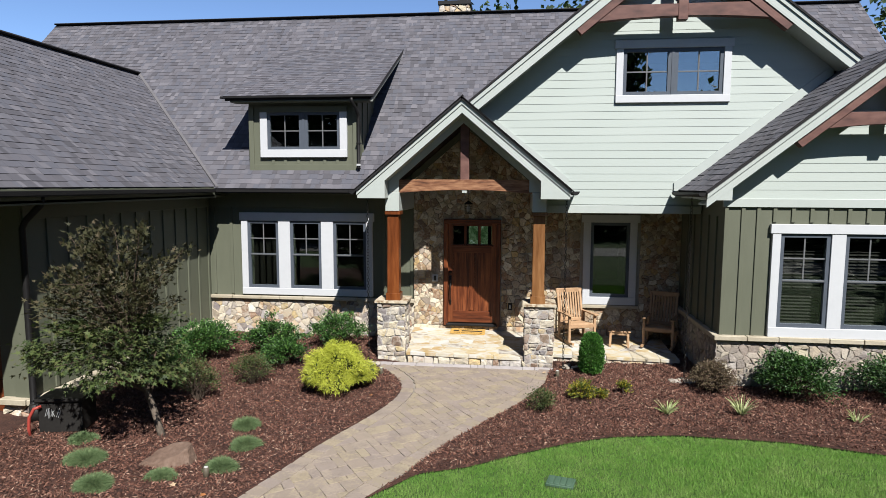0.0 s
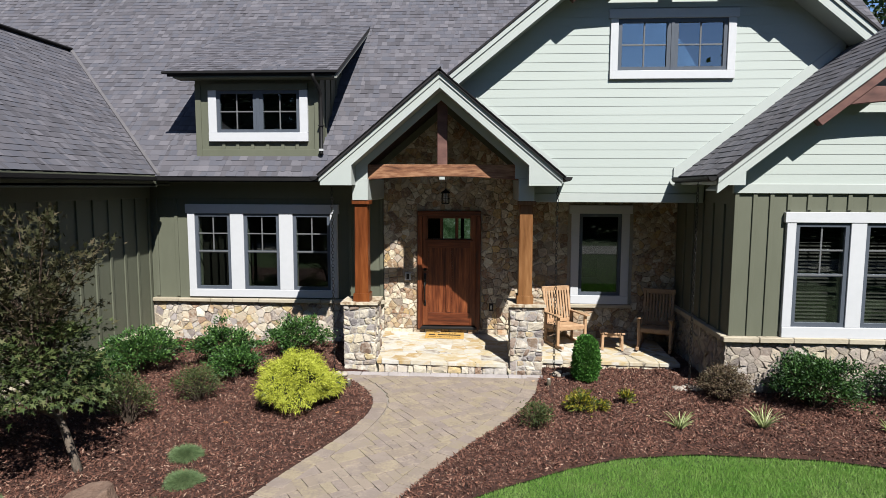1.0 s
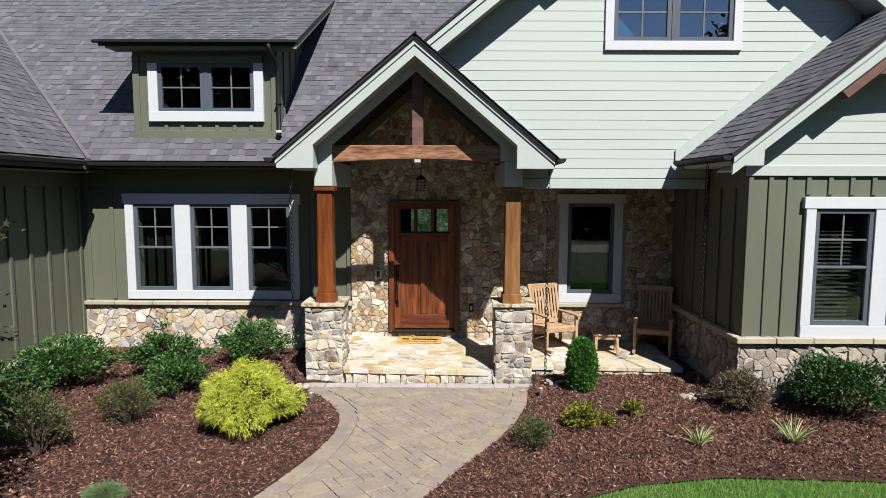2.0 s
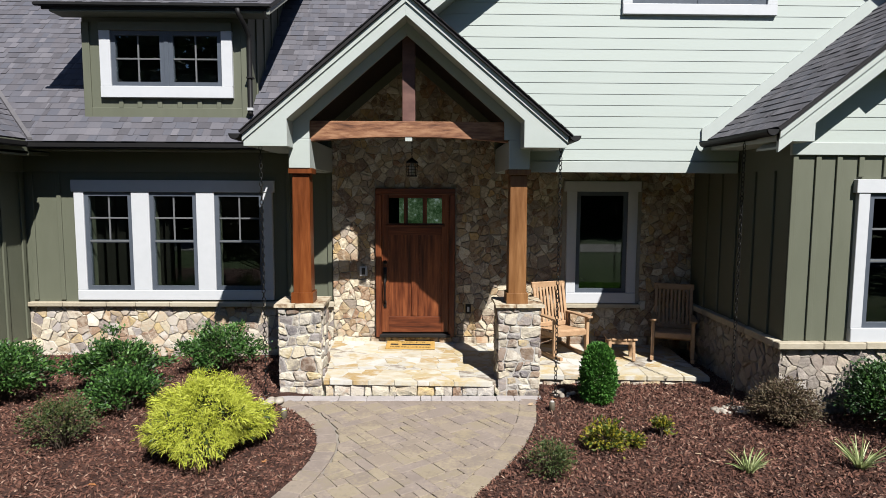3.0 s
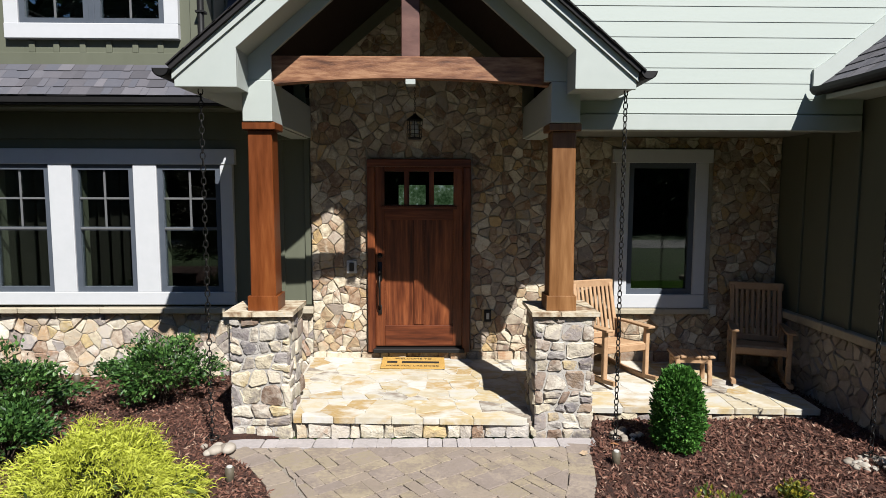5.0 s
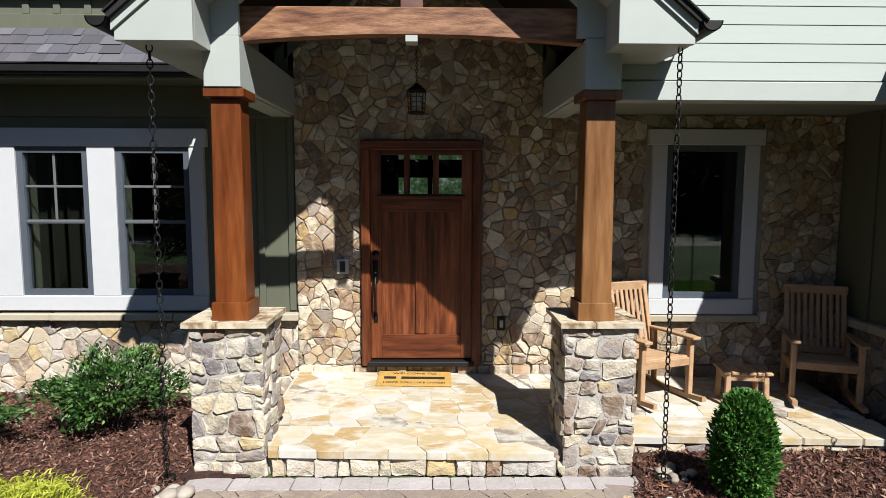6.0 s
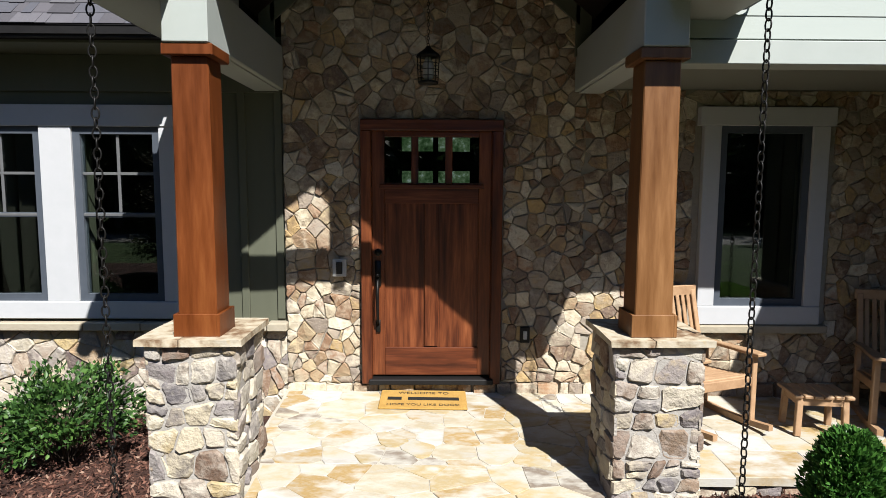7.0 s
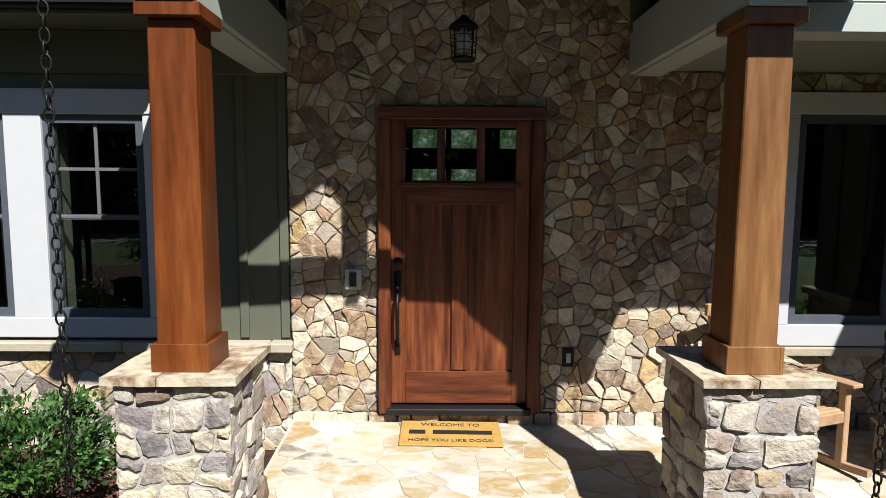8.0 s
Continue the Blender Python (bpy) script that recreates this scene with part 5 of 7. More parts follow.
def rubble(x0, x1, y0, y1, rng):
    """Blocky fieldstones in uneven courses, as four-sided outlines."""
    out, lines, y = [], [y0], y0
    while y < y1 - 0.02:
        h = rng.uniform(0.085, 0.165)
        y = y1 if y1 - y - h < 0.07 else y + h
        lines.append(y)
    bend = [[rng.uniform(-0.034, 0.034) if 0 < k < len(lines) - 1 else 0.0 for _ in range(4)] for k in range(len(lines))]

    def level(k, x):
        f = 3 * min(0.999, max(0.0, (x - x0) / (x1 - x0)))
        i = int(f)
        return lines[k] + bend[k][i] * (1 - f + i) + bend[k][i + 1] * (f - i)
    for k in range(len(lines) - 1):
        h, cuts = lines[k + 1] - lines[k], [x0]
        while cuts[-1] < x1 - 0.01:
            w = rng.uniform(0.075, 0.19)
            cuts.append(x1 if x1 - cuts[-1] - w < 0.07 else cuts[-1] + w)
        lean = [0.0] + [rng.uniform(-0.030, 0.030) for _ in cuts[1:-1]] + [0.0]
        for (a, la), (b, lb) in zip(zip(cuts, lean), zip(cuts[1:], lean[1:])):
            q = [(a - la, level(k, a - la)), (b - lb, level(k, b - lb)), (b + lb, level(k + 1, b + lb)), (a + la, level(k + 1, a + la))]
            if h > 0.125 and b - a < 0.15 and rng.random() < 0.5:
                m, t = rng.uniform(0.4, 0.6), rng.uniform(-0.1, 0.1)
                p = (q[0][0] + (q[3][0] - q[0][0]) * (m + t), q[0][1] + (q[3][1] - q[0][1]) * (m + t))
                r = (q[1][0] + (q[2][0] - q[1][0]) * (m - t), q[1][1] + (q[2][1] - q[1][1]) * (m - t))
                out += [[q[0], q[1], r, p], [p, r, q[2], q[3]]]
            else:
                out.append(q)
    return out


def pillar(x, y, label, seed):
    """A square fieldstone pier with a two-piece sandstone cap."""
    t = thing("stone_pillar", pose(x, y, 0), label, "stone pillar", "stone pillars of the porch")
    h, top = 0.228, 1.036
    bm = bmesh.new()
    c = h + 0.010
    box(bm, -c, c, -c, c, -0.05, top)
    core = part("core", bm, M_MORTAR, t)
    rng = random.Random(seed)
    for o, u, n in (((0, -h, 0), (1, 0, 0), (0, -1, 0)), ((h, 0, 0), (0, 1, 0), (1, 0, 0)), ((0, h, 0), (-1, 0, 0), (0, 1, 0)), ((-h, 0, 0), (0, -1, 0), (-1, 0, 0))):
        stones(rubble(-h - 0.024, h + 0.024, -0.04, top, rng), o, u, (0, 0, 1), n, core, seed + 7, (0.014, 0.032), mats=(M_PIER, M_STONE_J), gap=0.0055, round_off=0.17, rim=0.010)
    for a, b in ((-0.285, -0.05), (-0.044, 0.285)):
        bm = bmesh.new()
        box(bm, a, b, -0.285, 0.285, top, top + rng.uniform(0.034, 0.037))
        bmesh.ops.subdivide_edges(bm, edges=bm.edges[:], cuts=3, use_grid_fill=True)
        for v in bm.verts:
            v.co.x += 0.010 * noise.noise(v.co * 9 + Vector((seed, 0, 0)))
            v.co.y += 0.012 * noise.noise(v.co * 9 + Vector((0, seed, 0)))
        part("cap_stone", bm, M_CAP, t, "sandstone cap slab")
    return t


pillar(-2.028, 10.645, "square fieldstone pier with sandstone cap under a cedar column", 41)
pillar(0.535, 10.645, "square fieldstone pier with sandstone cap beside the porch chairs", 57)


def column(x, y, label, wood):
    t = thing("porch_column", pose(x, y, 1.072), label, "column", "cedar columns of the porch")
    bm = bmesh.new()
    v = box(bm, -0.106, 0.106, -0.106, 0.106, 0.0, 1.50)
    for q in v[4:]:
        q.co.x *= 0.93
        q.co.y *= 0.93
    soften(bm, 0.006)
    part("shaft", bm, wood, t)
    for a in (0, 1, 2, 3):
        bm = bmesh.new()
        prism(bm, [(-0.126, -0.126, 0.0), (0.107, -0.126, 0.0), (0.107, -0.126, 0.125), (-0.126, -0.126, 0.125)], (0, 0.019, 0))
        soften(bm, 0.002)
        bmesh.ops.rotate(bm, verts=bm.verts, cent=(0, 0, 0), matrix=Matrix.Rotation(a * math.pi / 2, 3, "Z"))
        part("plinth_board", bm, wood, t, "cedar plinth board")
    bm = bmesh.new()
    box(bm, -0.135, 0.135, -0.135, 0.135, 1.50, 1.562)
    soften(bm, 0.006)
    part("capital", bm, wood, t)
    return t


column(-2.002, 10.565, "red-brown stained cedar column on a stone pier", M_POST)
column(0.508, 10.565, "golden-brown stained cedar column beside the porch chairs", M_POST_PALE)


# ---- chairs and table ----
def rocking_chair(m, label):
    """A slatted teak rocking chair that faces -y."""
    t = thing("rocking_chair", m, label, "chair", "teak chairs on the porch")

    def piece(name, p, q, w, h, text=""):
        bm = bmesh.new()
        beam_between(bm, p, q, w, h)
        soften(bm, 0.005)
        return part(name, bm, M_TEAK, t, text)
    for s in (-1, 1):
        x = 0.25 * s
        piece("front_leg", (x, -0.27, 0.03), (x, -0.27, 0.53), 0.045, 0.05)
        piece("back_leg", (x, 0.17, 0.04), (x, 0.19, 0.51), 0.04, 0.045)
        bm = bmesh.new()
        ys = [-0.45 + 0.95 * k / 10 for k in range(11)]
        arc = [0.16 * (y + 0.03) ** 2 for y in ys]
        prism(bm, [(x - 0.02, y, z) for y, z in zip(ys, arc)] + [(x - 0.02, y, z + 0.042) for y, z in list(zip(ys, arc))[::-1]], (0.04, 0, 0))
        part("rocker", bm, M_TEAK, t, "curved teak rocker")
        bm = bmesh.new()
        prism(bm, [(x - 0.04, -0.35, 0.53), (x + 0.04, -0.35, 0.53), (x + 0.048, -0.25, 0.53), (x + 0.03, 0.05, 0.52), (x + 0.026, 0.25, 0.51), (x - 0.026, 0.25, 0.51), (x - 0.03, 0.05, 0.52), (x - 0.048, -0.25, 0.53)], (0, 0, 0.026))
        soften(bm, 0.006)
        part("armrest", bm, M_TEAK, t)
        piece("side_rail", (x, -0.26, 0.325), (x, 0.22, 0.29), 0.028, 0.065)
        piece("back_post", (x * 0.92, 0.18, 0.27), (x * 0.92, 0.34, 0.91), 0.042, 0.034)
    piece("front_rail", (-0.25, -0.275, 0.335), (0.25, -0.275, 0.335), 0.026, 0.07)
    piece("stretcher", (-0.25, 0.17, 0.20), (0.25, 0.17, 0.20), 0.025, 0.04)
    piece("top_rail", (-0.265, 0.343, 0.905), (0.265, 0.343, 0.905), 0.034, 0.08)
    piece("lower_rail", (-0.23, 0.205, 0.37), (0.23, 0.205, 0.37), 0.03, 0.06)
    for k in range(8):
        x = -0.182 + 0.364 * k / 7
        piece("back_slat", (x, 0.210, 0.38), (x, 0.335, 0.885), 0.033, 0.013)
    for k in range(9):
        y = -0.245 + 0.052 * k
        piece("seat_slat", (-0.235, y, 0.372 - 0.045 * k / 8), (0.235, y, 0.372 - 0.045 * k / 8), 0.043, 0.017)
    return t


rocking_chair(pose(1.26, 11.58, porch_z(1.26, 11.58), 0, 0, 20), "slatted teak rocking chair in the sun beside the stone pier")
rocking_chair(pose(2.80, 11.55, porch_z(2.80, 11.55), 0, 0, -21), "slatted teak rocking chair in the shade by the wing wall")


def footstool(m, label):
    t = thing("footstool", m, label, "stool")
    for k in range(6):
        x = -0.175 + 0.35 * k / 5
        bm = bmesh.new()
        box(bm, x - 0.030, x + 0.030, -0.16, 0.16, 0.290, 0.316)
        soften(bm, 0.006)
        part("top_slat", bm, M_TEAK, t)
    for s in (-1, 1):
        bm = bmesh.new()
        box(bm, -0.16, 0.16, s * 0.125 - 0.011, s * 0.125 + 0.011, 0.235, 0.290)
        part("apron", bm, M_TEAK, t)
        bm = bmesh.new()
        box(bm, s * 0.16 - 0.011, s * 0.16 + 0.011, -0.114, 0.114, 0.235, 0.290)
        part("apron", bm, M_TEAK, t)
        for q in (-1, 1):
            bm = bmesh.new()
            beam_between(bm, (s * 0.165, q * 0.13, 0.0), (s * 0.155, q * 0.12, 0.29), 0.042, 0.042, (0, 1, 0))
            soften(bm, 0.004)
            part("leg", bm, M_TEAK, t)
    return t


footstool(pose(2.03, 11.38, porch_z(2.03, 11.38), 0, 0, -7) @ Matrix.Diagonal((0.97, 0.92, 0.95, 1)), "low slatted teak footstool between the rocking chairs")


# ---- small fittings of the porch ----
def writing(text, x, y, size, parent, name):
    """Raised print in the built-in font, made into a mesh."""
    cu = bpy.data.curves.new(name, "FONT")
    cu.body, cu.size, cu.align_x, cu.align_y, cu.extrude = text, size, "CENTER", "CENTER", 0.0008
    ob = bpy.data.objects.new(name, cu)
    scene.collection.objects.link(ob)
    bpy.context.view_layer.update()
    me = bpy.data.meshes.new_from_object(ob.evaluated_get(bpy.context.evaluated_depsgraph_get()))
    bpy.data.objects.remove(ob)
    t = holder(name, me, M_INK, parent, "", False, "stuff")
    t.location = (x, y, 0.0135)
    return t


mat_obj = thing("doormat", pose(-0.79, 11.82, porch_z(-0.79, 11.82) + 0.003, 2.3, 0.8, 0), "ochre coir doormat with black print before the door", "doormat")
bm = bmesh.new()
box(bm, -0.340, 0.340, -0.185, 0.185, 0, 0.012)
soften(bm, 0.004)
part("coir_pad", bm, M_COIR, mat_obj)
writing("WELCOME TO", 0.0, 0.118, 0.062, mat_obj, "print")
writing("HOPE YOU LIKE DOGS!", 0.0, -0.118, 0.054, mat_obj, "print")
for a, b in ((-0.28, -0.17), (-0.12, 0.28)):
    bar("print_bar", a, b, -0.026, 0.034, 0.0128, 0.0140, M_INK, mat_obj, "", 0)

bell = thing("doorbell", pose(-1.46, 11.985, 1.25), "black doorbell button on a pale plate", "doorbell")
bar("plate", -0.055, 0.055, -0.012, 0.02, -0.07, 0.07, M_TAPE, bell)
bar("button", -0.024, 0.024, -0.028, -0.012, -0.048, 0.048, M_PLASTIC, bell)
outlet = thing("wall_outlet", pose(0.025, 11.985, 0.71), "dark weatherproof outlet cover on the stone", "outlet")
bar("plate", -0.038, 0.038, -0.016, 0.02, -0.065, 0.065, M_GUTTER, outlet)
bar("socket", -0.016, 0.016, -0.024, -0.016, -0.035, 0.035, M_TAPE, outlet)

# hanging lantern
lantern = thing("pendant_lantern", pose(-0.752, 11.25, 2.565) @ Matrix.Diagonal((0.85, 0.85, 0.80, 1)), "black iron cage lantern hung from the porch ridge", "lantern")
bm = bmesh.new()
tube(bm, [(0, 0, 0.0), (0, 0, 0.02)], [0.075, 0.075], 16)
part("base", bm, M_IRON, lantern, "", True)
bm = bmesh.new()
tube(bm, [(0, 0, 0.215), (0, 0, 0.235), (0, 0, 0.28), (0, 0, 0.30)], [0.094, 0.088, 0.03, 0.016], 16)
part("cap", bm, M_IRON, lantern, "", True)
for k in range(8):
    a = 2 * math.pi * k / 8
    bm = bmesh.new()
    tube(bm, [(0.075 * math.cos(a), 0.075 * math.sin(a), 0.01), (0.085 * math.cos(a), 0.085 * math.sin(a), 0.22)], 0.004, 5)
    part("cage_bar", bm, M_IRON, lantern)
for z, r in ((0.06, 0.078), (0.11, 0.08), (0.16, 0.083)):
    bm = bmesh.new()
    ring(bm, (0, 0, z), (0, 0, 1), (0, 1, 0), r, 0.0035, 1.0, 20, 4)
    part("cage_ring", bm, M_IRON, lantern)
bm = bmesh.new()
tube(bm, [(0, 0, 0.03), (0, 0, 0.05), (0, 0, 0.15), (0, 0, 0.19), (0, 0, 0.215)], [0.02, 0.042, 0.045, 0.03, 0.02], 14)
part("glass_shade", bm, M_BULB, lantern, "frosted glass shade", True)
bm = bmesh.new()
ring(bm, (0, 0, 0), (0, 1, 0), (0, 0, 1), 0.010, 0.0025, 1.7, 8, 4)
small_link = bpy.data.meshes.new("link")
bm.to_mesh(small_link)
bm.free()
for k in range(57):
    holder("link", small_link, M_IRON, lantern).matrix_basis = Matrix.Translation((0, 0, 0.31 + 0.027 * k)) @ Matrix.Rotation(math.pi / 2 * (k % 2), 4, "Z")

bm = bmesh.new()
ring(bm, (0, 0, 0), (0, 1, 0), (0, 0, 1), 0.0175, 0.0048, 1.75, 12, 5)
chain_link = bpy.data.meshes.new("link")
bm.to_mesh(chain_link)
bm.free()


def rain_chain(x, y, top, low, label, lean=(0, 0)):
    t = thing("rain_chain", pose(x, y, low), label, "rain chain", "rain chains from the gutters")
    h = top - low
    for k in range(int((h - 0.02) / 0.050)):
        z = 0.02 + 0.050 * k
        f = 1 - z / h
        holder("link", chain_link, M_IRON, t, "", True).matrix_basis = Matrix.Translation((lean[0] * f, lean[1] * f, z)) @ Matrix.Rotation(math.pi / 2 * (k % 2) + 0.3 + 0.15 * math.sin(k * 1.7), 4, "Z")
    bm = bmesh.new()
    tube(bm, [(0, 0, h - 0.02), (0, 0, h + 0.05)], 0.006, 6)
    part("hook", bm, M_IRON, t)
    bm = bmesh.new()
    ring(bm, (lean[0], lean[1], 0.015), (0, 0, 1), (1, 0, 0), 0.05, 0.006, 1.0, 14, 5)
    part("anchor_ring", bm, M_IRON, t)
    return t


rain_chain(-2.397, 10.265, 2.93, 0.03, "black iron rain chain at the porch gable beside the window", (0.0, 0.0))
rain_chain(0.938, 10.24, 2.93, 0.03, "black iron rain chain at the porch gable by the chairs", (0.0, 0.0))
rain_chain(2.79, 9.83, 2.93, 0.05, "black iron rain chain at the wing gutter", (0.0, 0.0))

# downspouts
spout = thing("downspout", pose(-2.975, 11.62, 3.30), "dark bronze dormer downspout down to the roof", "downspout")
bm = bmesh.new()
tube(bm, [(-0.05, -0.01, 1.43), (-0.045, 0.0, 1.37), (0.0, 0.12, 1.24), (0.02, 0.22, 1.14), (0.02, 0.24, 1.06), (0.02, 0.24, 0.14), (0.02, 0.22, 0.10)], 0.032, 10)
part("pipe", bm, M_GUTTER, spout, "", True)
bar("strap", -0.025, 0.065, 0.20, 0.30, 0.58, 0.60, M_GUTTER, spout, "", 0)
bar("clip", -0.018, 0.058, 0.195, 0.28, 0.15, 0.19, M_TAPE, spout, "pale metal clip", 0.004)
spout = thing("downspout", pose(-6.12, 7.12, 0.02), "dark bronze downspout at the corner of the garage wing", "downspout")
bm = bmesh.new()
tube(bm, [(0.30, 0.0, 2.90), (0.28, 0, 2.80), (0.06, 0.0, 2.60), (0, 0, 2.50), (0, 0, 0.30), (0.02, -0.03, 0.2), (0.08, -0.06, 0.10)], 0.042, 10)
part("pipe", bm, M_GUTTER, spout, "", True)
bm = bmesh.new()
tube(bm, [(0.08, -0.06, 0.0), (0.08, -0.06, 0.22)], [0.085, 0.075], 12)
part("boot", bm, M_PLASTIC, spout, "black drain boot", True)

# chimney behind the ridge
chimney = thing("chimney", pose(-1.58, 17.0, 6.3), "fieldstone chimney behind the ridge", "chimney")
bm = bmesh.new()
box(bm, -0.37, 0.37, -0.35, 0.35, 0, 1.50)
shaft = part("shaft", bm, M_MORTAR, chimney)
rng = random.Random(77)
for o, u, n in (((0, -0.35, 0.8), (1, 0, 0), (0, -1, 0)), ((0.37, 0, 0.8), (0, 1, 0), (1, 0, 0)), ((-0.37, 0, 0.8), (0, -1, 0), (-1, 0, 0))):
    stones(cells([(-0.38, 0), (0.38, 0), (0.38, 0.70), (-0.38, 0.70)], 0.15, rng), o, u, (0, 0, 1), n, shaft, 78)
bar("chimney_cap", -0.43, 0.43, -0.41, 0.41, 1.50, 1.60, M_GUTTER, chimney, "dark metal cap")


# ---- plants ----
def leaves(name, centres, ways, length, width, material, parent, rng, spread=0.5, fold=0.25, droop=0.0, label=""):
    """Small folded leaves, each an island: centres and outward ways as arrays."""
    n = len(centres)
    d = ways + rng.normal(0, spread, (n, 3))
    d[:, 2] -= droop
    d /= np.linalg.norm(d, axis=1)[:, None] + 1e-9
    side = np.cross(d, rng.normal(0, 1, (n, 3)))
    side /= np.linalg.norm(side, axis=1)[:, None] + 1e-9
    up = np.cross(side, d)
    L = (length * rng.uniform(0.65, 1.3, n))[:, None]
    W = (width * rng.uniform(0.7, 1.25, n))[:, None]
    v = np.stack([centres, centres + d * L * 0.45 + side * W * 0.5 + up * W * fold, centres + d * L, centres + d * L * 0.45 - side * W * 0.5 + up * W * fold], 1).reshape(-1, 3)
    me = bpy.data.meshes.new(name)
    me.vertices.add(4 * n)
    me.vertices.foreach_set("co", v.ravel())
    me.loops.add(6 * n)
    b = np.arange(n)[:, None] * 4
    me.loops.foreach_set("vertex_index", np.concatenate([b, b + 1, b + 2, b, b + 2, b + 3], 1).ravel())
    me.polygons.add(2 * n)
    me.polygons.foreach_set("loop_start", np.arange(2 * n) * 3)
    me.update(calc_edges=True)
    me.validate()
    return holder(name, me, material, parent, label)


def strips(name, roots, ways, length, width, material, parent, rng, droop=0.5, parts=3, label=""):
    """Thin bending blades or threads: each a strip of parts pieces."""
    n = len(roots)
    d = ways / (np.linalg.norm(ways, axis=1)[:, None] + 1e-9)
    side = np.cross(d, rng.normal(0, 1, (n, 3)))
    side /= np.linalg.norm(side, axis=1)[:, None] + 1e-9
    L, W = length * rng.uniform(0.6, 1.3, n), width * rng.uniform(0.7, 1.2, n)
    p, rows = roots.copy(), []
    dd = d.copy()
    for k in range(parts + 1):
        w = (W * (1 - 0.85 * k / parts))[:, None] * 0.5
        rows.append((p - side * w, p + side * w))
        p = p + dd * (L / parts)[:, None]
        dd[:, 2] -= droop / parts * 1.6
        dd /= np.linalg.norm(dd, axis=1)[:, None] + 1e-9
    v = np.stack([q for r in rows for q in r], 1).reshape(-1, 3)
    m = 2 * (parts + 1)
    b = np.arange(n)[:, None] * m
    quads = np.concatenate([b + np.array([2 * k, 2 * k + 1, 2 * k + 3, 2 * k + 2]) for k in range(parts)], 1)
    me = bpy.data.meshes.new(name)
    me.vertices.add(len(v))
    me.vertices.foreach_set("co", v.ravel())
    me.loops.add(4 * parts * n)
    me.loops.foreach_set("vertex_index", quads.ravel())
    me.polygons.add(parts * n)
    me.polygons.foreach_set("loop_start", np.arange(parts * n) * 4)
    me.update(calc_edges=True)
    me.validate()
    return holder(name, me, material, parent, label)


def dome(rng, n, r, h, base=0.12, power=0.5):
    """n points on an uneven dome of radius r and height h, with outward ways."""
    a = rng.uniform(0, 2 * np.pi, n)
    e = np.arcsin(rng.uniform(-0.15, 1, n))
    k = rng.uniform(0.25, 1, n) ** power
    w = np.stack([np.cos(a) * np.cos(e), np.sin(a) * np.cos(e), np.sin(e)], 1)
    lump = 1 + 0.16 * np.sin(3 * a + 5 * e) + 0.10 * np.sin(5 * a - 4 * e + 1.3)
    p = w * (k * lump)[:, None] * np.array([r, r, h * 0.62])
    p[:, 2] += h * 0.40
    return p, w


def stems(parent, tips, material, r=0.006, every=1):
    bm = bmesh.new()
    for t in tips[::every]:
        t = Vector(t)
        mid = Vector((t.x * 0.45, t.y * 0.45, t.z * 0.55))
        tube(bm, [(t.x * 0.08, t.y * 0.08, -0.03), mid, t], [r, r * 0.8, r * 0.4], 5)
    return part("twig_tangle", bm, material, parent, "", False, "stuff")


def shrub(name, x, y, r, h, material, label, category, seed, clumps=60, per=45, leaf=(0.045, 0.022), scatter=0.075, group="", twigs=M_TWIG, droop=0.0, spread=0.55, back=99.0):
    rng = np.random.default_rng(seed)
    t = thing(name, pose(x, y, soil(x, y)), label, category, group)
    tips, ways = dome(rng, clumps, r - scatter * 0.6, h - scatter * 0.5)
    tips[:, 1] = np.minimum(tips[:, 1], back - y - 0.04)
    stems(t, tips, twigs, 0.006)
    c = np.repeat(tips, per, 0) + rng.normal(0, scatter, (clumps * per, 3)) * np.array([1, 1, 0.6])
    c[:, 2] = np.maximum(c[:, 2], 0.015)
    c[:, 1] = np.minimum(c[:, 1], back - y)
    w = np.repeat(ways, per, 0)
    leaves("foliage", c, w, leaf[0], leaf[1], material, t, rng, spread, droop=droop)
    return t


# dark hollies below the windows
HG = "dark green hollies along the house"
HL = (0.048, 0.026)
shrub("holly_bush", -5.34, 10.08, 0.58, 0.66, M_HOLLY, "spreading dark green holly bush by the garage wing", "bush", 1, 80, 80, HL, 0.062, HG)
shrub("holly_bush", -4.24, 10.62, 0.47, 0.62, M_HOLLY, "dark green holly bush below the triple window", "bush", 2, 58, 80, HL, 0.058, HG)
shrub("holly_bush", -3.77, 9.78, 0.37, 0.45, M_HOLLY, "low dark green holly bush beside the golden cypress", "bush", 15, 46, 80, HL, 0.055, HG)
shrub("holly_bush", -3.25, 11.25, 0.52, 0.62, M_HOLLY, "loose dark green holly bush beside the stone pier", "bush", 3, 60, 72, HL, 0.060, HG, back=11.92)
shrub("holly_bush", 4.14, 9.12, 0.54, 0.68, M_DARKHOLLY, "dense dark green holly bush before the wing wall", "bush", 4, 120, 60, (0.042, 0.024), 0.072, HG, back=9.58)
shrub("holly_bush", 5.55, 9.10, 0.56, 0.68, M_DARKHOLLY, "dark green holly bush below the wing window", "bush", 5, 100, 60, (0.042, 0.024), 0.075, HG, back=9.58)
shrub("holly_bush", -5.30, 8.75, 0.48, 0.62, M_DARKHOLLY, "dark green holly bush behind the maple", "bush", 6, 70, 50, (0.048, 0.026), 0.08, HG)
SG = "spirea bushes in the mulch"
shrub("spirea_bush", -3.92, 8.90, 0.30, 0.50, M_SPIREA, "thin olive spirea bush in the mulch", "bush", 7, 75, 36, (0.032, 0.013), 0.050, SG)
shrub("spirea_bush", -4.34, 8.02, 0.28, 0.62, M_SPIREA, "tall thin olive spirea bush behind the maple", "bush", 8, 80, 36, (0.034, 0.014), 0.055, SG)
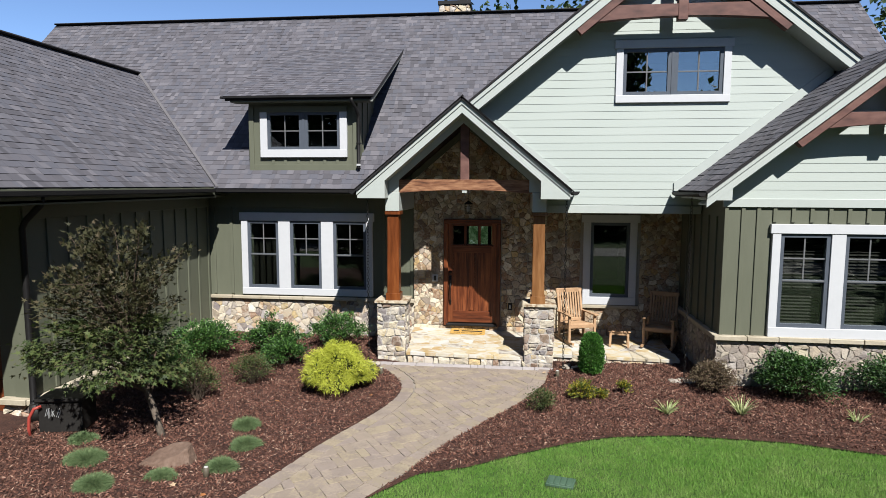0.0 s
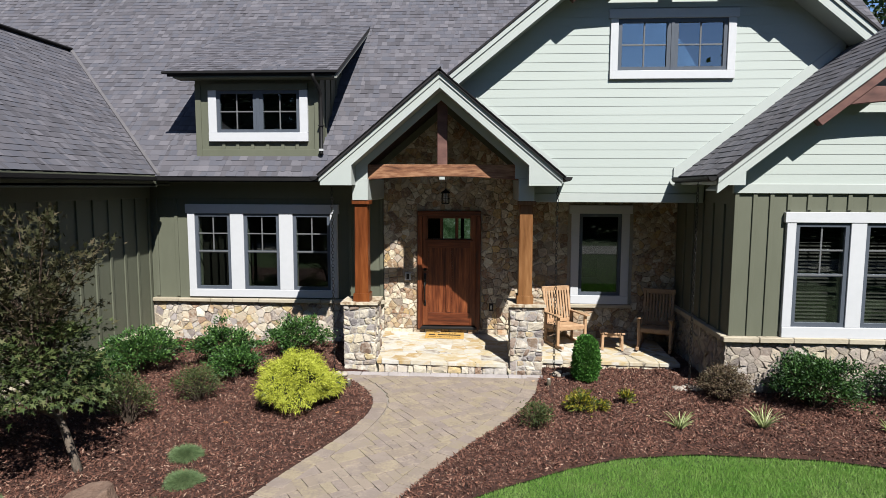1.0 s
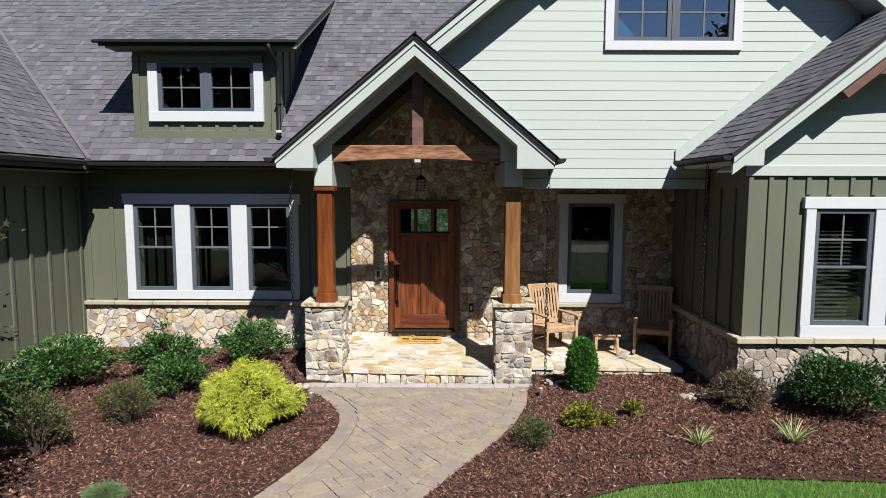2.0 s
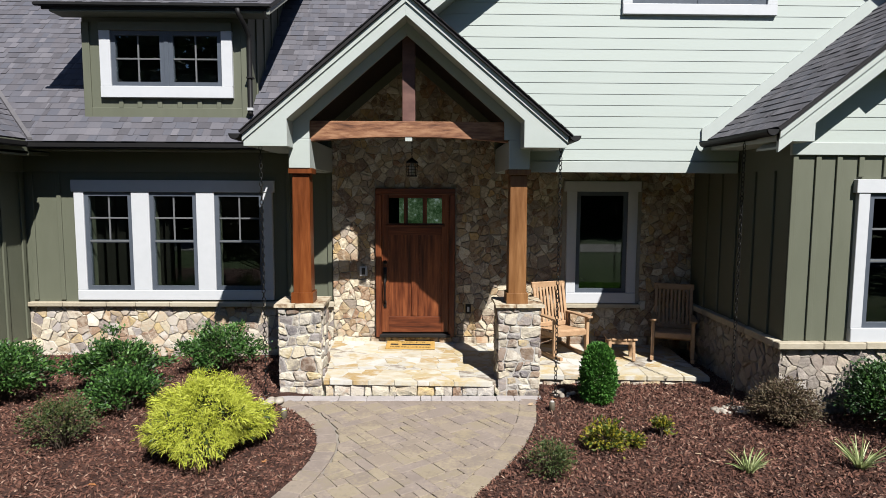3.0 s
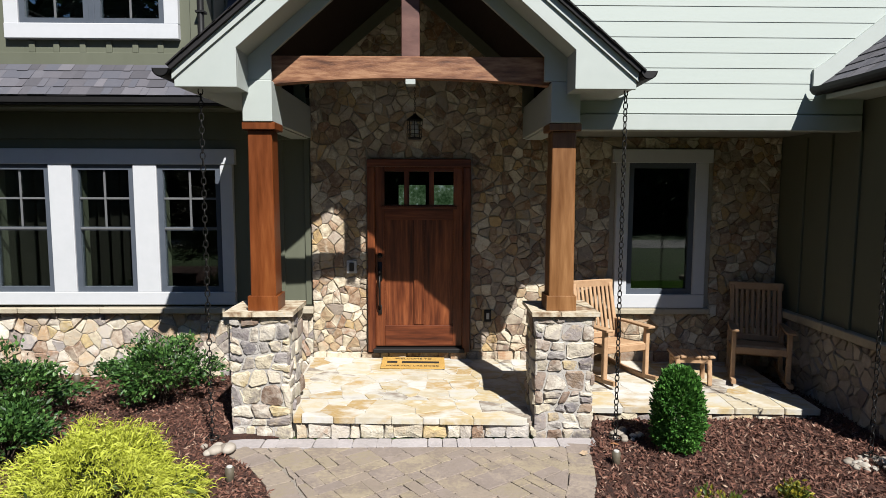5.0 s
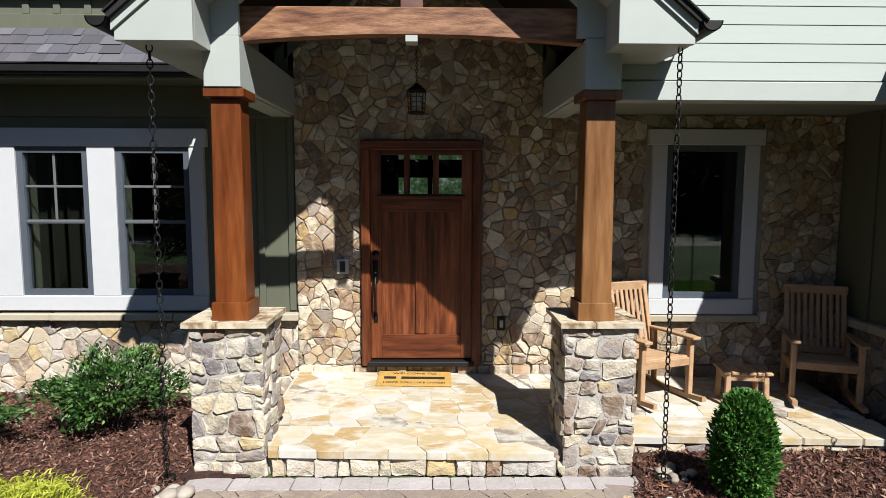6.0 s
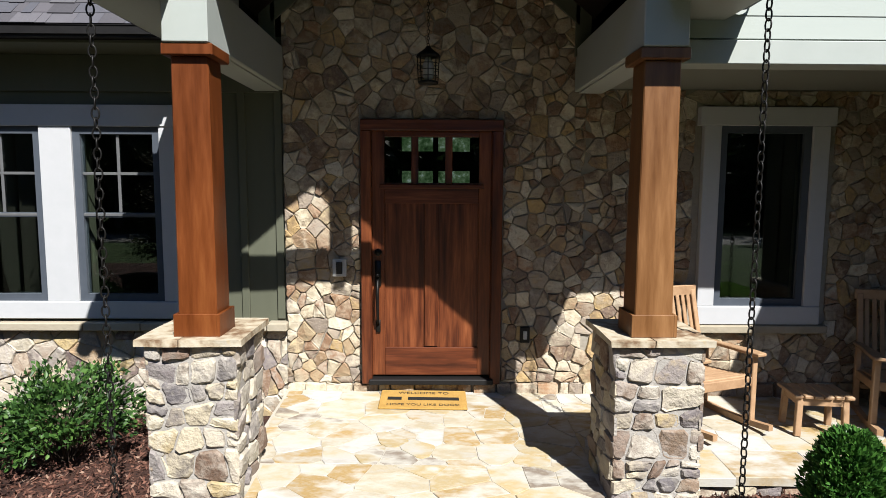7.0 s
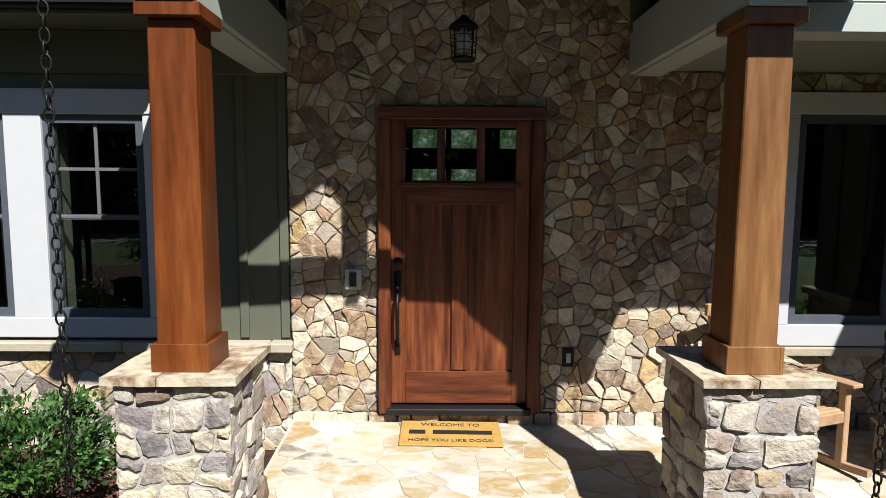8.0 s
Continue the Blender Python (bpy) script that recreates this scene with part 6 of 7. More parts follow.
shrub("spirea_bush", 0.49, 8.20, 0.19, 0.29, M_SPIREA, "small olive and red spirea beside the walkway", "bush", 9, 40, 32, (0.032, 0.014), 0.040, SG)
shrub("barberry_bush", 3.05, 9.26, 0.32, 0.46, M_BARBERRY, "thin brown barberry bush near the wing corner", "bush", 10, 130, 40, (0.030, 0.015), 0.045, back=9.6)
EG = "golden euonymus in the mulch"
shrub("golden_euonymus", 1.11, 8.72, 0.18, 0.28, M_YELLOW, "small golden-tipped euonymus in the mulch", "bush", 11, 36, 34, (0.036, 0.02), 0.036, EG)
shrub("golden_euonymus", 1.35, 8.77, 0.10, 0.15, M_YELLOW, "low golden-tipped euonymus beside a larger one", "bush", 13, 12, 26, (0.032, 0.018), 0.028, EG)
shrub("golden_euonymus", 1.73, 9.04, 0.10, 0.18, M_YELLOW, "tiny golden-tipped euonymus in the mulch", "bush", 12, 16, 26, (0.034, 0.02), 0.030, EG)

# clipped boxwood
rng = np.random.default_rng(20)
box_t = thing("boxwood", pose(1.38, 10.06, soil(1.38, 10.06)), "clipped upright oval boxwood before the porch", "bush")
n = 10500
a, zf = rng.uniform(0, 2 * np.pi, n), rng.uniform(0.0, 1.0, n)
prof = 0.178 * np.sqrt(np.clip(1 - (np.abs(zf - 0.40) / 0.63) ** 2.3, 0.02, 1)) * (1 + 0.05 * np.sin(4 * a + 9 * zf) + 0.05 * np.sin(7 * a - 6 * zf))
rr = prof * rng.uniform(0.45, 1.10, n) ** 0.6 * (1 + 0.07 * np.sin(13 * a + 21 * zf) * np.cos(17 * zf - 5 * a))
c = np.stack([rr * np.cos(a), rr * np.sin(a), 0.04 + 0.62 * zf], 1)
w = np.stack([np.cos(a), np.sin(a), 0.7 + (zf - 0.4) * 1.6], 1)
leaves("foliage", c, w, 0.037, 0.019, M_BOX, box_t, rng, 0.6)
bm = bmesh.new()
tube(bm, [(0, 0, -0.03), (0, 0, 0.12), (0.01, 0, 0.55)], [0.022, 0.02, 0.008], 7)
part("trunk", bm, M_BARK, box_t)

# golden thread-leaf cypress
rng = np.random.default_rng(30)
gold = thing("golden_cypress", pose(-2.53, 8.80, soil(-2.53, 8.80)), "mounded golden thread-leaf cypress with drooping foliage", "bush")
tips, ways = dome(rng, 1700, 0.50, 0.56, power=0.22)
tips[:, 2] += 0.13 * np.exp(-((tips[:, 0] - 0.04) ** 2 + tips[:, 1] ** 2) / 0.05) * (tips[:, 2] > 0.3) - 0.02 * np.hypot(tips[:, 0], tips[:, 1])
per = 14
roots = np.repeat(tips, per, 0) + rng.normal(0, 0.022, (len(tips) * per, 3))
way = np.repeat(ways, per, 0) * 0.9 + np.repeat(rng.normal(0, 0.4, (len(tips), 3)), per, 0) + rng.normal(0, 0.32, (len(roots), 3))
way[:, 2] += 0.05
roots[:, 2] = np.maximum(roots[:, 2], 0.02)
strips("foliage", roots, way, 0.050, 0.0085, M_GOLD, gold, rng, 1.0, 3)
stems(gold, tips, M_TWIG, 0.006, 14)
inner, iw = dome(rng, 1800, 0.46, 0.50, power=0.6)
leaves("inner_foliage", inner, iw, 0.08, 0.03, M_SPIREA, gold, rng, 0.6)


# blue juniper cushions
def cushion(x, y, r, h, label, seed, material=M_JUNIPER):
    rng = np.random.default_rng(seed)
    t = thing("juniper_cushion", pose(x, y, soil(x, y)), label, "ground cover", "low juniper cushions in the mulch")
    n = 7000
    a, k = rng.uniform(0, 2 * np.pi, n), np.sqrt(rng.uniform(0, 1, n))
    out = 1 + 0.14 * np.sin(3 * a + seed) + 0.08 * np.sin(5 * a)
    lump = 1 + 0.25 * np.sin(9 * k * np.cos(a) + seed) * np.cos(8 * k * np.sin(a))
    r *= 0.68
    roots = np.stack([r * k * out * np.cos(a), r * 0.8 * k * out * np.sin(a), h * 0.42 * np.sqrt(np.clip(1 - k * k, 0, 1)) * lump], 1)
    way = np.stack([np.cos(a) * (0.2 + k), np.sin(a) * (0.2 + k), 0.75 - 0.75 * k], 1) + rng.normal(0, 0.4, (n, 3))
    strips("needles", roots, way, h * 0.62, 0.0050, material, t, rng, 0.35, 2)
    return t


for i, (x, y, r, h) in enumerate(((-3.24, 7.18, 0.17, 0.12), (-3.02, 6.68, 0.20, 0.11), (-3.03, 6.08, 0.18, 0.12), (-3.55, 5.80, 0.19, 0.09), (-4.09, 5.50, 0.20, 0.12), (-4.60, 6.05, 0.25, 0.13), (-5.03, 6.58, 0.18, 0.10))):
    cushion(x, y, r, h, "blue-green needle cushion spreading on the mulch" if i not in (5,) else "blue-green needle cushion with brown edge on the mulch", 50 + i)


# striped lilies
def lily(x, y, h, n, seed, label):
    rng = np.random.default_rng(seed)
    t = thing("striped_lily", pose(x, y, soil(x, y)), label, "grass plant", "striped lilies in the mulch")
    a = rng.uniform(0, 2 * np.pi, n)
    roots = np.stack([0.03 * np.cos(a), 0.03 * np.sin(a), np.zeros(n)], 1)
    way = np.stack([np.cos(a) * 0.48, np.sin(a) * 0.48, np.ones(n)], 1) + rng.normal(0, 0.18, (n, 3))
    strips("tuft", roots, way, h, 0.019, M_LILY, t, rng, 0.50, 5)
    return t


lily(2.16, 8.25, 0.19, 60, 61, "pale striped lily tuft in the mulch")
lily(3.10, 8.24, 0.23, 72, 62, "larger pale striped lily tuft in the mulch")
lily(4.51, 8.20, 0.17, 34, 63, "small pale striped lily tuft in the mulch")

def star_leaves(name, centres, ways, size, material, parent, rng):
    """Flat five-lobed leaves, each an island, that hang with their tips outwards."""
    n = len(centres)
    d = ways + rng.normal(0, 0.45, (n, 3))
    d[:, 2] -= 0.25
    d /= np.linalg.norm(d, axis=1)[:, None] + 1e-9
    side = np.cross(d, np.array([0, 0, 1.0]) + rng.normal(0, 0.45, (n, 3)))
    side /= np.linalg.norm(side, axis=1)[:, None] + 1e-9
    S = (size * rng.uniform(0.65, 1.25, n))[:, None]
    lobes = ((0.0, 0.0), (-0.16, 0.42), (0.16, 0.16), (0.42, 0.50), (0.36, 0.13), (1.0, 0.0), (0.36, -0.13), (0.42, -0.50), (0.16, -0.16), (-0.16, -0.42))
    v = np.stack([centres + d * S * a + side * S * b for a, b in lobes], 1).reshape(-1, 3)
    k = len(lobes)
    tri = np.array([0, 1, 2, 0, 2, 4, 2, 3, 4, 0, 4, 6, 4, 5, 6, 0, 6, 8, 6, 7, 8, 0, 8, 9])
    me = bpy.data.meshes.new(name)
    me.vertices.add(k * n)
    me.vertices.foreach_set("co", v.ravel())
    me.loops.add(len(tri) * n)
    me.loops.foreach_set("vertex_index", (np.arange(n)[:, None] * k + tri).ravel())
    me.polygons.add(len(tri) // 3 * n)
    me.polygons.foreach_set("loop_start", np.arange(len(tri) // 3 * n) * 3)
    me.update(calc_edges=True)
    me.validate()
    return holder(name, me, material, parent)


# Japanese maple: tiers of foliage on spreading limbs, thin shoots on top
rng = np.random.default_rng(70)
maple = thing("maple_tree", pose(-4.14, 6.80, soil(-4.14, 6.80)), "small Japanese maple with dark green and bronze leaves", "tree")
bm = bmesh.new()
trunk = [Vector(p) for p in ((0, 0, -0.05), (-0.05, 0.01, 0.12), (-0.14, 0.03, 0.38), (-0.24, 0.0, 0.72), (-0.36, -0.02, 1.15))]
tube(bm, trunk, [0.050, 0.042, 0.038, 0.034, 0.026], 9)
part("trunk", bm, M_BARK, maple, "pale leaning trunk", True)
bm = bmesh.new()
low_tips, high_tips = [], []
for k in range(40):
    up = (k + rng.uniform(0, 1)) / 40
    a = 2.4 * k + rng.uniform(-0.4, 0.4)
    base = trunk[2].lerp(trunk[4], min(1.0, 0.1 + up))
    reach = (0.94 - 0.42 * up) * rng.uniform(0.6, 1.05)
    tip = Vector((-0.66 + reach * math.cos(a), -0.02 + reach * 0.85 * math.sin(a), 0.86 + 1.28 * up - 0.08 * reach))
    mid = base.lerp(tip, 0.55) + Vector((0, 0, 0.13))
    tube(bm, [base, mid, tip], [0.017, 0.010, 0.004], 6)
    spots = [tip, mid.lerp(tip, 0.45), mid.lerp(tip, 0.75)]
    for q in range(4):
        t2 = mid.lerp(tip, rng.uniform(0.3, 0.9)) + Vector(rng.normal(0, 1, 3)) * 0.17 * Vector((1, 1, 0.35)).length / 1.45
        t2.z = mid.lerp(tip, 0.6).z + rng.normal(0, 0.05)
        tube(bm, [mid.lerp(tip, 0.3), t2], [0.006, 0.003], 5)
        spots.append(t2)
    (high_tips if up > 0.55 else low_tips).extend(spots)
for k in range(15):
    p = Vector((-0.60 + rng.uniform(-0.66, 0.86), rng.uniform(-0.35, 0.35), rng.uniform(2.05, 2.58)))
    q = trunk[4].lerp(p, 0.55) + Vector((0, 0, 0.08))
    tube(bm, [trunk[4], q, p], [0.011, 0.007, 0.003], 5)
    high_tips += [p, q.lerp(p, 0.85), q.lerp(p, 0.65), q.lerp(p, 0.4)]
part("limb_tangle", bm, M_TWIG, maple, "", False, "stuff")
for name, tips, per, mat, spread in (("crown", low_tips, 34, M_MAPLE, (0.105, 0.105, 0.036)), ("crown_top", high_tips, 22, M_MAPLE_TOP, (0.075, 0.075, 0.05))):
    tips = np.array([list(t) for t in tips])
    c = np.repeat(tips, per, 0) + rng.normal(0, 1, (len(tips) * per, 3)) * np.array(spread)
    w = c - np.array([-0.5, 0, 1.1])
    w /= np.linalg.norm(w, axis=1)[:, None] + 1e-9
    star_leaves(name, c, w, 0.064, mat, maple, rng)


# trees of the wood: behind the house and behind the camera, where the panes mirror them, and unseen at the sides to
# block skylight
def wood_tree(x, y, h, r, seed, label, trunk_share=0.3, n=2600, leaf=0.34):
    rng = np.random.default_rng(seed)
    t = thing("wood_tree", pose(x, y, -0.05), label, "tree", "trees of the wood")
    bm = bmesh.new()
    tube(bm, [(0, 0, 0), (0.1, 0, h * 0.3), (0.05, 0.1, h * 0.65), (0, 0, h * 0.93)], [0.22, 0.18, 0.11, 0.03], 8)
    tips = []
    for k in range(26):
        z = h * (trunk_share + (0.96 - trunk_share) * (k + 0.5) / 26)
        a = k * 2.4
        f = (z / h - trunk_share) / (1 - trunk_share)
        reach = r * math.sqrt(max(0.06, 1 - (2 * f - 0.75) ** 2 / 1.6)) * rng.uniform(0.6, 1.1)
        tip = (reach * math.cos(a), reach * math.sin(a), z + 0.12 * reach)
        tube(bm, [(0.05, 0.05, z - 0.2 * reach), (tip[0] * 0.5, tip[1] * 0.5, z), tip], [0.06, 0.04, 0.012], 5)
        tips += [tip, (tip[0] * 0.6, tip[1] * 0.6, z + 0.2)]
    part("trunk", bm, M_BARK, t)
    tips = np.array(tips)
    per = n // len(tips)
    c = np.repeat(tips, per, 0) + rng.normal(0, 0.30 * r * 0.8, (len(tips) * per, 3)) * np.array([1, 1, 0.6])
    w = rng.normal(0, 1, (len(c), 3))
    leaves("crown", c, w, leaf, leaf * 0.7, M_TREE, t, rng, 0.8)
    return t


for i, (x, y, h, r) in enumerate(((-1.0, 27.0, 10.7, 2.2), (2.9, 27.5, 11.1, 2.4), (16.2, 28.0, 11.2, 2.6))):
    wood_tree(x, y, h, r, 90 + i, "leafy tree top rising behind the roof ridge", 0.35, 1800, 0.26)
# the last six stand unseen at the sides to cut low skylight
for i, (x, y, h, r) in enumerate(((-24, -15, 12, 4.2), (-17, -17, 13, 4.4), (-11, -15, 11, 3.8), (-5.5, -17, 12, 4.0), (0.5, -16, 8.5, 3.6), (6.4, -18, 11.8, 1.7), (12.0, -18, 8.5, 2.6), (18, -17, 12, 4.4), (25, -15, 13, 4.6), (33, -13, 12, 4.5),
                                  (-8, -24, 15, 4.5), (3.5, -25, 9, 3.6), (16, -25, 9.5, 3.6), (-30, -8, 12, 4.5), (-31, 2, 13, 4.6), (-30, 11, 12, 4.5), (31, -4, 14, 4.8), (27, 5, 13, 4.6), (29, 14, 14, 4.8))):
    wood_tree(x, y, h, r, 110 + i, "leafy tree beyond the lawn, for mirrored woods and cut skylight", 0.12, 2400, 0.55)

for i, x in enumerate((-21, -14, -8, -2.5, 3.2, 8.8, 14.5, 21, 28)):
    wood_tree(x, -13.5 - (i % 3), 4.2 + 0.5 * (i % 2), 3.6, 140 + i, "low leafy tree beyond the lawn, for mirrored woods and cut skylight", 0.03, 2000, 0.5)

# added tall trees out of view: they block skylight and deepen the shade
for i, (x, y, h, r) in enumerate(((-15, -11, 16, 4.6), (-21, -6, 17, 5.0), (-22, 5, 16, 5.0), (-24, 10, 15, 4.6), (-9.5, -18, 16, 4.4), (19, -9, 16, 4.6), (21, -1, 17, 5.0), (20, 8, 16, 4.8), (23, 13, 14, 4.4), (24, -14, 17, 5.0))):
    wood_tree(x, y, h, r, 160 + i, "tall unseen tree added round the house to block skylight", 0.10, 4200, 0.6)

# dense edge of the wood far beyond the driveway
bm = bmesh.new()
prev = None
for i in range(121):
    x = -90 + 1.5 * i
    y = -24 + 2.5 * noise.noise(Vector((x * 0.15, 1, 0)))
    col = [bm.verts.new((x, y + 1.2 * noise.noise(Vector((x * 0.7, k * 0.9, 3))), -0.1 + k * (0.75 + 0.16 * noise.noise(Vector((x * 0.4, 7, 0)))))) for k in range(8)]
    if prev:
        for k in range(7):
            bm.faces.new((prev[k], col[k], col[k + 1], prev[k + 1]))
    prev = col
tagged(solid("backdrop", bm, M_TREE, smooth=False), "dark dense edge of the wood beyond the driveway", "wood", "", "structure")

# ---- things in the beds ----
rock = thing("boulder", pose(-3.67, 6.15, soil(-3.67, 6.15) - 0.03, 0, 0, 10) @ Matrix.Diagonal((0.84, 0.84, 0.9, 1)), "flat brown weathered boulder in the mulch", "rock")
bm = bmesh.new()
outline = [(-0.36, -0.16), (-0.10, -0.21), (0.13, -0.20), (0.30, -0.10), (0.35, 0.06), (0.24, 0.20), (0.02, 0.25), (-0.18, 0.16), (-0.32, 0.02)]
crest = [(-0.33, -0.12, 0.05), (-0.08, -0.15, 0.08), (0.13, -0.12, 0.16), (0.27, -0.03, 0.21), (0.29, 0.07, 0.23), (0.20, 0.16, 0.22), (0.02, 0.19, 0.20), (-0.15, 0.12, 0.15), (-0.28, 0.01, 0.09)]
foot = [bm.verts.new((x, y, -0.05)) for x, y in outline]
rim = [bm.verts.new(p) for p in crest]
top = bm.verts.new((0.03, 0.02, 0.165))
for i in range(len(foot)):
    j = (i + 1) % len(foot)
    bm.faces.new((foot[i], foot[j], rim[j], rim[i]))
    bm.faces.new((rim[i], rim[j], top))
bmesh.ops.subdivide_edges(bm, edges=bm.edges[:], cuts=4, use_grid_fill=True)
for v in bm.verts:
    v.co += Vector((noise.noise(v.co * 7), noise.noise(v.co * 7 + Vector((9, 0, 0))), noise.noise(v.co * 7 + Vector((0, 9, 0))))) * 0.018
part("stone_body", bm, M_ROCK, rock)

hose_box = thing("hose_box", pose(-5.50, 6.95, soil(-5.50, 6.95), 0, 0, 12), "black plastic hose reel box at the wing corner", "hose box")
bm = bmesh.new()
v = box(bm, -0.26, 0.26, -0.20, 0.20, 0, 0.40)
soften(bm, 0.02, 2)
part("bin", bm, M_PLASTIC, hose_box)
bm = bmesh.new()
box(bm, -0.285, 0.285, -0.225, 0.225, 0.40, 0.445)
soften(bm, 0.015, 2)
part("lid", bm, M_PLASTIC, hose_box)
bm = bmesh.new()
rng3 = random.Random(5)
for k in range(8):
    x = -0.17 + 0.022 * k
    beam_between(bm, (x, -0.204, 0.22 + rng3.uniform(-0.02, 0.02)), (x + rng3.uniform(-0.03, 0.05), -0.206, 0.31 + rng3.uniform(-0.02, 0.02)), 0.012, 0.004)
part("pale_mark", bm, M_TAPE, hose_box, "pale torn marking")
bm = bmesh.new()
tube(bm, [(-0.20, -0.22, 0.36), (-0.27, -0.25, 0.34), (-0.32, -0.27, 0.24), (-0.33, -0.28, 0.10), (-0.31, -0.28, 0.0)], 0.020, 8)
part("hose", bm, M_HOSE, hose_box, "red garden hose end", True)


def path_light(x, y, label):
    t = thing("path_light", pose(x, y, soil(x, y)), label, "path light", "path lights in the mulch")
    bm = bmesh.new()
    tube(bm, [(0, 0, -0.03), (0, 0, 0.10), (0, 0, 0.105)], [0.030, 0.032, 0.020], 12)
    part("body", bm, M_STUB, t, "", True)
    bm = bmesh.new()
    tube(bm, [(0, 0, 0.102), (0, 0, 0.112)], [0.022, 0.020], 12)
    part("lens", bm, M_BULB, t)


for x, y in ((-3.08, 5.86), (0.82, 9.82), (-2.02, 9.55), (-4.35, 11.75)):
    path_light(x, y, "small weathered bronze path light stub in the mulch")

lid = thing("valve_box", pose(0.62, 6.28, -0.012, 0, 0, -14), "green plastic irrigation valve box lid in the lawn", "valve box")
for k in range(4):
    bar("lid_rib", -0.115 + 0.062 * k, -0.062 + 0.062 * k, -0.085, 0.085, 0.0, 0.018, M_GREENLID, lid, "", 0.004)
bar("rim", -0.135, 0.150, -0.105, 0.105, -0.02, 0.008, M_GREENLID, lid, "", 0.004)


def pebbles(x, y, r, n, seed, label, big=0.05):
    rng = random.Random(seed)
    for k in range(n):
        a, d = rng.uniform(0, 6.28), r * math.sqrt(rng.random())
        px, py, s = x + d * math.cos(a), y + 0.75 * d * math.sin(a), big * rng.uniform(0.6, 1.3)
        bm = bmesh.new()
        bmesh.ops.create_icosphere(bm, subdivisions=2, radius=1)
        for v in bm.verts:
            v.co = Vector((v.co.x * s * 1.25, v.co.y * s, v.co.z * s * 0.7)) * (1 + 0.16 * noise.noise(v.co * 1.4 + Vector((k, seed, 0))))
        ob = solid("pebble", bm, M_PEBBLE, None, label, True)
        tagged(ob, "", "pebble", "river pebbles below the rain chains")
        ob.matrix_basis = pose(px, py, soil(px, py) + s * 0.42, 0, 0, rng.uniform(0, 360))


pebbles(2.74, 9.72, 0.19, 40, 301, "rounded pale river pebble under a rain chain", 0.026)
pebbles(-2.30, 10.08, 0.13, 14, 302, "rounded tan river pebble under a rain chain", 0.042)
pebbles(1.05, 10.32, 0.12, 14, 303, "rounded pale river pebble under a rain chain", 0.028)

# a few fallen leaves
rng3 = random.Random(9)
for x, y in ((-1.95, 8.55), (-3.3, 5.6), (-2.9, 5.45), (0.9, 10.15), (1.9, 8.6), (3.6, 8.35), (-3.2, 8.1), (2.6, 8.0), (0.62, 10.0)):
    bm = bmesh.new()
    s = rng3.uniform(0.025, 0.045)
    pts = [(math.cos(a) * s * (1.0 if k % 2 == 0 else 0.55), math.sin(a) * s * (1.0 if k % 2 == 0 else 0.55), rng3.uniform(0, 0.012)) for k, a in enumerate(2 * math.pi * i / 10 for i in range(10))]
    vs = [bm.verts.new(p) for p in pts]
    cv = bm.verts.new((0, 0, 0.006))
    for i in range(10):
        bm.faces.new((cv, vs[i], vs[(i + 1) % 10]))
    ob = solid("fallen_leaf", bm, M_DEADLEAF, None, "curled dry orange leaf lying on the mulch")
    tagged(ob, "", "leaf", "dry leaves on the mulch")
    ob.matrix_basis = pose(x, y, soil(x, y) + 0.012, rng3.uniform(-15, 15), rng3.uniform(-15, 15), rng3.uniform(0, 360))

# ---- mulch chips and grass ----
def bed_height(x, y):
    """The mulch's surface, with its rounded edges."""
    if x <= along(WALK_L, y) or x < -1.34:
        e = ease(along(WALK_L, y) - x) if y < 10.34 else ease(-1.88 - x)
    else:
        e = ease(y - lawn_y(x))
        if x < 0.79:
            e = min(e, ease(max(along(inv_r, x), lawn_y(x) + 0.02) - y))
    return soil(x, y) * e - 0.012 * (1 - e)


rng = np.random.default_rng(5)
for bed, x0, x1, many in ((mulch_bed, -6.1, -1.4, 90000), (mulch_bed_east, -1.3, 5.8, 90000)):
    pts = []
    while len(pts) < many:
        x, y = rng.uniform(x0, x1), 12.0 - 7.0 * rng.uniform(0, 1)
        if bed_point(x, y) and bed_point(x - 0.015, y - 0.02) and bed_point(x + 0.015, y - 0.02) and not (0.3 < x < 2.9 and y > 10.7):
            pts.append((x, y, bed_height(x, y) + 0.003))
    pts = np.array(pts)
    flat = rng.normal(0, 1, (len(pts), 3)) * np.array([1, 1, 0.6])
    tagged(leaves("mulch_chips", pts, flat, 0.044, 0.014, M_CHIP, bed, rng, 0.05, 0.12), "", "", "", "stuff")

pts = []
while len(pts) < 250000:
    x, y = rng.uniform(-1.6, 5.4), rng.uniform(4.6, 7.8)
    if len(pts) > 200000:
        x, y = -2.0 + 11.0 * rng.uniform(0, 1) ** 1.2, 7.4 - 6.4 * rng.uniform(0, 1) ** 1.5
    if lawn_y(x) > y and (x > -1.3 or y < 5.6) and x > along(WALK_R, y) + 0.02 and not (0.46 < x < 0.80 and 6.15 < y < 6.41 and rng.random() < 0.93):
        pts.append((x, y, -0.04))
pts = np.array(pts)
way = rng.normal(0, 0.42, (len(pts), 3)) + np.array([0, 0, 1.0])
g = strips("grass_blades", pts, way, 0.038, 0.005, M_GRASS, ground, rng, 0.35, 1)
tagged(g, "", "", "", "stuff")

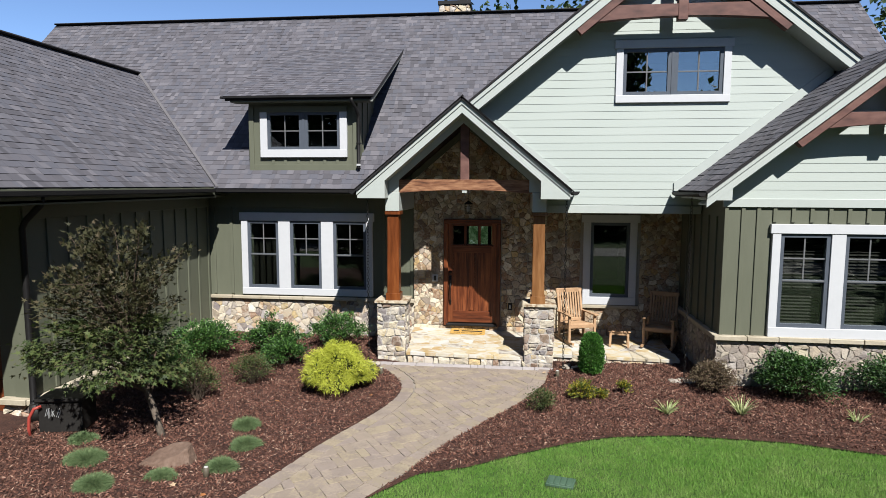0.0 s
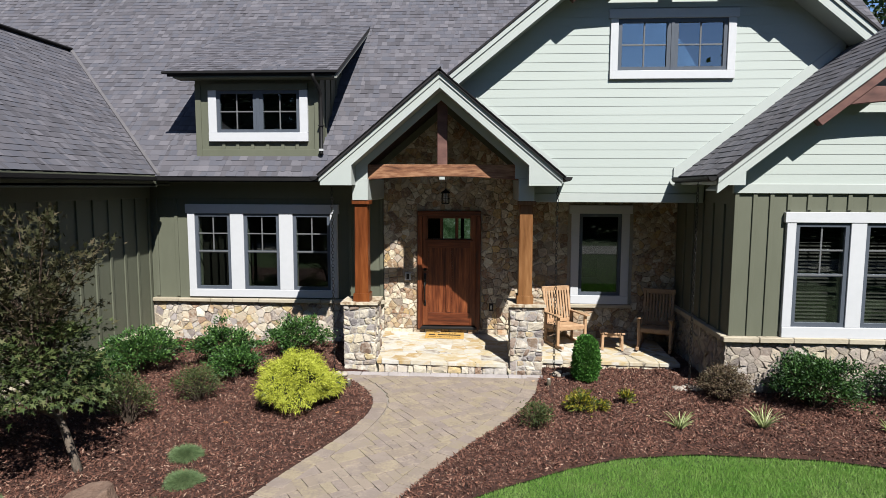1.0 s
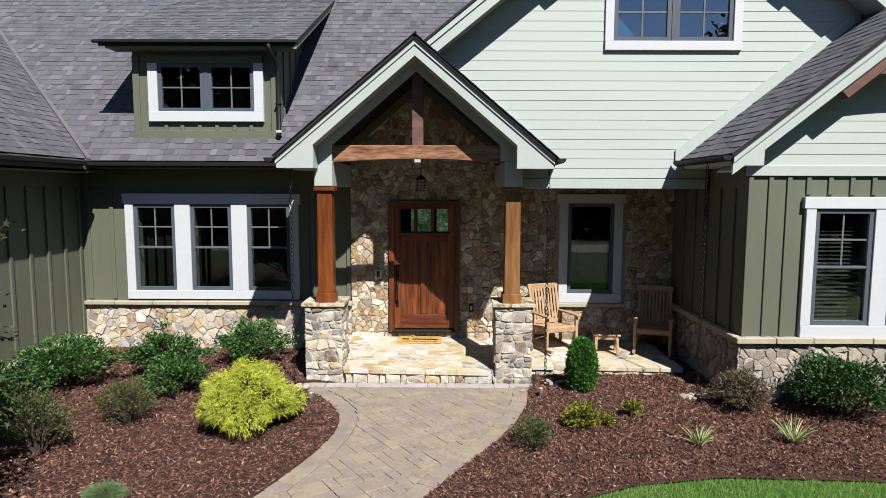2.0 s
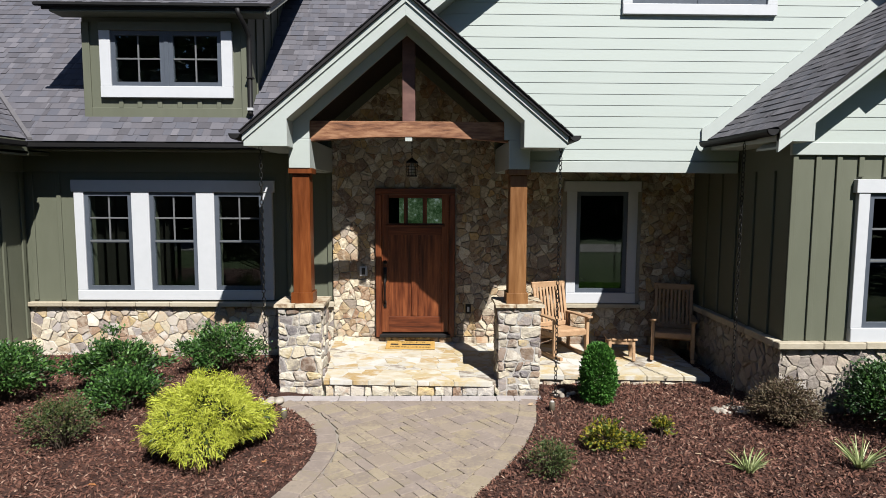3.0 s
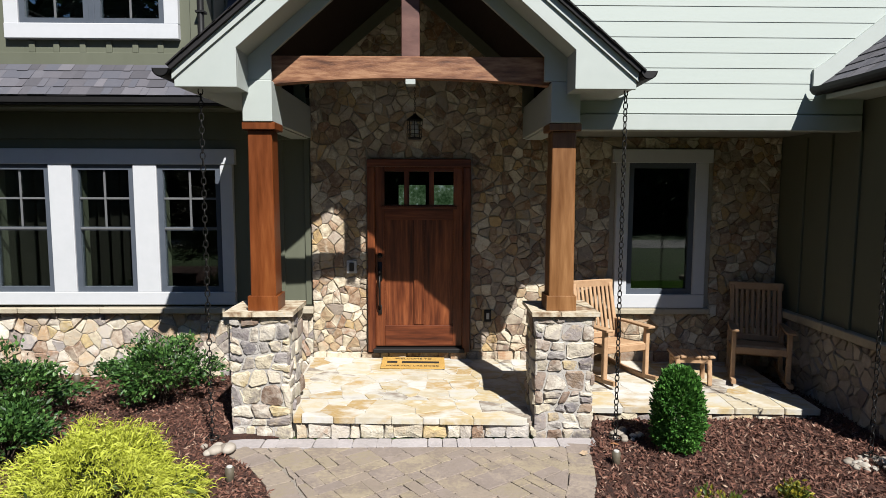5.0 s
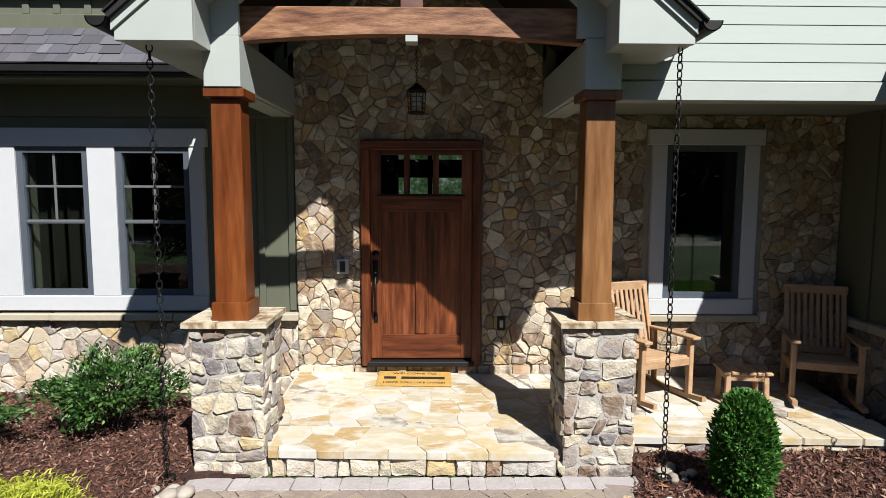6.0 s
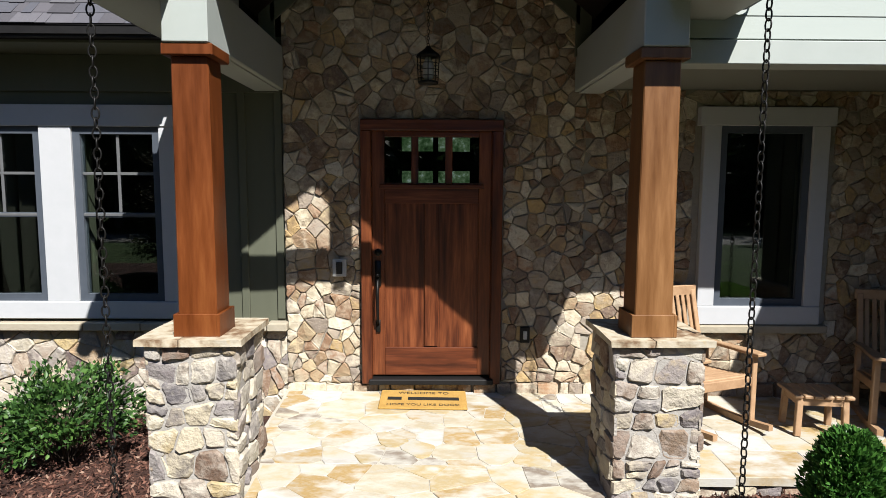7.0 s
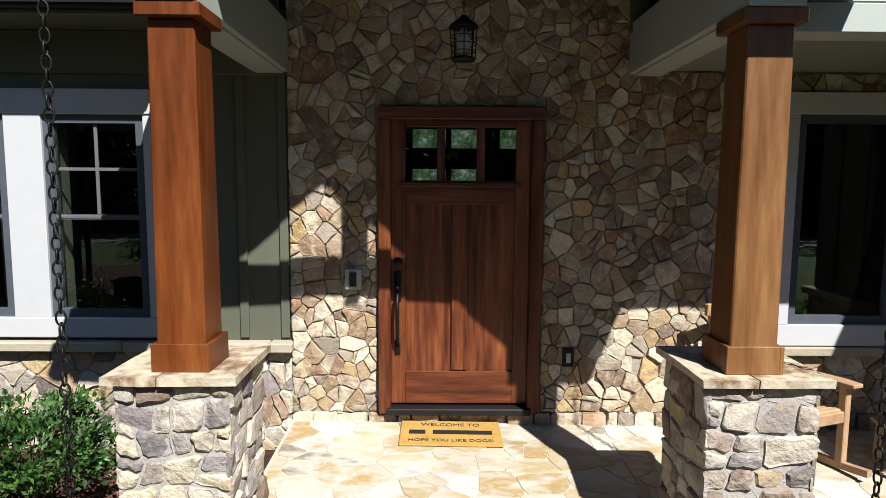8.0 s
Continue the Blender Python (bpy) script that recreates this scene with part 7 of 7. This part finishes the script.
# ---- many pieces: shingles, wall stones, pavers ----
shingles("shingles_beyond", [[(x, (y - 11.55) / R2) for x, y in p] for p in (
    [(-12.4, 14.3), (-9.1, 14.3), (-9.1, 15.93), (-12.4, 15.93)], [(-9.1, 14.3), (-5.8, 11.55), (-5.8, 15.93), (-9.1, 15.93)],
    [(-5.8, 11.55), (-2.54, 11.55), (-2.54, 15.93), (-5.8, 15.93)], [(-2.54, 11.57), (2.68, 15.74), (2.68, 15.93), (-2.54, 15.93)],
    [(2.68, 15.74), (7.2, 12.1), (8.0, 12.1), (8.0, 15.93), (2.68, 15.93)])], (0, 11.55, 3.0), (1, 0, 0), (0, R2, R2), (0, -R2, R2), roof_main, 201, (-5.9, -2.4, -0.2, 1.2))
sl = math.hypot(3.3, 2.72)
shingles("shingles_beyond", [[(4.6, 0), (11.6, 0), (14.32, sl), (4.6, sl)]], (-5.8, 0, 3.03), (0, 1, 0), (-3.3 / sl, 0, 2.72 / sl), (2.72 / sl, 0, 3.3 / sl), roof_west, 202, (6.5, 12, 0, 0.5))
dl = math.hypot(1, DS)
shingles("shingles_beyond", [[(-5.60, 0), (-2.60, 0), (-2.60, 3.28 * dl), (-5.60, 3.28 * dl)]], (0, 11.62, 4.785), (1, 0, 0), (0, 1 / dl, DS / dl), (0, -DS / dl, 1 / dl), roof_dormer, 203, (-5.6, -2.4, 0, 0.3))
shingles("shingles_beyond", [[(-10.76, 0), (-9.25, 0), (-9.25, 3.29), (-10.76, 3.29)]], (2.82, 0, 3.004), (0, -1, 0), (0.7809, 0, 0.6247), (-0.6247, 0, 0.7809), roof_wing, 204, (-11, -9, 0, 1.5))
for pts4, n4 in (([(-2.57, 3.008), (-0.78, 4.51)], -1), ([(-0.78, 4.51), (1.01, 3.008)], 1)):
    (x0, z0), (x1, z1) = pts4
    l = math.hypot(x1 - x0, z1 - z0)
    u = Vector(((x1 - x0) / l, 0, (z1 - z0) / l))
    for k in range(15):
        a = u * (l * k / 15)
        bar("edge_shingle", 0, l / 15 + 0.03, -0.015, 0.16, 0.0, 0.010, M_RIDGE, roof_porch, "", 0).matrix_basis = Matrix.Translation(Vector((x0, 10.07, z0)) + a) @ Matrix.Rotation(-math.atan2(u.z, u.x) + (0.02 if n4 > 0 else -0.02), 4, "Y")

# entry wall
rng = random.Random(401)
polys = []
for c in cells([(-1.90, 0.295), (3.22, 0.295), (3.22, 4.28), (-1.90, 4.28)], 0.106, rng, [(-1.30, -0.16, 0.29, 2.425), (1.36, 2.48, 0.72, 2.54)], 1.14, 0.5, 0.27, 0.40):
    cx = sum(p[0] for p in c) / len(c)
    if cx > 0.5:
        c = cut(c, 0, 2.66, 0, -1)
    else:
        c = inside_cut(c, [(-1.90, 0.0), (0.49, 0.0), (0.49, 3.18), (-0.78, 4.25), (-1.90, 3.29)])
    if len(c) >= 3 and area(c) > 0.002:
        polys.append(c)
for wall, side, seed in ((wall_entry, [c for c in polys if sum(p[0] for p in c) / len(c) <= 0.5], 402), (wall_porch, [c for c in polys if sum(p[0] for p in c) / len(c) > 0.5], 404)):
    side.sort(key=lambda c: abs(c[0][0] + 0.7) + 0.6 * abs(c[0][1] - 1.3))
    stones(side, (0, 12.05, 0), (1, 0, 0), (0, 0, 1), (0, -1, 0), wall, seed, (0.012, 0.028), 340, mats=(M_ENTRY_SHADED, M_ENTRY_SHADED_J), gap=0.0014, round_off=0.08, rim=0.006)
x = -1.90
course = []
while x < 3.2:
    w = rng.uniform(0.08, 0.22)
    course.append([(x, 0.12), (x + w, 0.12), (x + w + rng.uniform(-0.012, 0.012), 0.297), (x + rng.uniform(-0.012, 0.012), 0.297)])
    x += w
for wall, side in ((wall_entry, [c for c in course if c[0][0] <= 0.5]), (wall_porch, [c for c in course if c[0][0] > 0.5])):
    stones(side, (0, 12.05, 0), (1, 0, 0), (0, 0, 1), (0, -1, 0), wall, 403, (0.030, 0.045), name="base_stone", mats=(M_ENTRY_SHADED, M_ENTRY_SHADED_J), gap=0.0014, round_off=0.08, rim=0.006)
bar("window_ledge", 1.36, 2.48, 11.97, 12.06, 0.725, 0.79, M_LEDGE, wall_porch, "", 0.008)
rng = random.Random(411)
stones(cells([(-6.19, -0.05), (-1.90, -0.05), (-1.90, 0.735), (-6.19, 0.735)], 0.122, rng, (), 1.16, 0.5, 0.28, 0.34), (0, 12.055, 0), (1, 0, 0), (0, 0, 1), (0, -1, 0), wainscot_front, 412, (0.010, 0.024), gap=0.0022, round_off=0.08, rim=0.007)
stones(cells([(3.19, -0.05), (7.57, -0.05), (7.57, 0.745), (3.19, 0.745)], 0.112, rng, (), 1.22, 0.5, 0.26, 0.36), (0, 9.675, 0), (1, 0, 0), (0, 0, 1), (0, -1, 0), wainscot_wing, 413, (0.010, 0.024), mats=(M_WING, M_WING_J), gap=0.0018, round_off=0.08, rim=0.006)
stones(cells([(-12.05, -0.05), (-9.64, -0.05), (-9.64, 0.745), (-12.05, 0.745)], 0.112, rng, (), 1.14, 0.48, 0.24, 0.24), (3.205, 0, 0), (0, -1, 0), (0, 0, 1), (-1, 0, 0), wainscot_wing, 414, (0.010, 0.024), mats=(M_WING, M_WING_J), name="side_stone", gap=0.0035, round_off=0.08, rim=0.007)
stones(cells([(-6.6, -0.05), (-6.2, -0.05), (-6.2, 0.19), (-6.6, 0.19)], 0.15, rng, (), 1.2), (0, 7.19, 0), (1, 0, 0), (0, 0, 1), (0, -1, 0), wainscot_west, 416, (0.03, 0.05))
stones(cells([(7.2, -0.05), (12.05, -0.05), (12.05, 0.19), (7.2, 0.19)], 0.15, rng, (), 1.2), (-6.175, 0, 0), (0, 1, 0), (0, 0, 1), (1, 0, 0), wainscot_west, 415, (0.03, 0.05))

# pavers: a border course along both sides and at the step, slanting rectangles between
rng = random.Random(501)
made_pavers = 0
pv, pf = [], []


def paver(poly, lift=0.0, material=None):
    global made_pavers
    p = shrink(tidy(poly, 0.01), 0.0016)
    if len(p) < 3 or area(p) < 0.0015:
        return
    if area(poly) < 0:
        return
    p = tidy(chop([(x + rng.uniform(-0.005, 0.005), y + rng.uniform(-0.005, 0.005)) for x, y in p], 0.09, rng), 0.004)
    k = len(p)
    cx, cy = sum(q[0] for q in p) / k, sum(q[1] for q in p) / k
    tx, ty = rng.uniform(-0.008, 0.008), rng.uniform(-0.008, 0.008)
    ins = [(cx + (x - cx) * (1 - 0.004 / max(0.02, math.hypot(x - cx, y - cy))), cy + (y - cy) * (1 - 0.004 / max(0.02, math.hypot(x - cx, y - cy)))) for x, y in p]
    v = [(x, y, -0.03) for x, y in p] + [(x, y, -0.0025 + lift) for x, y in p] + [(x, y, lift + (x - cx) * tx + (y - cy) * ty) for x, y in ins]
    f = [tuple(range(2 * k, 3 * k))]
    for i in range(k):
        j = (i + 1) % k
        f += [(i, j, k + j, k + i), (k + i, k + j, 2 * k + j, 2 * k + i)]
    if material or (cy > 7.4 and made_pavers < 300):
        raw("paver", v, f, material or M_PAVER, walkway)
        made_pavers += 1
    else:
        b = len(pv)
        pv.extend(v)
        pf.extend(tuple(b + i for i in q) for q in f)


def smooth_line(line, count):
    """Resample a line at even steps of length."""
    d = [0]
    for a, b in zip(line, line[1:]):
        d.append(d[-1] + math.hypot(b[0] - a[0], b[1] - a[1]))
    out = []
    for k in range(count + 1):
        t = d[-1] * k / count
        i = max(j for j in range(len(d)) if d[j] <= t + 1e-9)
        i = min(i, len(line) - 2)
        f = (t - d[i]) / (d[i + 1] - d[i])
        out.append((line[i][0] + (line[i + 1][0] - line[i][0]) * f, line[i][1] + (line[i + 1][1] - line[i][1]) * f))
    for _ in range(2):
        out = [out[0]] + [((a[0] + 2 * b[0] + c[0]) / 4, (a[1] + 2 * b[1] + c[1]) / 4) for a, b, c in zip(out, out[1:], out[2:])] + [out[-1]]
    return out


BORDER = 0.19
inner = {}
for side, line in ((1, WALK_L[1:]), (-1, WALK_R[1:])):
    pts = smooth_line(line, 46)
    edge, ins = [], []
    for i, p in enumerate(pts):
        a, b = pts[max(0, i - 1)], pts[min(len(pts) - 1, i + 1)]
        l = math.hypot(b[0] - a[0], b[1] - a[1])
        nx, ny = -(b[1] - a[1]) / l * side, (b[0] - a[0]) / l * side
        ins.append((p[0] + nx * BORDER, p[1] + ny * BORDER))
    inner[side] = ins
    for i in range(len(pts) - 1):
        q = [pts[i], pts[i + 1], ins[i + 1], ins[i]]
        if area(q) < 0:
            q = q[::-1]
        paver(q, rng.uniform(-0.001, 0.002))
x = -2.28
while x < 0.78:
    w = rng.choice((0.12, 0.2, 0.3))
    paver([(x, 10.17), (min(x + w, 0.79), 10.17), (min(x + w, 0.79), 10.345), (x, 10.345)], rng.uniform(-0.001, 0.002), M_PAVER_PALE)
    x += w
ang, u0 = radians(36), 0.108
ca, sa = math.cos(ang), math.sin(ang)
used = set()
cells_list = [(i, j) for j in range(-14, 105) for i in range(-56, 84)]
for i, j in cells_list:
    if (i, j) in used:
        continue
    wi, hj = rng.choice(((2, 1), (2, 2), (1, 2), (2, 2), (1, 1), (2, 1), (1, 2), (3, 2)))
    while any((i + a, j + b) in used for a in range(wi) for b in range(hj)):
        if wi > 1:
            wi -= 1
        else:
            hj -= 1
    for a in range(wi):
        for b in range(hj):
            used.add((i + a, j + b))
    q = [(i * u0, j * u0), ((i + wi) * u0, j * u0), ((i + wi) * u0, (j + hj) * u0), (i * u0, (j + hj) * u0)]
    q = [(-4.0 + a * ca - b * sa, 2.0 + a * sa + b * ca) for a, b in q]
    cx, cy = sum(p[0] for p in q) / 4, sum(p[1] for p in q) / 4
    if not (2.25 < cy < 10.35) or cx < along(WALK_L, cy) - 0.1 or cx > along(WALK_R, cy) + 0.1:
        continue
    q = cut(cut(q, 0, 10.168, 0, -1), 0, 2.36, 0, 1)
    for side in (1, -1):
        ins = inner[side]
        near = min(range(len(ins) - 1), key=lambda k: (ins[k][0] + ins[k + 1][0] - 2 * cx) ** 2 + (ins[k][1] + ins[k + 1][1] - 2 * cy) ** 2)
        for k in (near - 1, near, near + 1):
            if 0 <= k < len(ins) - 1 and len(q) >= 3:
                a, b = ins[k], ins[k + 1]
                if math.hypot((a[0] + b[0]) / 2 - cx, (a[1] + b[1]) / 2 - cy) < 0.75:
                    q = cut(q, a[0], a[1], -(b[1] - a[1]) * side, (b[0] - a[0]) * side)
    if len(q) >= 3:
        paver(q, rng.uniform(-0.0015, 0.002))
raw("pavers_beyond", pv, pf, M_PAVER_J, walkway, "", False, "stuff")
